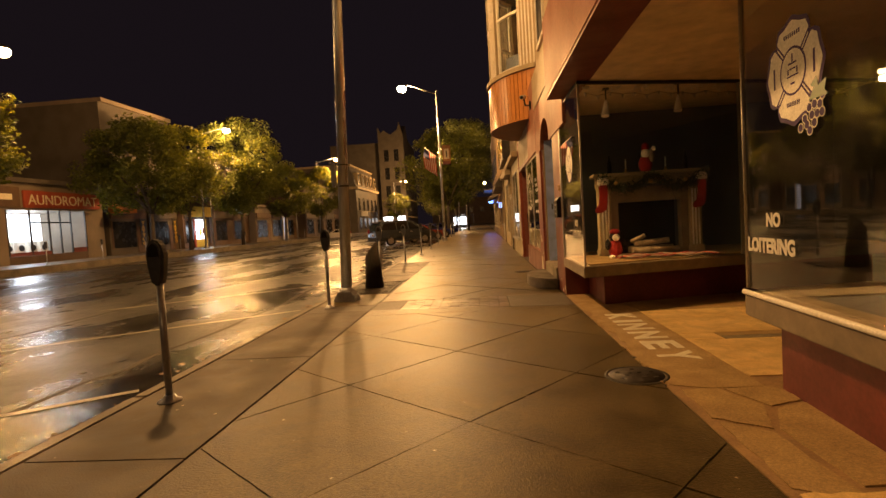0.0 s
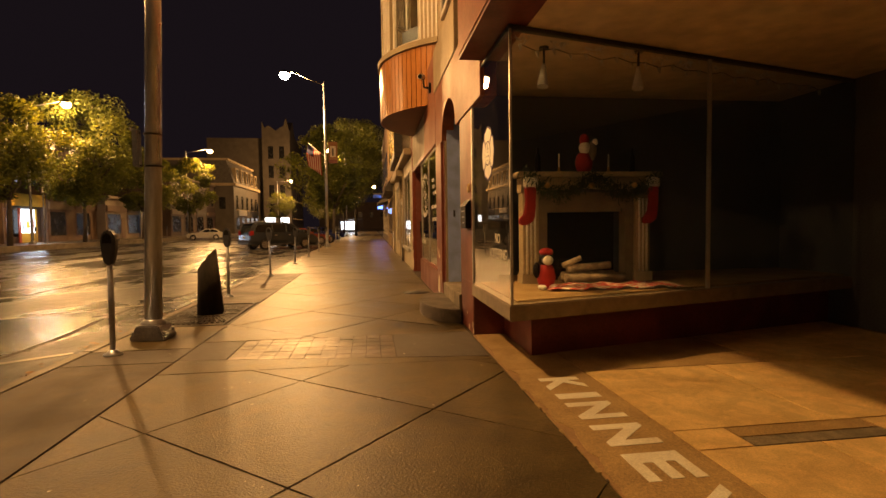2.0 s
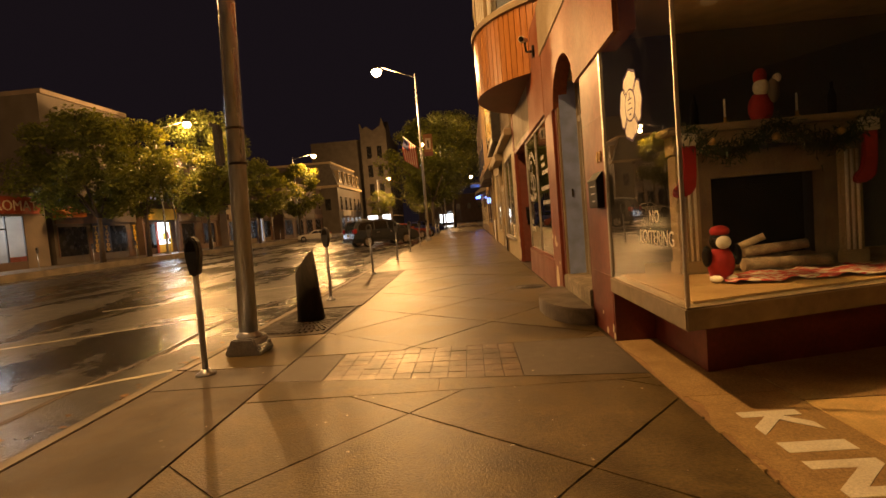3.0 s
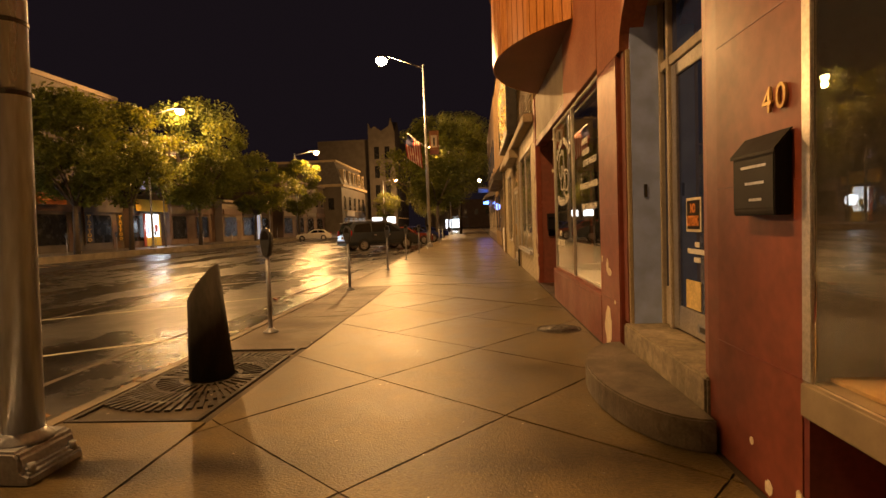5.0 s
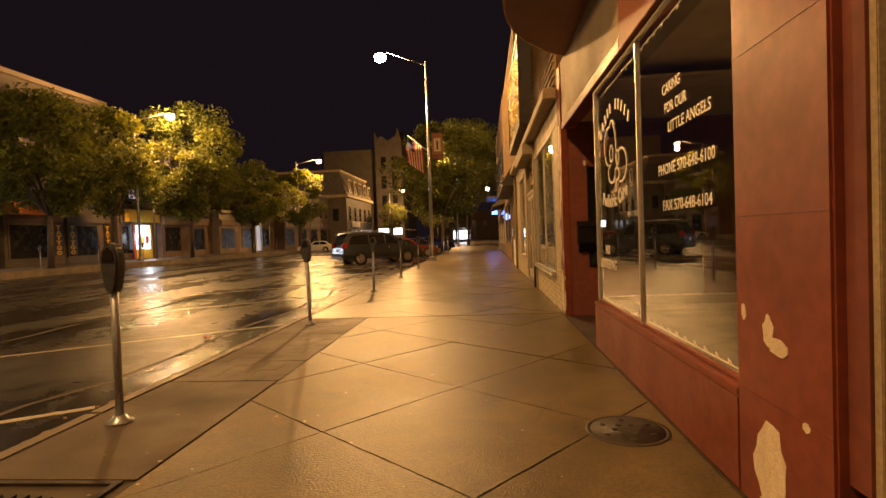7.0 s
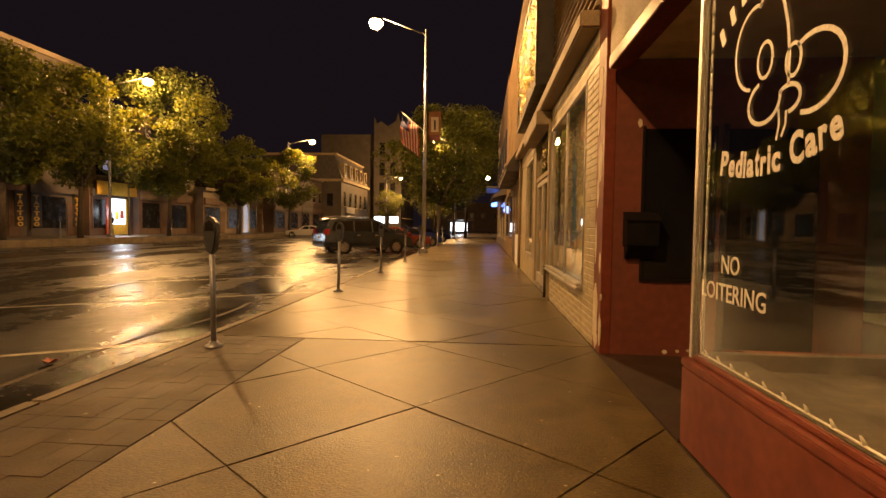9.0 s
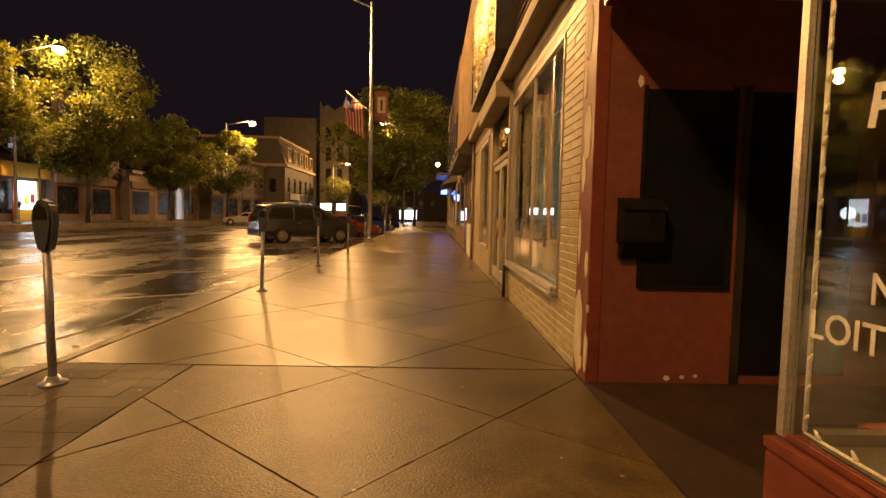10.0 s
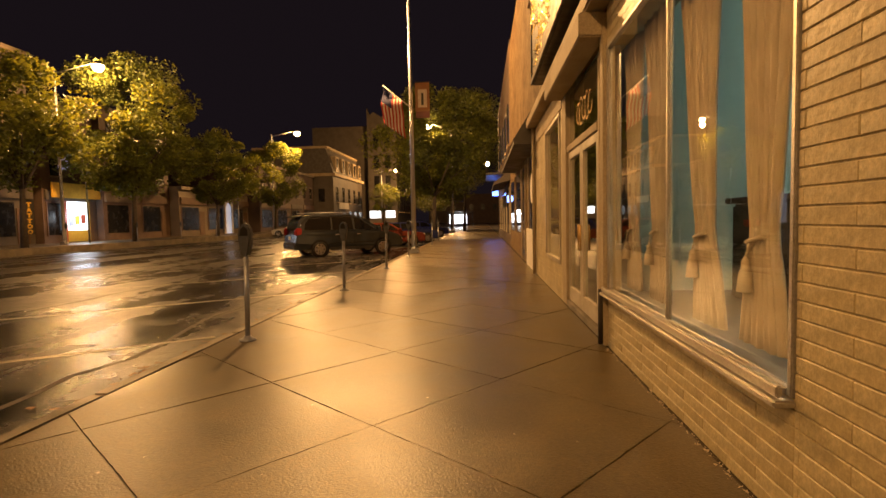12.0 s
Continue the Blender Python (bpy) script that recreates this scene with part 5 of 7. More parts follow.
for i in range(nx):
    for j in range(nyy):
        bm.faces.new((grid[i][j], grid[i + 1][j], grid[i + 1][j + 1], grid[i][j + 1])).smooth = True
ob = part("cloth", bm, "plaid", rug)
sol = ob.modifiers.new("thick", "SOLIDIFY")
sol.thickness = 0.008
for x in (2.5, 3.55):
    sp = thing("spotlight", x, 2.4, 3.2, "unlit white track spotlight under the soffit", "spotlight", "display spotlights")
    part("stem", rod((x, 2.4, 3.258), (x, 2.4, 3.06), 0.012), "dark", sp)
    part("rose", rod((x, 2.4, 3.235), (x, 2.4, 3.258), 0.05), "dark", sp)
    part("cone", rod((x, 2.4, 3.08), (x - 0.03, 2.36, 2.84), 0.02, 0.06, 14), "white", sp)
for k in range(9):
    x = 2.15 + 0.42 * k
    ty = 1.98 + 0.27 * (x - 2.0)
    tl = thing("tinsel_tuft", x, ty, 3.19, "pale tinsel tuft fixed under the display soffit", "decoration", "tinsel tufts")
    bm = bmesh.new()
    for q in range(26):
        c = Vector((x + rnd.gauss(0, 0.05), ty + rnd.gauss(0, 0.02), 3.2 + rnd.gauss(0, 0.02)))
        d = Vector((rnd.gauss(0, 1), rnd.gauss(0, 1), rnd.gauss(0, 1))).normalized() * 0.045
        e = d.cross(Vector((0.2, 0.9, 0.3))).normalized() * 0.008
        bm.faces.new([bm.verts.new(c - e), bm.verts.new(c + e), bm.verts.new(c + d)])
    part("tuft", bm, "fur", tl)
# emblem on the front display pane
d3 = thing("window_emblem", 1.965, 2.6, 1.6, "white and purple plain emblem on the display glass", "emblem")
E3 = on_front(1.970, 2.73, 2.2)
part("emblem_border", moved(prism(cross_shape(0.285), "z", 0, 0.001), E3), "purple", d3)
part("emblem_field", moved(prism(cross_shape(0.265), "z", 0.001, 0.002), E3), "decal", d3)
for q in range(4):
    part("emblem_bar", moved(moved(join(box(0.12, 0.24, 0.006, 0.017, 0.002, 0.003), box(0.12, 0.24, -0.017, -0.006, 0.002, 0.003)), pose(0, 0, 0, 0, 0, 45 + 90 * q)), E3), "purple", d3)
part("emblem_ring", moved(lathe([(0.135, 0.002), (0.135, 0.0034)], 0, 0, 0, 24), E3), "purple", d3)
part("emblem_disc", moved(lathe([(0.122, 0.0034), (0.122, 0.004)], 0, 0, 0, 24), E3), "decal", d3)
for w, hh, x, y in ((0.10, 0.010, -0.05, 0.045), (0.13, 0.009, -0.065, -0.035), (0.014, 0.05, -0.007, 0.055), (0.06, 0.009, -0.03, 0.01), (0.05, 0.012, -0.025, -0.08)):
    part("emblem_bar", moved(box(x, x + w, y, y + hh, 0.004, 0.0045), E3), "purple", d3)
part("lettering", moved(stretched(words("NO", 0.2, 0.001), 0.2, 0.10), on_front(1.970, 2.43, 1.225)), "decal", d3)
part("lettering", moved(stretched(words("LOITERING", 0.2, 0.001), 0.7, 0.11), on_front(1.970, 2.67, 1.06)), "decal", d3)

# unlit lights strung along the top of the corner display
ds = thing("light_string", 2.2, 1.95, 3.2, "unlit string of pale window lights along the display top", "light string")
prev = None
for k in range(24):
    u = 0.12 + 4.4 * k / 23
    p = Vector((1.99 + 0.966 * u - 0.012, 1.87 + 0.26 * u, 3.105 - 0.035 * (k % 2) - 0.01 * math.sin(k * 1.7)))
    if prev is not None:
        part("wire", rod(tuple(prev), tuple(p), 0.004, 0.004, 5), "dark", ds)
    part("bulb", rod(tuple(p), (p.x + 0.01, p.y, p.z - 0.06), 0.02, 0.009, 7), "bulb", ds)
    prev = p


# ---- painted brick shop: window, door, sign ----
def frame_rect(parent, name, x0, x1, y0, y1, z0, z1, w, material):
    part(name, box(x0, x1, y0, y0 + w, z0, z1, 0.006), material, parent)
    part(name, box(x0, x1, y1 - w, y1, z0, z1, 0.006), material, parent)
    part(name, box(x0, x1, y0 + w + 0.001, y1 - w - 0.001, z0, z0 + w, 0.006), material, parent)
    part(name, box(x0, x1, y0 + w + 0.001, y1 - w - 0.001, z1 - w, z1, 0.006), material, parent)


wd = thing("window_3", FX, 15.5, 0.62, "shop window with tied-back taupe curtains", "window", kind="structure")
frame_rect(wd, "window_frame", 1.935, 1.99, 13.865, 17.195, 0.605, 3.195, 0.035, "alu")
part("window_sill", box(1.85, 1.95, 13.84, 17.2, 0.565, 0.60, 0.01), "alu", wd)
part("window_sill", box(1.87, 1.90, 13.86, 17.19, 0.605, 0.66, 0.008), "alu", wd)
part("mullion", box(1.945, 1.985, 15.42, 15.445, 0.642, 3.158, 0.004), "alu", wd)
pane("pane", box(1.965, 1.973, 13.902, 15.418, 0.642, 3.158), wd)
pane("pane", box(1.965, 1.973, 15.447, 17.158, 0.642, 3.158), wd)
# room behind
part("room_floor", box(2.3, 6.5, 13.3, 24, 0.45, 0.6), "sidewall", bb)
part("room_back", box(6.5, 6.6, 13.2, 24.6, 0, 3.8), "room", bb)
part("room_side", box(2.3, 6.5, 13.22, 13.3, 0.6, 3.8), "room", bb)
part("room_side", box(2.3, 6.5, 17.25, 17.3, 0.0, 3.8), "room", bb)
part("room_ceiling", box(2.3, 6.5, 13.2, 24.6, 3.7, 3.75), "room", bb)
lamp("room_light", 5.6, 15.6, 3.2, 75, (0.86, 1.0, 0.88), 0.2)
cab = thing("dark_cabinet", 3.25, 16.25, 0.6, "dark wooden cabinet standing in the shop room", "cabinet")
part("body", box(3.02, 3.5, 15.75, 16.75, 0.602, 1.5, 0.02), "black", cab)
part("top", box(2.98, 3.55, 15.68, 16.82, 1.504, 1.56, 0.01), "black", cab)
plant = bmesh.new()
rnd = random.Random(9)
for k in range(90):
    c = Vector((2.9 + rnd.gauss(0, 0.12), 14.85 + rnd.gauss(0, 0.14), 2.75 + rnd.gauss(0, 0.22)))
    d = Vector((rnd.gauss(0, 1), rnd.gauss(0, 1), rnd.gauss(-0.4, 0.8))).normalized() * 0.1
    e = d.cross(Vector((0.4, 0.1, 0.9))).normalized() * 0.03
    plant.faces.new([plant.verts.new(c), plant.verts.new(c + d * 0.5 + e), plant.verts.new(c + d), plant.verts.new(c + d * 0.5 - e)])
pl = thing("hanging_plant", 2.9, 14.85, 2.7, "dark trailing plant hanging from the ceiling", "plant")
part("leaves", plant, "pine", pl)
part("cord", rod((2.9, 14.85, 2.8), (2.9, 14.85, 3.7), 0.006), "black", pl)


def curtain(y, w, lean, x=2.16):
    t = thing("curtain", x, y, 0.62, "taupe curtain tied back with a tasselled cord", "curtain", "shop window curtains")
    bm = bmesh.new()
    n, m = 60, 22
    grid = []
    for j in range(m + 1):
        v = j / m
        z = 0.66 + 2.5 * v
        tie = 0.245
        if v > tie:
            s = 0.29 + 0.71 * ((v - tie) / (1 - tie)) ** 0.85
        else:
            s = 0.29 + 0.42 * ((tie - v) / tie) ** 0.7
        c = y + lean * (1 - v) ** 1.5
        grid.append([bm.verts.new((x + 0.035 * math.sin(i * 1.05) * (0.5 + 0.5 * s) + 0.01 * math.sin(i * 0.37 + j * 0.3), c + (i / n - 0.5) * w * s, z)) for i in range(n + 1)])
    for j in range(m):
        for i in range(n):
            bm.faces.new((grid[j][i], grid[j][i + 1], grid[j + 1][i + 1], grid[j + 1][i])).smooth = True
    cl = part("cloth", bm, "curtain", t)
    so = cl.modifiers.new("thick", "SOLIDIFY")
    so.thickness = 0.004
    c = y + lean * 0.8 ** 1.5
    part("tie_cord", rod((x - 0.05, c - w * 0.15, 1.29), (x - 0.05, c + w * 0.15, 1.25), 0.014, 0.014, 8), "curtain", t)
    tas = part("tassel", lathe([(0.045, 0.0), (0.035, 0.1), (0.02, 0.14), (0.024, 0.17), (0.006, 0.2)], x - 0.07, c + w * 0.1, 0.97, 12), "curtain", t)
    part("tassel_cord", rod((x - 0.07, c + w * 0.1, 1.16), (x - 0.05, c + w * 0.1, 1.27), 0.006), "curtain", t)


curtain(14.5, 0.62, 0.02)
curtain(15.38, 0.62, -0.18)
curtain(16.25, 0.6, -0.06)
curtain(16.95, 0.55, 0.0)

# double door
dd = thing("door_3", FX, 18.6, 0, "cream framed glazed double door with transom", "door", kind="structure")
part("door_post", box(1.90, 2.1, 17.21, 17.36, 0, 3.55, 0.01), "cream", dd)
part("door_post", box(1.93, 2.1, 19.86, 20.24, 0, 3.55, 0.01), "cream", dd)
part("door_post", box(1.96, 2.06, 17.64, 17.74, 0.1, 3.3, 0.006), "cream", dd)
part("threshold", box(1.93, 2.2, 17.365, 19.855, 0, 0.1, 0.01), "kerb", dd)
part("transom_bar", box(1.95, 2.07, 17.745, 19.855, 2.42, 2.52, 0.006), "cream", dd)
part("side_panel", box(1.99, 2.03, 17.365, 17.636, 0.104, 3.3), "doorglass", dd)
for y0, y1 in ((17.76, 18.79), (18.81, 19.84)):
    lf = part("leaf", join(box(1.97, 2.04, y0, y0 + 0.1, 0.11, 2.41, 0.005), box(1.97, 2.04, y1 - 0.1, y1, 0.11, 2.41, 0.005)), "frame", dd)
    part("rail", box(1.97, 2.04, y0 + 0.101, y1 - 0.101, 0.11, 0.32, 0.005), "frame", lf)
    part("rail", box(1.97, 2.04, y0 + 0.101, y1 - 0.101, 2.3, 2.41, 0.005), "frame", lf)
    g = part("pane", box(2.0, 2.008, y0 + 0.1, y1 - 0.1, 0.32, 2.3), "glass", lf)
    g.visible_shadow = False
    part("pull_handle", rod((1.94, (y1 - 0.06) if y0 < 18 else y0 + 0.06, 0.95), (1.94, (y1 - 0.06) if y0 < 18 else y0 + 0.06, 1.3), 0.012), "brass", lf)
g = part("transom_pane", box(2.0, 2.008, 17.745, 19.855, 2.52, 3.3), "glass", dd)
g.visible_shadow = False
for k in range(5):
    part("transom_scroll", moved(stroke(oval(0.3 + 0.2 * k, 0.35, 0.12, 0.14 + 0.04 * (k % 2), 0.3 * k, 5 + 0.3 * k), 0.012), on_front(1.99, 19.4, 2.52)), "brass", dd)
part("entrance_back", box(3.6, 3.7, 17.3, 20.3, 0, 3.7), "sidewall", dd)
part("downpipe", rod((1.88, 17.25, 0.02), (1.88, 17.25, 0.62), 0.03), "iron", bb)
part("downpipe", rod((1.88, 24.5, 0.02), (1.88, 24.5, 3.6), 0.04), "cream", bb)
# box beam over the door, cornice
part("door_head", box(1.66, 1.952, 17.25, 20.3, 3.32, 3.58, 0.015), "cream", bb, "boxed cream door head")
part("lintel", box(1.93, 1.954, 20.302, 24.6, 3.2, 3.58, 0.01), "cream", bb)
w4 = thing("window_4", FX, 21.5, 0.6, "narrow shop window with dark glass", "window", kind="structure")
frame_rect(w4, "window_frame", 1.92, 2.02, 20.502, 22.498, 0.605, 3.18, 0.07, "frame")
pane("pane", box(1.975, 1.983, 20.57, 22.43, 0.675, 3.11), w4)
part("blind", box(2.2, 2.22, 20.4, 22.5, 0.605, 3.3), "curtain", w4)

# slatted boards above the window, and the tinsel sign
slats = part("slat_backing", box(1.94, 1.958, 13.22, 16.9, 3.83, 6.4), "mortar", bb)
for k in range(20):
    z = 3.84 + 0.125 * k
    part("slat", prism([(1.885, z), (1.938, z + 0.02), (1.938, z + 0.118), (1.925, z + 0.118)], "y", 13.23, 16.88), "cream", slats)
sg = thing("tinsel_sign", 1.75, 19.4, 4.0, "dark framed shop sign covered in gold tinsel", "sign")
part("box", box(1.62, 1.955, 16.95, 21.9, 3.98, 6.2, 0.02), "dark", sg)
part("sign_frame", box(1.59, 1.619, 16.95, 21.9, 3.98, 4.1, 0.008), "dark", sg)
part("sign_frame", box(1.59, 1.619, 16.95, 21.9, 6.08, 6.2, 0.008), "dark", sg)
part("sign_frame", box(1.59, 1.619, 16.95, 17.05, 4.101, 6.079, 0.008), "dark", sg)
part("sign_frame", box(1.59, 1.619, 21.8, 21.9, 4.101, 6.079, 0.008), "dark", sg)
tin = bmesh.new()
for k in range(2600):
    y, z = rnd.uniform(17.1, 21.75), rnd.uniform(4.15, 6.05)
    if noise.noise(Vector((y * 1.1, z * 1.6, 0))) < -0.12:
        continue
    c = Vector((1.612 - rnd.random() * 0.03, y, z))
    d = Vector((rnd.gauss(0, 0.3), rnd.gauss(0, 1), rnd.gauss(0, 1))).normalized() * 0.07
    e = d.cross(Vector((1, 0.2, 0.3))).normalized() * 0.016
    tin.faces.new([tin.verts.new(c - e), tin.verts.new(c + e), tin.verts.new(c + d + e * 0.4), tin.verts.new(c + d - e * 0.4)])
M["gold"] = mat("gold_tinsel", (0.85, 0.6, 0.12), (0.6, 0.42, 0.06), 20, 80, 0.18, 0.3, metal=1.0, island=0.3)
part("tinsel", tin, "gold", sg, "gold tinsel strips")
# flag pole bracket shadow strip, upper cornice
part("upper_trim", box(1.78, 1.955, 13.2, 24.6, 6.5, 6.62, 0.01), "siding", bb)
for k in range(4):
    y0 = 14.2 + 2.6 * k
    uwin = part("upper_window", box(1.93, 1.957, y0, y0 + 1.1, 7.0, 9.2), "doorglass", bb)
    part("upper_frame", box(1.90, 1.9565, y0 - 0.1, y0 - 0.002, 6.9, 9.3, 0.005), "cream", uwin)
    part("upper_frame", box(1.90, 1.9565, y0 + 1.102, y0 + 1.2, 6.9, 9.3, 0.005), "cream", uwin)
    part("upper_frame", box(1.90, 1.9565, y0, y0 + 1.1, 9.202, 9.3, 0.005), "cream", uwin)
part("roof_cornice", box(1.5, 2.4, 13.2, 24.6, 11.0, 11.5, 0.05), "siding", bb)

# ---- shops further along ----
nb = thing("awning_shop_building", FX, 30, 0, "brown shop front under a sloping wooden canopy", "building")
part("wall", box(2.0, 6, 24.62, 37, 0, 9.5), "siding", nb)
part("plinth", box(1.93, 1.998, 24.63, 27.4, 0, 1.1, 0.01), "white", nb)
part("post", box(1.9, 1.998, 24.63, 24.9, 1.104, 3.3, 0.01), "cream", nb)
for k, (y0, y1, z0, z1) in enumerate(((25.0, 26.6, 1.15, 3.1), (28.0, 29.2, 0.1, 3.0), (29.6, 32.5, 0.9, 3.0), (33.2, 36.4, 0.9, 3.0))):
    w = part("shop_window", box(1.96, 1.998, y0, y1, z0, z1), "doorglass", nb)
    part("frame", box(1.93, 1.996, y0 - 0.08, y0 - 0.002, z0 - 0.06, z1 + 0.06, 0.005), "cream", w)
    part("frame", box(1.93, 1.996, y1 + 0.002, y1 + 0.08, z0 - 0.06, z1 + 0.06, 0.005), "cream", w)
part("window_disc", moved(lathe([(0.4, 0), (0.4, 0.004)], 0, 0, 0, 20), on_front(1.955, 25.8, 2.2)), "decal", nb)
canopy = part("canopy", prism([(1.99, 4.25), (1.99, 3.25), (1.42, 3.25), (1.42, 3.36)], "y", 24.63, 33.0), "slate", nb, "sloping shingled canopy")
for k in range(6):
    z = 3.38 + 0.15 * k
    x = 1.42 + 0.57 * (z - 3.36) / 0.89
    part("shingle_row", prism([(x - 0.02, z - 0.02), (x + 0.09, z + 0.13), (x + 0.08, z + 0.14), (x - 0.035, z - 0.01)], "y", 24.62, 33.01), "slate", canopy)
nb2 = thing("end_shop_building", FX, 46, 0, "dark brick shop with balcony and blue sign", "building")
part("wall", box(2.02, 8, 37.02, 56, 0, 10), "far_wall", nb2)
for k in range(5):
    y0 = 38 + 3.4 * k
    w = part("shop_window", box(1.97, 2.018, y0, y0 + 2.2, 0.7, 2.9), "doorglass", nb2)
    part("frame", box(1.95, 2.016, y0 - 0.1, y0 - 0.002, 0.6, 3.0, 0.005), "frame", w)
    w2 = part("upper_window", box(1.97, 2.018, y0 + 0.4, y0 + 1.5, 5.2, 7.2), "doorglass", nb2)
    part("frame", box(1.94, 2.016, y0 + 0.3, y0 + 1.6, 5.08, 5.196, 0.005), "cream", w2)
part("awning", prism([(2.01, 3.8), (2.01, 3.3), (1.2, 3.1), (1.2, 3.2)], "y", 37.5, 45), "slate", nb2)
part("balcony", box(0.9, 2.0, 46, 52, 4.3, 4.45, 0.01), "dark", nb2)
for k in range(13):
    part("baluster", rod((0.93, 46.05 + 0.49 * k, 4.45), (0.93, 46.05 + 0.49 * k, 5.4), 0.02, 0.02, 6), "dark", nb2)
part("balcony_rail", rod((0.93, 46, 5.42), (0.93, 52, 5.42), 0.03, 0.03, 8), "dark", nb2)
bs = thing("lit_sign", 1.6, 53, 3.0, "small blue glowing shop sign on a bracket", "sign")
part("sign_panel", box(1.4, 1.9, 52.9, 53.1, 3.2, 3.6, 0.02), glow("blue_sign", (0.1, 0.22, 1.0), 6), bs)
part("bracket", rod((1.9, 53, 3.8), (2.02, 53, 3.8), 0.03), "dark", bs)
lamp("sign_light", 1.2, 52.0, 2.9, 18, (0.2, 0.35, 1.0), 0.3)
wl = thing("wall_lamp", 1.2, 46, 4.2, "small glowing lamp under the balcony", "lamp")
part("globe", lathe([(0.02, -0.14), (0.12, -0.07), (0.14, 0), (0.1, 0.1), (0.03, 0.13)], 1.0, 45.85, 5.0, 12), GLOW, wl)
part("stem", rod((1.0, 45.85, 5.1), (1.0, 46.05, 5.3), 0.015), "dark", wl)

# ---- bricks: each course laid in one loop over the wall ----
BL, BHH = 0.62, 0.08


def bricks(y0, y1, z0, z1, as_parts, holder):
    row = 0
    z = z0
    pieces = {}
    joined = bmesh.new()
    while z < z1 - 0.03:
        h = min(BHH, z1 - z) - 0.006
        y = y0 - (BL / 2 if row % 2 else 0)
        while y < y1 - 0.005:
            a, b = max(y, y0) + 0.001, min(y + BL, y1) - 0.001
            if b - a > 0.02:
                dx = random.uniform(0, 0.003)
                if as_parts:
                    key = (round(b - a, 3), round(h, 3))
                    if key not in pieces:
                        bm = box(-0.007, 0.012, -(b - a) / 2, (b - a) / 2, -h / 2, h / 2)
                        bmesh.ops.bevel(bm, geom=[e for e in bm.edges if all(v.co.x < 0 for v in e.verts)], offset=0.004, segments=1, affect="EDGES")
                        pieces[key] = mesh_of("brick", bm, "brick")
                    ob = new("brick", pieces[key])
                    under(ob, holder)
                    ob.location = (1.9555 - dx, (a + b) / 2, z + h / 2)
                    ob.rotation_euler = (random.uniform(-0.006, 0.006), 0, random.uniform(-0.008, 0.008))
                else:
                    x0, x1 = 1.945 - dx, 1.96
                    v = [joined.verts.new(p) for p in ((x0, a, z), (x0, b, z), (x0, b, z + h), (x0, a, z + h), (x1, a, z), (x1, b, z), (x1, b, z + h), (x1, a, z + h))]
                    for f in ((0, 3, 2, 1), (0, 1, 5, 4), (1, 2, 6, 5), (2, 3, 7, 6), (3, 0, 4, 7)):
                        joined.faces.new([v[q] for q in f])
            y += BL
        z += BHH
        row += 1
    if as_parts:
        joined.free()
        return
    ob = part("brickwork", joined, "brick", holder)
    tagged(ob, kind="stuff")


bricks(13.20, 13.86, 0.0, 3.2, True, bb)
bricks(13.86, 17.2, 0.0, 0.56, True, bb)
bricks(13.20, 17.2, 3.2, 3.6, False, bb)
bricks(20.25, 24.6, 0.0, 0.6, False, bb)
bricks(20.25, 20.5, 0.6, 3.2, False, bb)
bricks(22.5, 24.6, 0.6, 3.2, False, bb)


# upper storeys in the same long bricks, unpainted and weathered
upper = bmesh.new()
rows_up = 58
for k in range(rows_up):
    z = 6.64 + 0.075 * k
    y = 13.2 - (0.15 if k % 2 else 0.0)
    while y < 24.58:
        a, b = max(y, 13.2) + 0.004, min(y + 0.6, 24.6) - 0.004
        x0 = 1.945 - random.uniform(0, 0.008)
        v = [upper.verts.new(p) for p in ((x0, a, z), (x0, b, z), (x0, b, z + 0.064), (x0, a, z + 0.064), (1.96, a, z), (1.96, b, z), (1.96, b, z + 0.064), (1.96, a, z + 0.064))]
        for f in ((0, 3, 2, 1), (0, 1, 5, 4), (1, 2, 6, 5), (2, 3, 7, 6), (3, 0, 4, 7)):
            upper.faces.new([v[q] for q in f])
        y += 0.6
tagged(part("upper_brickwork", upper, mat("weathered_tan_brick", (0.27, 0.185, 0.10), (0.19, 0.13, 0.07), 1.5, 50, 0.7, 0.85, bump=0.4, island=0.15, spec=0.12), bb), kind="stuff")
# crumbled render and grit at the foot of the painted wall
grit = bmesh.new()
for k in range(300):
    y, sz = random.uniform(13.25, 17.2), 0.003 + 0.011 * random.random() ** 2
    c = Vector((1.935 - abs(random.gauss(0, 0.022)), y, sz * 0.4))
    pts = [c + Vector((random.uniform(-1, 1), random.uniform(-1.6, 1.6), random.uniform(-0.4, 1))) * sz for q in range(4)]
    v = [grit.verts.new(p) for p in pts]
    for f in ((0, 1, 2), (0, 2, 3), (0, 3, 1), (1, 3, 2)):
        grit.faces.new([v[q] for q in f])
ob = new("wall_grit", mesh_of("wall_grit", grit, "peel"))
tagged(ob, "pale crumbs of fallen paint along the wall foot", "grit", kind="stuff")


# ---- vehicles ----
M["tyre"] = mat("tyre_rubber", (0.02, 0.02, 0.02), (0.03, 0.03, 0.03), 10, 80, 0.6, 0.8)
M["carglass"] = mat("tinted_car_glass", (0.006, 0.006, 0.007), (0.008, 0.008, 0.008), 2, 20, 0.06, 0.09, spec=0.3)
M["farglass"] = mat("dark_far_glass", (0.010, 0.010, 0.012), (0.014, 0.014, 0.015), 2, 20, 0.2, 0.3, spec=0.25)
M["taillight"] = mat("red_lamp_lens", (0.35, 0.015, 0.012), (0.28, 0.01, 0.01), 8, 60, 0.12, 0.2)
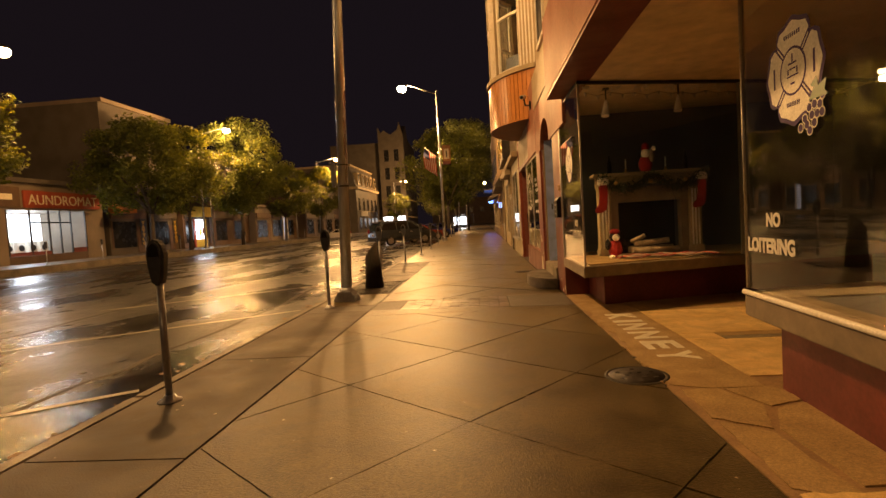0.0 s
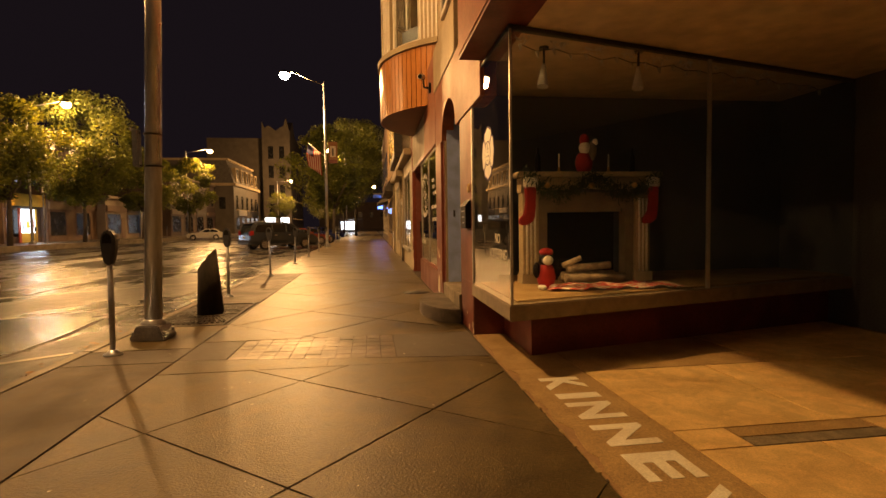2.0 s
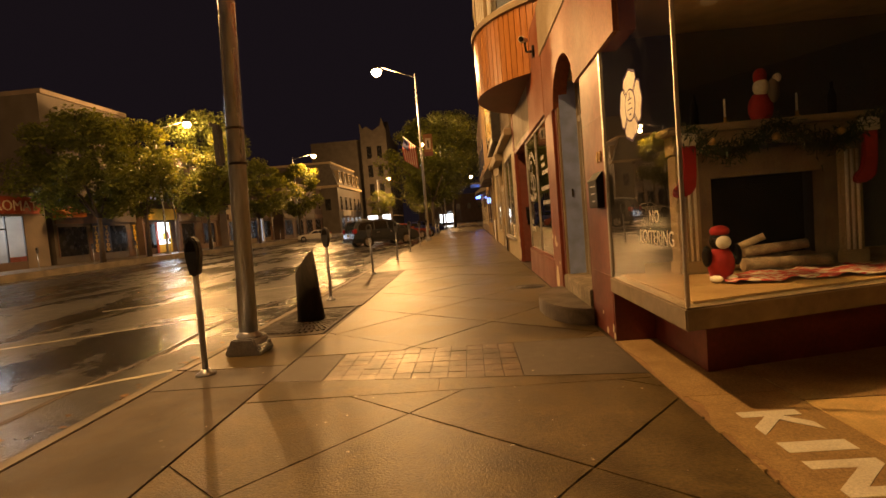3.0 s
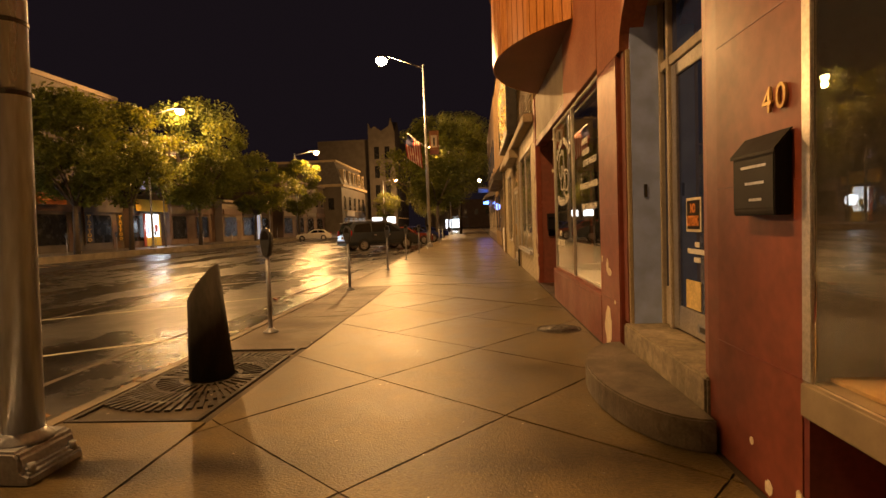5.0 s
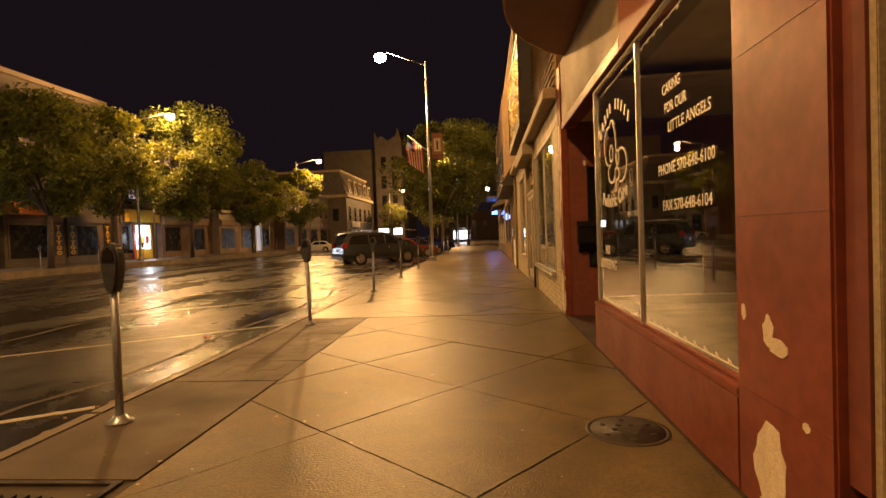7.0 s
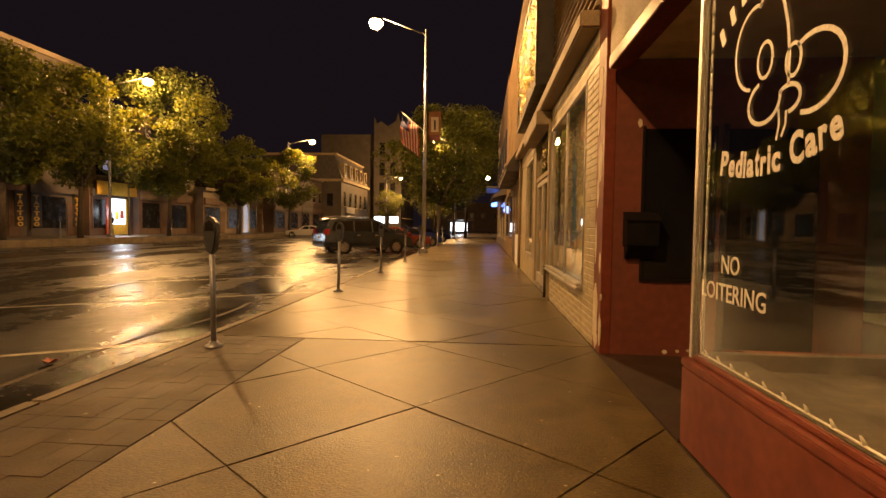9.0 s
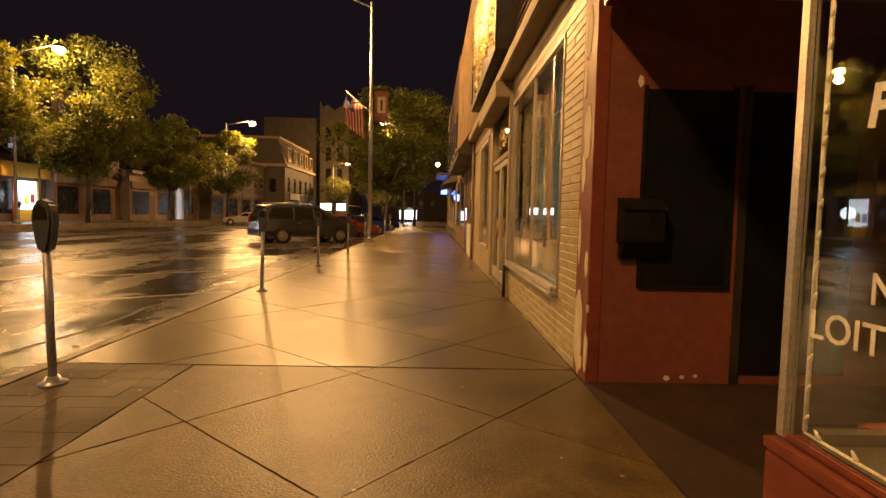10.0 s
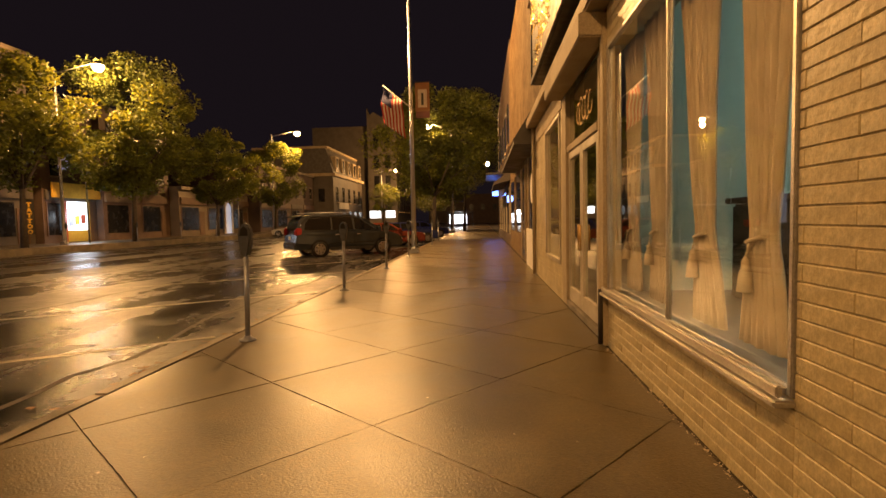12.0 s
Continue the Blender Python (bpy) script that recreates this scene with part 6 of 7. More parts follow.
M["headlamp"] = mat("clear_lamp_lens", (0.6, 0.6, 0.58), (0.5, 0.5, 0.48), 8, 60, 0.08, 0.15)


def car(name, label, category, paint, side, cabin, windows, length, width, wheels, r, place, heading, lamps=None):
    """side and cabin: outlines (along, up); windows: list of outlines on the flank. Nose towards +along."""
    t = thing(name, 0, 0, 0, label, category)
    hw = width / 2
    body = prism(side, "y", -hw, hw, 0.05)
    for v in body.verts:
        if v.co.z < 0.45:
            v.co.y *= 0.96
    part("body", body, paint, t)
    cab = prism(cabin, "y", -hw + 0.04, hw - 0.04, 0.06)
    zlo, zhi = min(p[1] for p in cabin), max(p[1] for p in cabin)
    for v in cab.verts:
        v.co.y *= 1 - 0.16 * max(0, (v.co.z - zlo) / (zhi - zlo))
    roof = part("cabin", cab, paint, t)
    for pts in windows:
        for s in (-1, 1):
            lo = [(p[0], s * ((hw - 0.04) * (1 - 0.16 * max(0, (p[1] - zlo) / (zhi - zlo))) + 0.004), p[1]) for p in pts]
            bm = bmesh.new()
            vs = [bm.verts.new(p) for p in lo]
            vi = [bm.verts.new((p[0], p[1] - s * 0.02, p[2])) for p in lo]
            bm.faces.new(vs)
            for q in range(len(vs)):
                bm.faces.new((vs[q], vs[(q + 1) % len(vs)], vi[(q + 1) % len(vs)], vi[q]))
            bmesh.ops.recalc_face_normals(bm, faces=bm.faces)
            part("side_window", bm, "carglass", roof)
    back, front = min(cabin, key=lambda p: p[0] + p[1] * 0.01), max(cabin, key=lambda p: p[0])
    tops = [p for p in cabin if p[1] > zhi - 0.12]
    b_top, f_top = min(tops, key=lambda p: p[0]), max(tops, key=lambda p: p[0])
    for lo, hi, nm in ((back, b_top, "rear_window"), (front, f_top, "windscreen")):
        s = -1 if nm == "rear_window" else 1
        a = (lo[0] + (hi[0] - lo[0]) * 0.12, lo[1] + (hi[1] - lo[1]) * 0.12)
        b = (lo[0] + (hi[0] - lo[0]) * 0.86, lo[1] + (hi[1] - lo[1]) * 0.86)
        w0, w1 = hw - 0.2, hw - 0.28
        bm = bmesh.new()
        o = 0.03 * s
        vs = [bm.verts.new(p) for p in ((a[0] + o, -w0, a[1] + 0.02), (a[0] + o, w0, a[1] + 0.02), (b[0] + o, w1, b[1] + 0.02), (b[0] + o, -w1, b[1] + 0.02))]
        vi = [bm.verts.new((v.co.x - 2 * o, v.co.y, v.co.z - 0.02)) for v in vs]
        bm.faces.new(vs)
        for q in range(4):
            bm.faces.new((vs[q], vs[(q + 1) % 4], vi[(q + 1) % 4], vi[q]))
        bmesh.ops.recalc_face_normals(bm, faces=bm.faces)
        part(nm, bm, "carglass", roof)
    for wx in wheels:
        for s in (-1, 1):
            y = s * (hw - 0.1)
            wh = part("wheel", moved(lathe([(r - 0.1, -0.1), (r - 0.02, -0.11), (r, -0.07), (r, 0.07), (r - 0.02, 0.11), (r - 0.1, 0.1)], 0, 0, 0, 24), Matrix.Translation((wx, y, r)) @ pose(0, 0, 0, 90, 0, 0)), "tyre", t)
            part("rim", moved(lathe([(r - 0.1, -0.115), (r - 0.12, 0.0), (r - 0.1, 0.115)], 0, 0, 0, 24), Matrix.Translation((wx, y, r)) @ pose(0, 0, 0, 90, 0, 0)), "chrome", wh)
            for k in range(7):
                a = 2 * math.pi * k / 7
                c = Vector((wx + (r - 0.17) * math.cos(a), y + s * 0.116, r + (r - 0.17) * math.sin(a)))
                part("slot", rod(c, c + Vector((0, s * 0.004, 0)), 0.03, 0.03, 8), "black", wh)
            part("arch", moved(lathe([(r + 0.06, -0.006), (r + 0.06, 0.006)], 0, 0, 0, 24), Matrix.Translation((wx, s * (hw + 0.001), r + 0.02)) @ pose(0, 0, 0, 90, 0, 0)), "black", t)
    x0 = min(p[0] for p in side)
    x1 = max(p[0] for p in side)
    zt = lamps or 0.9
    for s in (-1, 1):
        part("tail_lamp", box(x0 - 0.012, x0 + 0.12, s * (hw - 0.12) - 0.1, s * (hw - 0.12) + 0.1, zt - 0.14, zt + 0.12, 0.02), "taillight", t)
        part("head_lamp", box(x1 - 0.16, x1 + 0.012, s * (hw - 0.25) - 0.16, s * (hw - 0.25) + 0.16, 0.6, 0.75, 0.02), "headlamp", t)
        mir = part("mirror", box(front[0] - 0.35, front[0] - 0.2, s * (hw + 0.1) - 0.08, s * (hw + 0.1) + 0.08, front[1] + 0.03, front[1] + 0.2, 0.03), paint, t)
    part("rear_bumper", box(x0 - 0.06, x0 + 0.1, -hw + 0.06, hw - 0.06, 0.36, 0.56, 0.03), paint, t)
    part("number_plate", box(x0 - 0.02, x0 - 0.004, -0.16, 0.16, 0.78, 0.94), "white", t)
    part("side_trim", box(wheels[0] + r + 0.1, wheels[1] - r - 0.1, -hw - 0.012, -hw + 0.01, 0.58, 0.62), "black", t)
    t.matrix_basis = pose(*place, 0, 0, heading)
    return t


M["vanpaint"] = mat("dark_slate_car_paint", (0.085, 0.10, 0.122), (0.072, 0.086, 0.105), 1, 40, 0.12, 0.18, metal=0.6)
M["redpaint"] = mat("red_car_paint", (0.12, 0.024, 0.015), (0.10, 0.02, 0.012), 1, 40, 0.22, 0.3)
M["bluepaint"] = mat("blue_car_paint", (0.03, 0.04, 0.16), (0.025, 0.035, 0.12), 1, 40, 0.2, 0.3, metal=0.3)
M["whitepaint"] = mat("white_car_paint", (0.7, 0.67, 0.6), (0.62, 0.6, 0.54), 1, 40, 0.25, 0.35)
vside = [(-1.02, 0.34), (-1.05, 0.62), (-1.0, 1.06), (-0.9, 1.12), (2.95, 1.1), (3.55, 1.02), (3.95, 0.86), (4.1, 0.66), (4.1, 0.34)]
vcab = [(-0.98, 1.1), (-0.86, 1.6), (-0.66, 1.8), (-0.3, 1.88), (1.5, 1.88), (2.05, 1.78), (2.5, 1.5), (3.1, 1.1)]
vwin = [[(-0.66, 1.2), (-0.6, 1.48), (-0.42, 1.68), (0.55, 1.74), (0.55, 1.18)], [(0.62, 1.18), (0.62, 1.74), (1.55, 1.74), (1.6, 1.18)], [(1.68, 1.18), (1.65, 1.73), (1.95, 1.66), (2.68, 1.18)]]
vh = 36
van = car("parked_minivan", "dark slate minivan parked nose to the kerb", "van", "vanpaint", vside, vcab, vwin, 5.1, 1.96, (0.0, 3.03), 0.35, (-7.1, 34.5, -0.13), vh, 1.12)


def fitting(name, bm, material, label=""):
    """A piece of the minivan, given in its own axes."""
    ob = part(name, bm, material, van, label)
    ob.matrix_parent_inverse = Matrix()
    return ob


for sgn_y in (-1, 1):
    edge_y = [(p[0], sgn_y * (0.95 * (1 - 0.16 * (p[1] - 1.1) / 0.78) + 0.0), p[1]) for p in ((-0.86, 1.16), (-0.78, 1.48), (-0.58, 1.7), (-0.25, 1.8), (0.6, 1.83), (1.5, 1.82), (2.0, 1.73), (2.45, 1.48), (2.9, 1.17))]
    # Added rod: its round shape gives the roof edge a bright highlight line.
    rim_bm = bmesh.new()
    for p, q in zip(edge_y, edge_y[1:]):
        rod(p, q, 0.024, 0.024, 8, rim_bm)
    fitting("roof_moulding", rim_bm, "vanpaint")
    rail = fitting("roof_rail", rod((-0.5, sgn_y * 0.66, 1.95), (1.5, sgn_y * 0.66, 1.95), 0.022, 0.022, 8), "galv")
    for fx in (-0.45, 0.5, 1.45):
        foot_ob = part("rail_foot", rod((fx, sgn_y * 0.66, 1.86), (fx, sgn_y * 0.66, 1.95), 0.028, 0.018, 8), "dark", rail)
    for x0 in (0.585, 1.62):
        fitting("door_seam", box(x0, x0 + 0.012, sgn_y * 0.981 - 0.004, sgn_y * 0.981 + 0.004, 0.42, 1.12), "black")
    for x0 in (0.72, 1.72):
        fitting("door_handle", box(x0, x0 + 0.18, sgn_y * 0.99 - 0.018, sgn_y * 0.99 + 0.018, 0.96, 1.0, 0.008), "chrome")
    fitting("sill_cladding", box(0.45, 2.55, sgn_y * 0.965 - 0.02, sgn_y * 0.965 + 0.02, 0.3, 0.42, 0.012), "dark")
    fitting("tail_lamp", box(-1.03, -0.78, sgn_y * 0.93 - 0.06, sgn_y * 0.93 + 0.055, 0.98, 1.3, 0.03), "taillight", "large red corner tail lamp")
for x0 in (0.05, 1.05):
    fitting("crossbar", rod((x0, -0.66, 1.96), (x0, 0.66, 1.96), 0.016, 0.016, 8), "galv")
fitting("spoiler", prism([(-0.98, 1.80), (-0.6, 1.87), (-0.6, 1.83), (-0.94, 1.76)], "y", -0.72, 0.72, 0.008), "vanpaint")
fitting("rear_wiper", rod((-0.99, 0.0, 1.2), (-0.97, 0.38, 1.3), 0.01, 0.008, 6), "black")
fitting("bumper_step", box(-1.12, -1.0, -0.86, 0.86, 0.5, 0.66, 0.03), "dark")
cside = [(-1.0, 0.26), (-1.02, 0.8), (-0.9, 0.92), (2.2, 0.92), (3.35, 0.8), (3.5, 0.6), (3.5, 0.26)]
ccab = [(-0.75, 0.9), (-0.1, 1.36), (0.2, 1.42), (1.1, 1.42), (1.4, 1.36), (2.1, 0.9)]
cwin = [[(-0.3, 0.98), (0.05, 1.3), (0.68, 1.34), (0.68, 0.98)], [(0.75, 0.98), (0.75, 1.34), (1.25, 1.32), (1.75, 0.98)]]
car("parked_car", "dark red hatchback parked beyond the minivan", "car", "redpaint", cside, ccab, cwin, 4.5, 1.76, (0, 2.65), 0.31, (-6.3, 41.6, -0.13), 30)
car("parked_car", "dark blue sedan parked nose to the kerb", "car", "bluepaint", cside, ccab, cwin, 4.5, 1.76, (0, 2.65), 0.31, (-5.9, 46.2, -0.13), 30)
car("parked_car", "dark blue sedan parked nose to the kerb", "car", "bluepaint", cside, ccab, cwin, 4.5, 1.76, (0, 2.65), 0.31, (-5.9, 57.0, -0.13), 30)
car("white_sedan", "white four-door sedan parked across the road", "car", "whitepaint", cside, ccab, cwin, 4.8, 1.8, (0, 2.75), 0.31, (-19.9, 69.6, -0.13), 195)

# ---- flag, banner, strapped box ----
fl = thing("flag", -2.6, 33.5, 7.2, "striped flag hanging from a white staff on the lamp pole", "flag")
part("staff", rod((-2.33, 33.5, 6.15), (-3.5, 33.45, 7.12), 0.025, 0.02), "white", fl)
M["flagred"] = mat("red_flag_cloth", (0.5, 0.06, 0.05), (0.42, 0.05, 0.04), 9, 100, 0.8)
M["flagwhite"] = mat("white_flag_cloth", (0.72, 0.66, 0.58), (0.62, 0.56, 0.48), 9, 100, 0.8)
M["flagblue"] = mat("blue_flag_cloth", (0.03, 0.04, 0.14), (0.03, 0.035, 0.11), 9, 100, 0.8)
for k in range(13):
    bm = bmesh.new()
    n = 12
    rows = []
    for e in (0, 1):
        u = (k + e) / 13
        base = Vector((-3.46 + 0.78 * u, 33.45, 7.07 - 0.65 * u))
        rows.append([bm.verts.new(base + Vector((-0.12 * math.sin(q / n * 3) * (1 - u) + 0.1 * u * q / n, 0.10 * math.sin(q * 0.8 + u * 4), -1.55 * q / n))) for q in range(n + 1)])
    for q in range(n):
        f = bm.faces.new((rows[0][q], rows[0][q + 1], rows[1][q + 1], rows[1][q]))
        f.smooth = True
        f.material_index = 1 if (q < 5 and k < 6) else 0
    ob = part("stripe", bm, ["flagred" if k % 2 == 0 else "flagwhite", "flagblue"], fl)
    so = ob.modifiers.new("thick", "SOLIDIFY")
    so.thickness = 0.008
M["banner"] = mat("tan_banner_cloth", (0.34, 0.17, 0.08), (0.3, 0.14, 0.07), 3, 80, 0.7)


def pole_banner(x, y, z, s, label):
    t = thing("pole_banner", x, y, z, label, "banner", "banners on lamp poles")
    for zz in (z, z + 1.5):
        part("rod", rod((x, y, zz), (x + s * 0.95, y, zz), 0.015), "dark", t)
    ban = part("cloth", box(min(x + s * 0.14, x + s * 0.9), max(x + s * 0.14, x + s * 0.9), y - 0.006, y + 0.006, z + 0.02, z + 1.48), "banner", t)
    part("border", box(min(x + s * 0.14, x + s * 0.9), max(x + s * 0.14, x + s * 0.9), y - 0.009, y - 0.007, z + 0.02, z + 0.28), "maroon", ban)
    part("picture", box(min(x + s * 0.28, x + s * 0.76), max(x + s * 0.28, x + s * 0.76), y - 0.009, y - 0.007, z + 0.45, z + 1.2), "flagwhite", ban)
    part("motif", box(min(x + s * 0.46, x + s * 0.58), max(x + s * 0.46, x + s * 0.58), y - 0.012, y - 0.0092, z + 0.55, z + 1.05), "dark", ban)


pole_banner(-2.25, 33.5, 5.7, 0.8, "tan and maroon cloth banner on the lamp pole")
pole_banner(-1.97, 4.22, 6.15, 0.8, "red and tan cloth banner on the lamp pole")
bx = thing("pole_box", -2.2, 4.15, 2.2, "galvanised cover box strapped to the lamp pole", "box")
part("cover", box(-2.245, -2.175, 4.05, 4.17, 2.2, 2.66, 0.012), "galv", bx)
part("cover_edge", box(-2.262, -2.247, 4.03, 4.19, 2.64, 2.68, 0.004), "galv", bx)
for z in (2.205, 2.61):
    ring_bm = bmesh.new()
    for k in range(24):
        a0, a1 = 2 * math.pi * k / 24, 2 * math.pi * (k + 1) / 24
        v = [ring_bm.verts.new((-2.058 + r * math.cos(a), 4.22 + r * math.sin(a), h)) for r, a, h in ((0.107, a0, z), (0.107, a1, z), (0.107, a1, z + 0.025), (0.107, a0, z + 0.025), (0.096, a0, z), (0.096, a1, z), (0.096, a1, z + 0.025), (0.096, a0, z + 0.025))]
        for f in ((0, 1, 2, 3), (4, 5, 1, 0), (3, 2, 6, 7)):
            ring_bm.faces.new([v[q] for q in f])
    part("strap", ring_bm, "dark", bx)
    part("strap_lug", box(-2.19, -2.16, 4.10, 4.125, z, z + 0.025, 0.003), "dark", bx)


# ---- across the road ----
def FXL(y):
    return -31.0 + max(0.0, 0.1 * (y - 40))


M["far_brown"] = mat("brown_shop_front", (0.13, 0.075, 0.04), (0.09, 0.05, 0.03), 1.5, 20, 0.6)
M["lit_white"] = glow("white_lit_interior", (0.85, 0.92, 1.0), 2.4)
M["lit_warm"] = glow("warm_lit_interior", (1.0, 0.75, 0.4), 1.6)
M["signred"] = mat("red_sign_board", (0.36, 0.07, 0.035), (0.3, 0.055, 0.03), 3, 40, 0.4)
M["signcream"] = mat("cream_sign_letters", (0.8, 0.72, 0.55), (0.7, 0.62, 0.46), 3, 40, 0.4)
M["yellow"] = mat("yellow_sign_paint", (0.62, 0.40, 0.05), (0.52, 0.33, 0.04), 3, 40, 0.5)
M["dullorange"] = mat("orange_awning", (0.52, 0.18, 0.03), (0.42, 0.14, 0.03), 3, 40, 0.6)


def far_front(x, y, z):
    """Reads along +y on a wall that faces +x."""
    return Matrix(((0, 0, 1, x), (1, 0, 0, y), (0, 1, 0, z), (0, 0, 0, 1)))


def far_house(y0, y1, h, material, label, floors, step=2.6, shops=(), name="shop_house"):
    x = FXL(y0)
    t = thing(name, x, y0, 0, label, "building", "shop houses across the road")
    part("wall", box(x - 12, x, y0, y1, 0, h), material, t)
    part("roof_edge", box(x - 12, x + 0.3, y0, y1, h + 0.004, h + 0.35, 0.03), "far_tan", t)
    for f in range(floors):
        z = 4.9 + 3.1 * f
        n = max(1, int((y1 - y0 - 1.0) / step))
        for k in range(n):
            yy = y0 + 0.8 + (y1 - y0 - 1.6 - 1.0) * (k / max(1, n - 1))
            w = part("window", box(x + 0.001, x + 0.03, yy, yy + 1.0, z, z + 1.7), "farglass", t)
            part("sill", box(x + 0.001, x + 0.12, yy - 0.1, yy + 1.1, z - 0.12, z - 0.003), "far_tan", w)
            part("lintel", box(x + 0.001, x + 0.08, yy - 0.1, yy + 1.1, z + 1.703, z + 1.9), "far_tan", w)
            part("sash", box(x + 0.031, x + 0.05, yy, yy + 1.0, z + 0.82, z + 0.88), "cream", w)
    n = max(1, int((y1 - y0) / 4.2))
    for k in range(n):
        a = y0 + (y1 - y0) * k / n + 0.35
        b = y0 + (y1 - y0) * (k + 1) / n - 0.35
        g = part("shop_window", box(x + 0.001, x + 0.03, a, b - 1.2, 0.6, 2.9), "farglass", t)
        part("frame", box(x + 0.001, x + 0.07, a - 0.1, a - 0.003, 0.5, 3.0), "far_brown", g)
        part("shop_door", box(x + 0.001, x + 0.05, b - 1.05, b - 0.1, 0.05, 2.5), "far_brown", t)
        part("fascia", box(x + 0.001, x + 0.18, a - 0.2, b + 0.2, 3.15, 3.85, 0.02), ("far_brown", "far_dark", "far_brown", "far_tan")[(k + int(y0)) % 4], t)
    return t


# laundry with lit glass
lx = FXL(30)
lb = thing("laundry_building", lx, 30, 0, "low laundry with brightly lit windows and red sign", "building")
part("wall", box(lx - 14, lx - 4, 10, 35.4, 0, 5.6), "far_tan", lb)
part("wall", box(lx - 4, lx, 10, 26.5, 0, 5.6), "far_tan", lb)
part("wall", box(lx - 4, lx, 33.45, 35.4, 0, 3.75), "far_tan", lb)
part("wall", box(lx - 4, lx, 26.5, 33.45, 0, 0.55), "far_wall", lb)
part("wall", box(lx - 4, lx, 26.5, 35.4, 3.75, 5.6), "far_tan", lb)
part("parapet", box(lx - 14, lx + 0.3, 10, 35.4, 5.604, 5.95, 0.03), "far_dark", lb)
# The wall itself glows, in place of light falling on the laundry interior.
part("interior_wall", box(lx - 3.9, lx - 3.8, 26.6, 33.4, 0.56, 3.7), "lit_white", lb, "laundry back wall glowing white")
lamp("laundry_light", lx - 2.0, 30, 3.3, 330, (0.85, 0.93, 1.0), 0.6)
for k, y in enumerate((26.5, 28.3, 29.9, 30.9, 31.9, 33.35)):
    part("mullion", box(lx - 0.06, lx + 0.02, y, y + 0.1, 0.56, 3.74), "dark", lb)
part("transom_rail", box(lx - 0.05, lx + 0.01, 28.4, 31.9, 2.8, 2.9), "dark", lb)
part("base_panel", box(lx - 0.05, lx + 0.01, 26.6, 29.9, 0.56, 0.8), "maroon", lb)
part("base_panel", box(lx - 0.05, lx + 0.01, 32.0, 33.34, 0.56, 0.9), "maroon", lb)
for k in range(6):
    wm = thing("washing_machine", lx - 2.9, 27.2 + 1.0 * k, 0.55, "white front-loading washing machine in the laundry", "washing machine", "washing machines")
    part("body", box(lx - 3.3, lx - 2.6, 26.85 + 1.0 * k, 27.6 + 1.0 * k, 0.552, 1.6, 0.03), "white", wm)
    part("porthole", moved(lathe([(0.24, 0), (0.22, 0.03)], 0, 0, 0, 16), far_front(lx - 2.599, 27.22 + 1.0 * k, 1.1)), "dark", wm)
sgn = thing("laundry_sign", lx, 31.3, 3.9, "red sign board with large cream letters", "sign")
part("board", box(lx + 0.003, lx + 0.15, 27.9, 34.95, 3.9, 5.1, 0.02), "signred", sgn)
part("letters", moved(stretched(words("AUNDROMAT", 1.0, 0.02), 6.4, 0.72), far_front(lx + 0.17, 28.2, 4.12)), "signcream", sgn)
sg2 = thing("shop_sign", lx, 26, 3.9, "dark brown shop sign board", "sign")
part("board", box(lx + 0.003, lx + 0.15, 22.5, 27.6, 3.9, 5.3, 0.02), "far_brown", sg2)
part("lettering_bar", box(lx + 0.152, lx + 0.16, 23.0, 27.0, 4.4, 4.8), "signcream", sg2)
far_house(36.0, 45.8, 13.0, "far_dark", "tall rendered shop house with blank side wall", 2)
far_house(45.9, 51.0, 10.0, "far_wall", "brick shop house with yellow shop front", 1)
far_house(51.1, 60.0, 10.5, "far_wall", "dark brick shop house across the road", 2)
far_house(60.1, 75.0, 4.6, "far_tan", "low pale shop row across the road", 0)
far_house(75.1, 96.0, 8.5, "far_wall", "dark brick shop house across the road", 1)
# tattoo shop signs
ts = thing("tattoo_sign", FXL(40), 40.6, 1.3, "vertical yellow tattoo lettering on dark boards", "sign")
for yy, w in ((40.0, "TATTOO"), (41.3, "TATTOO"), (45.0, "TATTOO")):
    bd = part("board", box(FXL(40) + 0.052, FXL(40) + 0.09, yy - 0.1, yy + 0.75, 0.7, 3.3), "dark", ts)
    for k, ch in enumerate(w):
        part("letter", moved(stretched(words(ch, 0.4, 0.005, bold=0.02), 0.46, 0.31), far_front(FXL(40) + 0.1, yy + 0.07, 2.62 - 0.38 * k)), "yellow", bd)
aw = thing("orange_awning", FXL(37), 37, 3.6, "orange shop awning across the road", "awning")
part("cover", prism([(FXL(37), 4.5), (FXL(37) + 1.1, 3.9), (FXL(37) + 1.1, 3.6), (FXL(37), 3.6)], "y", 36.1, 38.2), "dullorange", aw)
# lit corner shop
xs = FXL(48)
ls = thing("lit_shop_front", xs, 48.5, 0, "small bright shop front with yellow fascia", "shop front")
part("fascia", box(xs + 0.19, xs + 0.3, 46.2, 50.9, 3.3, 4.4, 0.02), "yellow", ls)
part("lit_window", box(xs + 0.072, xs + 0.1, 47.6, 49.6, 0.9, 3.05), "lit_white", ls, "bright white shop window")
part("frame", box(xs + 0.072, xs + 0.16, 47.3, 47.6, 0.05, 3.1), "signred", ls)
part("frame", box(xs + 0.072, xs + 0.16, 49.6, 49.8, 0.05, 3.1), "yellow", ls)
part("panel", box(xs + 0.072, xs + 0.14, 47.6, 49.6, 0.05, 0.88), "yellow", ls)
for k in range(3):
    part("goods", box(xs + 0.101, xs + 0.13, 47.75 + 0.6 * k, 48.2 + 0.6 * k, 1.2 + 0.1 * k, 1.9 + 0.1 * k), ("bluegrey", "yellow", "signred")[k], ls)
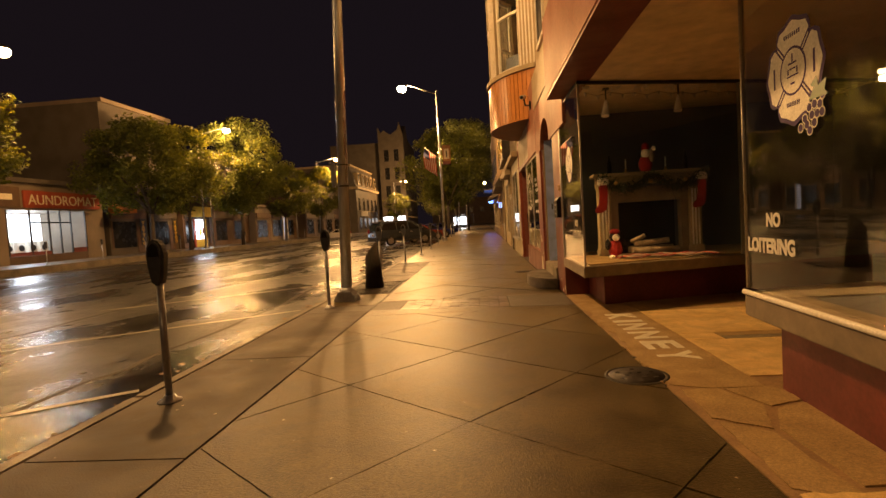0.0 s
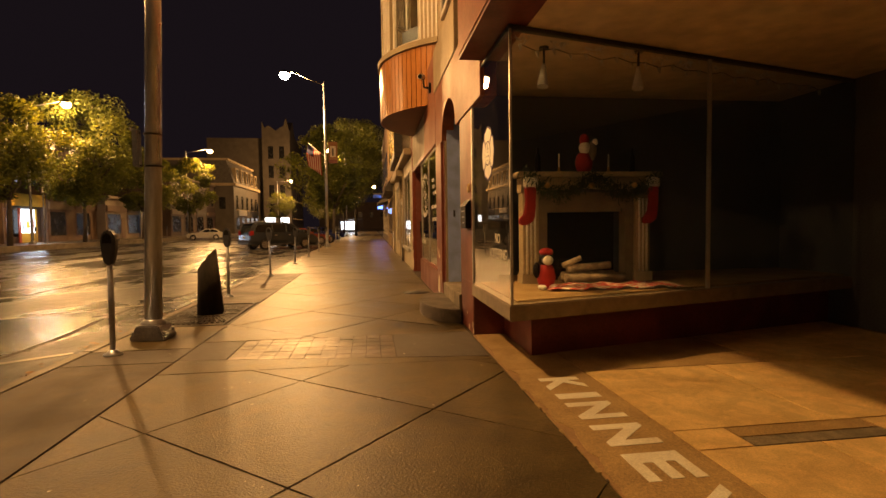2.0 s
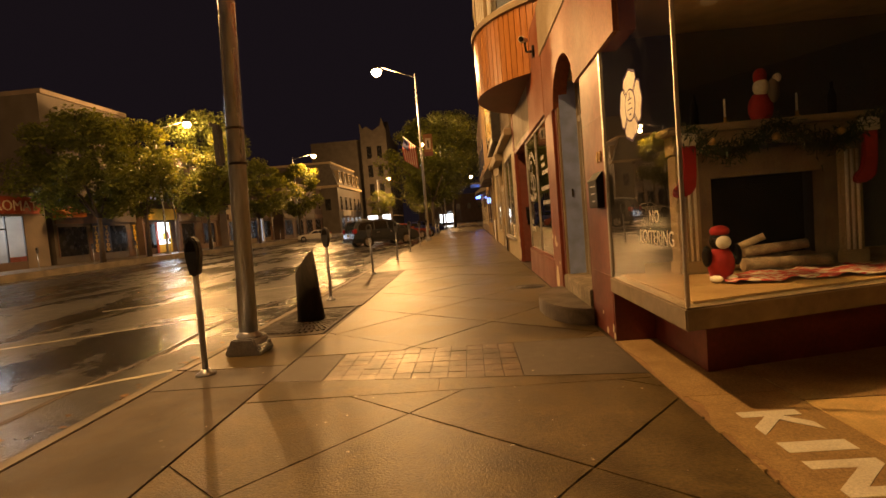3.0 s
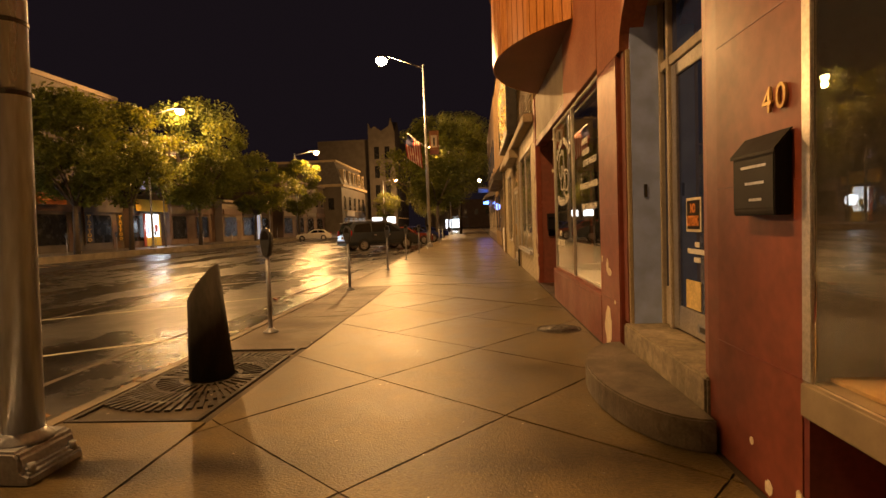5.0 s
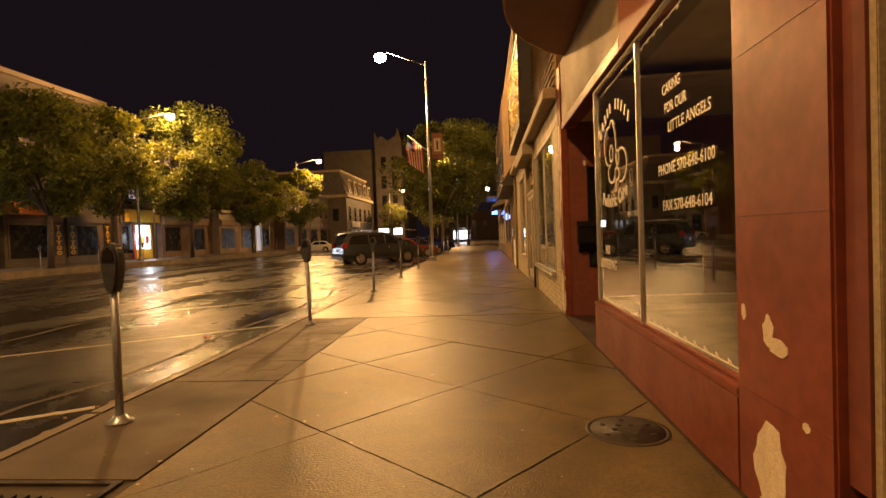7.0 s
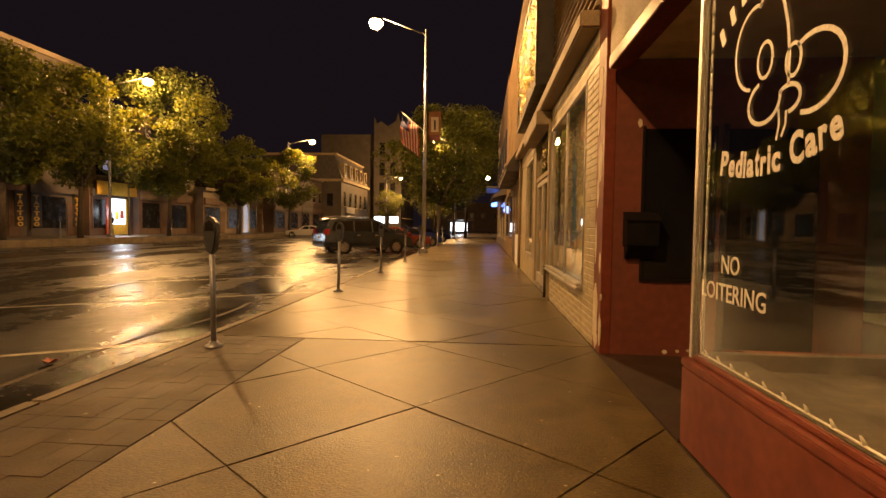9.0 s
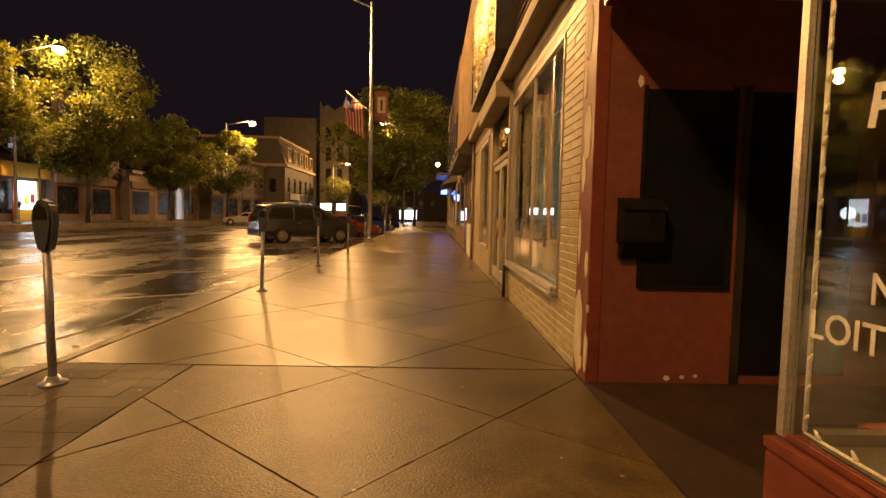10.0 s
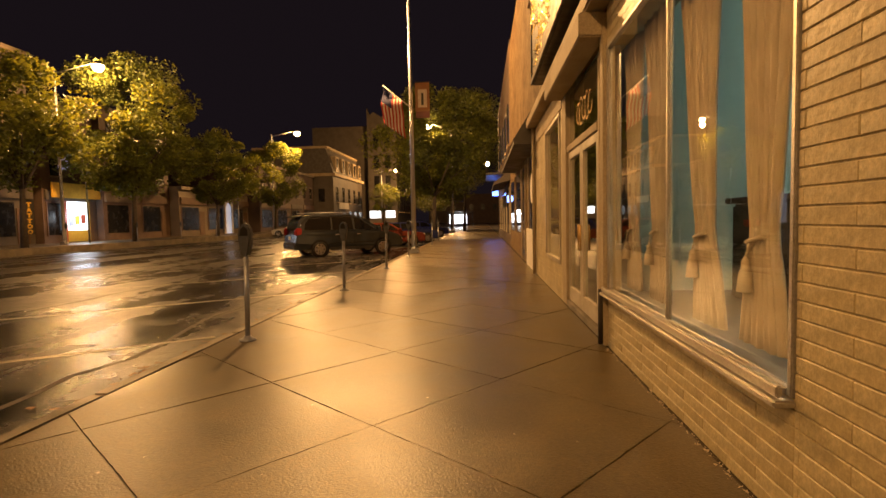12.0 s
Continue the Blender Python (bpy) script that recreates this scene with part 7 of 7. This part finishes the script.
lamp("shop_light", xs + 0.9, 48.6, 2.2, 90, (0.8, 0.9, 1.0), 0.5)
upw = part("upper_lit_window", box(FXL(46) + 0.031, FXL(46) + 0.05, 47.4, 48.3, 5.4, 6.6), glow("dim_blue_window", (0.45, 0.5, 0.8), 0.25), ls)
# arched lit doorway
ad = thing("arched_doorway", FXL(60.1), 69.4, 0, "pale arched doorway faintly lit inside", "doorway")
xa = FXL(60.1) + 0.19
part("surround", prism([(68.4, 0.05), (68.4, 3.2), (68.7, 3.8), (69.4, 4.1), (70.1, 3.8), (70.4, 3.2), (70.4, 0.05), (70.1, 0.05), (70.1, 3.1), (69.4, 3.75), (68.7, 3.1), (68.7, 0.05)], "x", xa, xa + 0.15), "white", ad)
part("opening", prism([(68.7, 0.05), (68.7, 3.1), (69.4, 3.75), (70.1, 3.1), (70.1, 0.05)], "x", xa, xa + 0.02), glow("pale_doorway_light", (0.7, 0.78, 1.0), 0.3), ad)
# mansard house
xm = -24.6
mh = thing("mansard_house", xm, 98, 0, "corner house with mansard roof and dormers", "building")
part("wall", box(xm - 14, xm, 98, 119, 0, 8.9), "far_dark", mh)
part("cornice", box(xm - 14.3, xm + 0.5, 97.6, 119, 8.904, 9.4, 0.05), "cream", mh)
roof = part("roof", prism([(xm + 0.1, 9.404), (xm - 0.5, 11.5), (xm - 1.2, 13.6), (xm - 14, 13.6), (xm - 14, 9.404)], "y", 98, 119), "slate", mh, "dark mansard roof")
part("roof_edge", box(xm - 14, xm - 0.8, 97.8, 119, 13.604, 14.0, 0.05), "cream", mh)
for k in range(5):
    y0 = 99.5 + 4.0 * k
    d = part("dormer", box(xm - 1.6, xm + 0.15, y0, y0 + 1.9, 9.8, 12.4, 0.05), "cream", roof)
    w = part("window", box(xm + 0.001, xm + 0.05, y0 + 0.2, y0 + 1.5, 4.6, 7.2), "farglass", mh)
    part("sill", box(xm + 0.001, xm + 0.2, y0, y0 + 1.7, 4.4, 4.59), "cream", w)
    part("ground_window", box(xm + 0.001, xm + 0.05, y0, y0 + 2.2, 0.8, 3.0), "farglass", mh)
for k in range(5):
    y0 = 99.5 + 4.0 * k
    part("dormer_pane", box(xm + 0.151, xm + 0.17, y0 + 0.35, y0 + 1.55, 10.0, 12.1), "farglass", mh)
part("sign_board", box(xm + 0.05, xm + 0.25, 101, 107, 3.4, 4.5), "white", mh)
for k in range(4):
    part("side_window", box(xm - 11 + 2.8 * k, xm - 9.9 + 2.8 * k, 97.96, 97.998, 4.6, 6.8), "farglass", mh)
# stone front with gables
xt = -18.8
tw = thing("gabled_stone_hall", xt, 119, 0, "tall stone hall with pointed gables", "building")
part("wall", box(xt - 6.6, xt, 129.1, 151, 0, 23), "far_dark", tw)
part("rear_block", box(xt - 20, xt - 6.61, 131, 151, 0, 23.4), "far_dark", tw)
part("gable_front", prism([(xt - 6.6, 23.004), (xt - 6.6, 27.2), (xt - 5.9, 25.6), (xt - 5.0, 26.2), (xt - 3.3, 25.0), (xt - 1.4, 26.2), (xt - 0.9, 28.2), (xt - 0.4, 26.4), (xt, 24.5), (xt, 23.004)], "y", 129.1, 130.2), "far_dark", tw)
for f in range(4):
    for k in range(2):
        part("front_window", box(xt - 5.2 + 2.6 * k, xt - 4.0 + 2.6 * k, 129.04, 129.098, 4.0 + 4.7 * f, 7.0 + 4.7 * f), "farglass", tw)
part("gable", prism([(130.3, 23.004), (130.3, 25.0), (134.5, 28.0), (138, 24.5), (151, 24.0), (151, 23.004)], "x", xt - 2, xt), "far_dark", tw)
for f in range(4):
    for k in range(5):
        w = part("window", box(xt + 0.001, xt + 0.06, 131 + 4 * k, 132.4 + 4 * k, 3.5 + 4.6 * f, 6.4 + 4.6 * f), "farglass", tw)
        part("sill", box(xt + 0.001, xt + 0.25, 130.8 + 4 * k, 132.6 + 4 * k, 3.2 + 4.6 * f, 3.49 + 4.6 * f), "cream", w)
for x0, x1 in ((-25.2, -22.7), (-21.5, -19.4)):
    lit_bay = part("lit_window", box(x0, x1, 129.0, 129.096, 2.1, 3.7), "lit_white", tw, "white lit shop window")
    part("window_frame", box(x0 - 0.15, x1 + 0.15, 128.95, 129.09, 3.704, 3.9), "dark", lit_bay)
# end of the street
for x0, x1, y0, h, m in ((-60, -23, 150, 9, "far_wall"), (4, 30, 62, 8, "far_wall"), (-20, -6, 210, 8, "far_tan"), (-5, 12, 190, 10, "far_wall"), (12, 60, 170, 12, "far_tan")):
    t = thing("distant_building", (x0 + x1) / 2, y0, 0, "distant dark building closing the street", "building", "distant buildings")
    part("wall", box(x0, x1, y0, y0 + 12, -0.1, h), m, t)
    n = int((x1 - x0) / 4)
    for k in range(n):
        part("window", box(x0 + 1.2 + 4 * k, x0 + 2.4 + 4 * k, y0 - 0.04, y0 - 0.002, 4.6, 6.4), "farglass", t)
sh = thing("lit_shelter", -3.6, 118, -0.13, "brightly lit glass shelter far down the street", "shelter")
part("lit_panel", box(-6.2, -2.6, 118, 118.1, 0.5, 2.4), "lit_white", sh)
for k in range(4):
    part("post", box(-6.6 + 1.7 * k, -6.5 + 1.7 * k, 117.9, 118, -0.13, 2.8), "dark", sh)
part("roof", box(-6.8, -1.2, 116.8, 118.3, 2.804, 2.95, 0.02), "dark", sh)
lamp("shelter_light", -4, 116.5, 2.6, 250, (0.8, 0.9, 1.0), 0.5)
for x, y, h in ((-27.6, 46.6, 5.0), (-24.9, 64.0, 4.0)):
    t = thing("sign_post", x, y, 0, "thin pale metal sign post", "post", "thin posts")
    part("post", rod((x, y, 0), (x, y, h), 0.07, 0.06), "galv", t)
for k in range(9):
    copy_thing(first, Matrix.Translation((-26.1 if k < 5 else -24.6 + 0.5 * (k - 5), 24.0 + 4.7 * k, 0)))

# trees
tree(-25.2, 17.0, 3.6, 3.6, 3.4, 1, 11000)
tree(-25.6, 33.6, 4.9, 3.9, 3.2, 2, 22000)
tree(-26.0, 39.6, 3.8, 4.2, 3.4, 12, 12000)
tree(-25.0, 47.8, 5.6, 4.9, 3.6, 3, 30000)
tree(-24.6, 59.0, 3.8, 3.6, 3.0, 4, 13000)
tree(-23.2, 69.5, 3.9, 3.9, 3.0, 5, 12000)
tree(-19.6, 116, 3.6, 3.0, 3, 6, 5000)
tree(-3.3, 53, 5.4, 4.5, 3.3, 7, 18000, "street tree with yellow-lit lower branches")
tree(-1.5, 72, 6.5, 6.4, 4.5, 8, 20000, "tall dark street tree beside the pavement")
tree(-4.0, 88, 5.5, 4.2, 4, 9, 8000, "tall dark street tree beside the pavement")
tree(-8.5, 104, 5, 4, 3, 10, 6000, "tall dark street tree beside the pavement")
# the far side stands a little higher
for ob in scene.objects:
    if ob.parent is None and ob.location.x < -19 and ob.location.y < 118 and ob.type == "EMPTY" and ob.name[:11] != "white_sedan":
        ob.location.z += 0.28


# ---- paving pieces ----
diagonal(-1.42, 1.94, -10.0, 2.42)
diagonal(-1.42, 1.93, 3.83, 13.18)
diagonal(KX + 0.16, 1.93, 13.2, 44.0, 0.0028, "slab_new")
# concrete beyond, and the kerb-side strip
y = 44.02
while y < 150:
    for x0, x1 in ((KX + 0.16, -0.4), (-0.39, 1.93)):
        slab([(x0, y), (x1, y), (x1, y + 2.3), (x0, y + 2.3)], pavement, "slab", "slab_new", gap=0.004)
    y += 2.31
M["strip"] = mat("wet_dark_concrete", (0.095, 0.066, 0.034), (0.056, 0.039, 0.02), 1.3, 70, 0.5, 0.66, bump=0.4, island=0.08)
mottle(M["strip"], 5, 0.7, 1.15, (0.38, 0.62), 0.05)
for y0, y1 in ((-10, -7.5), (-7.49, -5.0), (-4.99, -2.5), (-2.49, 0.0), (0.01, 2.9), (7.22, 9.3)):
    slab([(KX + 0.16, y0), (-1.43, y0), (-1.43, y1), (KX + 0.16, y1)], pavement, "slab", "strip")
slab([(KX + 0.16, 2.91), (-1.43, 2.91), (-1.43, 3.53), (KX + 0.16, 3.53)], pavement, "patch", "asphalt2", gap=0.002)
slab([(KX + 0.16, 3.54), (-1.43, 3.54), (-1.43, 4.96), (KX + 0.16, 4.96)], pavement, "slab", "slab", gap=0.002)
for k in range(19):
    for q in range(6):
        x0, y0 = KX + 0.165 + q * 0.188, 9.315 + k * 0.2035
        slab([(x0, y0), (x0 + 0.188, y0), (x0 + 0.188, y0 + 0.2035), (x0, y0 + 0.2035)], pavement, "paver", "strip", gap=0.0015)
# band across the pavement: worn setts between two asphalt patches


def band(x0, x1, name, material):
    slab([(x0, 2.78 - 0.13 * x0), (x1, 2.78 - 0.13 * x1), (x1, 3.824), (x0, 3.824)], pavement, name, material, gap=0.004)


slab([(-1.42, 2.425), (0.2, 2.425), (0.2, 2.752), (-1.42, 2.962)], pavement, "slab", "slab", gap=0.002)
slab([(0.2, 2.425), (1.93, 2.425), (1.93, 2.527), (0.2, 2.752)], pavement, "slab", "slab", gap=0.002)
band(-1.42, -0.90, "patch", "asphalt2")
band(0.926, 1.93, "patch", "asphalt2")
for q in range(11):
    for k in range(6):
        x0 = -0.895 + q * 0.1655
        x1 = x0 + 0.1655
        lo, lo1, hi = 2.78 - 0.13 * x0, 2.78 - 0.13 * x1, 3.826
        slab([(x0, lo + (hi - lo) * k / 6), (x1, lo1 + (hi - lo1) * k / 6), (x1, lo1 + (hi - lo1) * (k + 1) / 6), (x0, lo + (hi - lo) * (k + 1) / 6)], pavement, "sett", "paver", gap=random.uniform(0.0015, 0.003), wear=0.006)
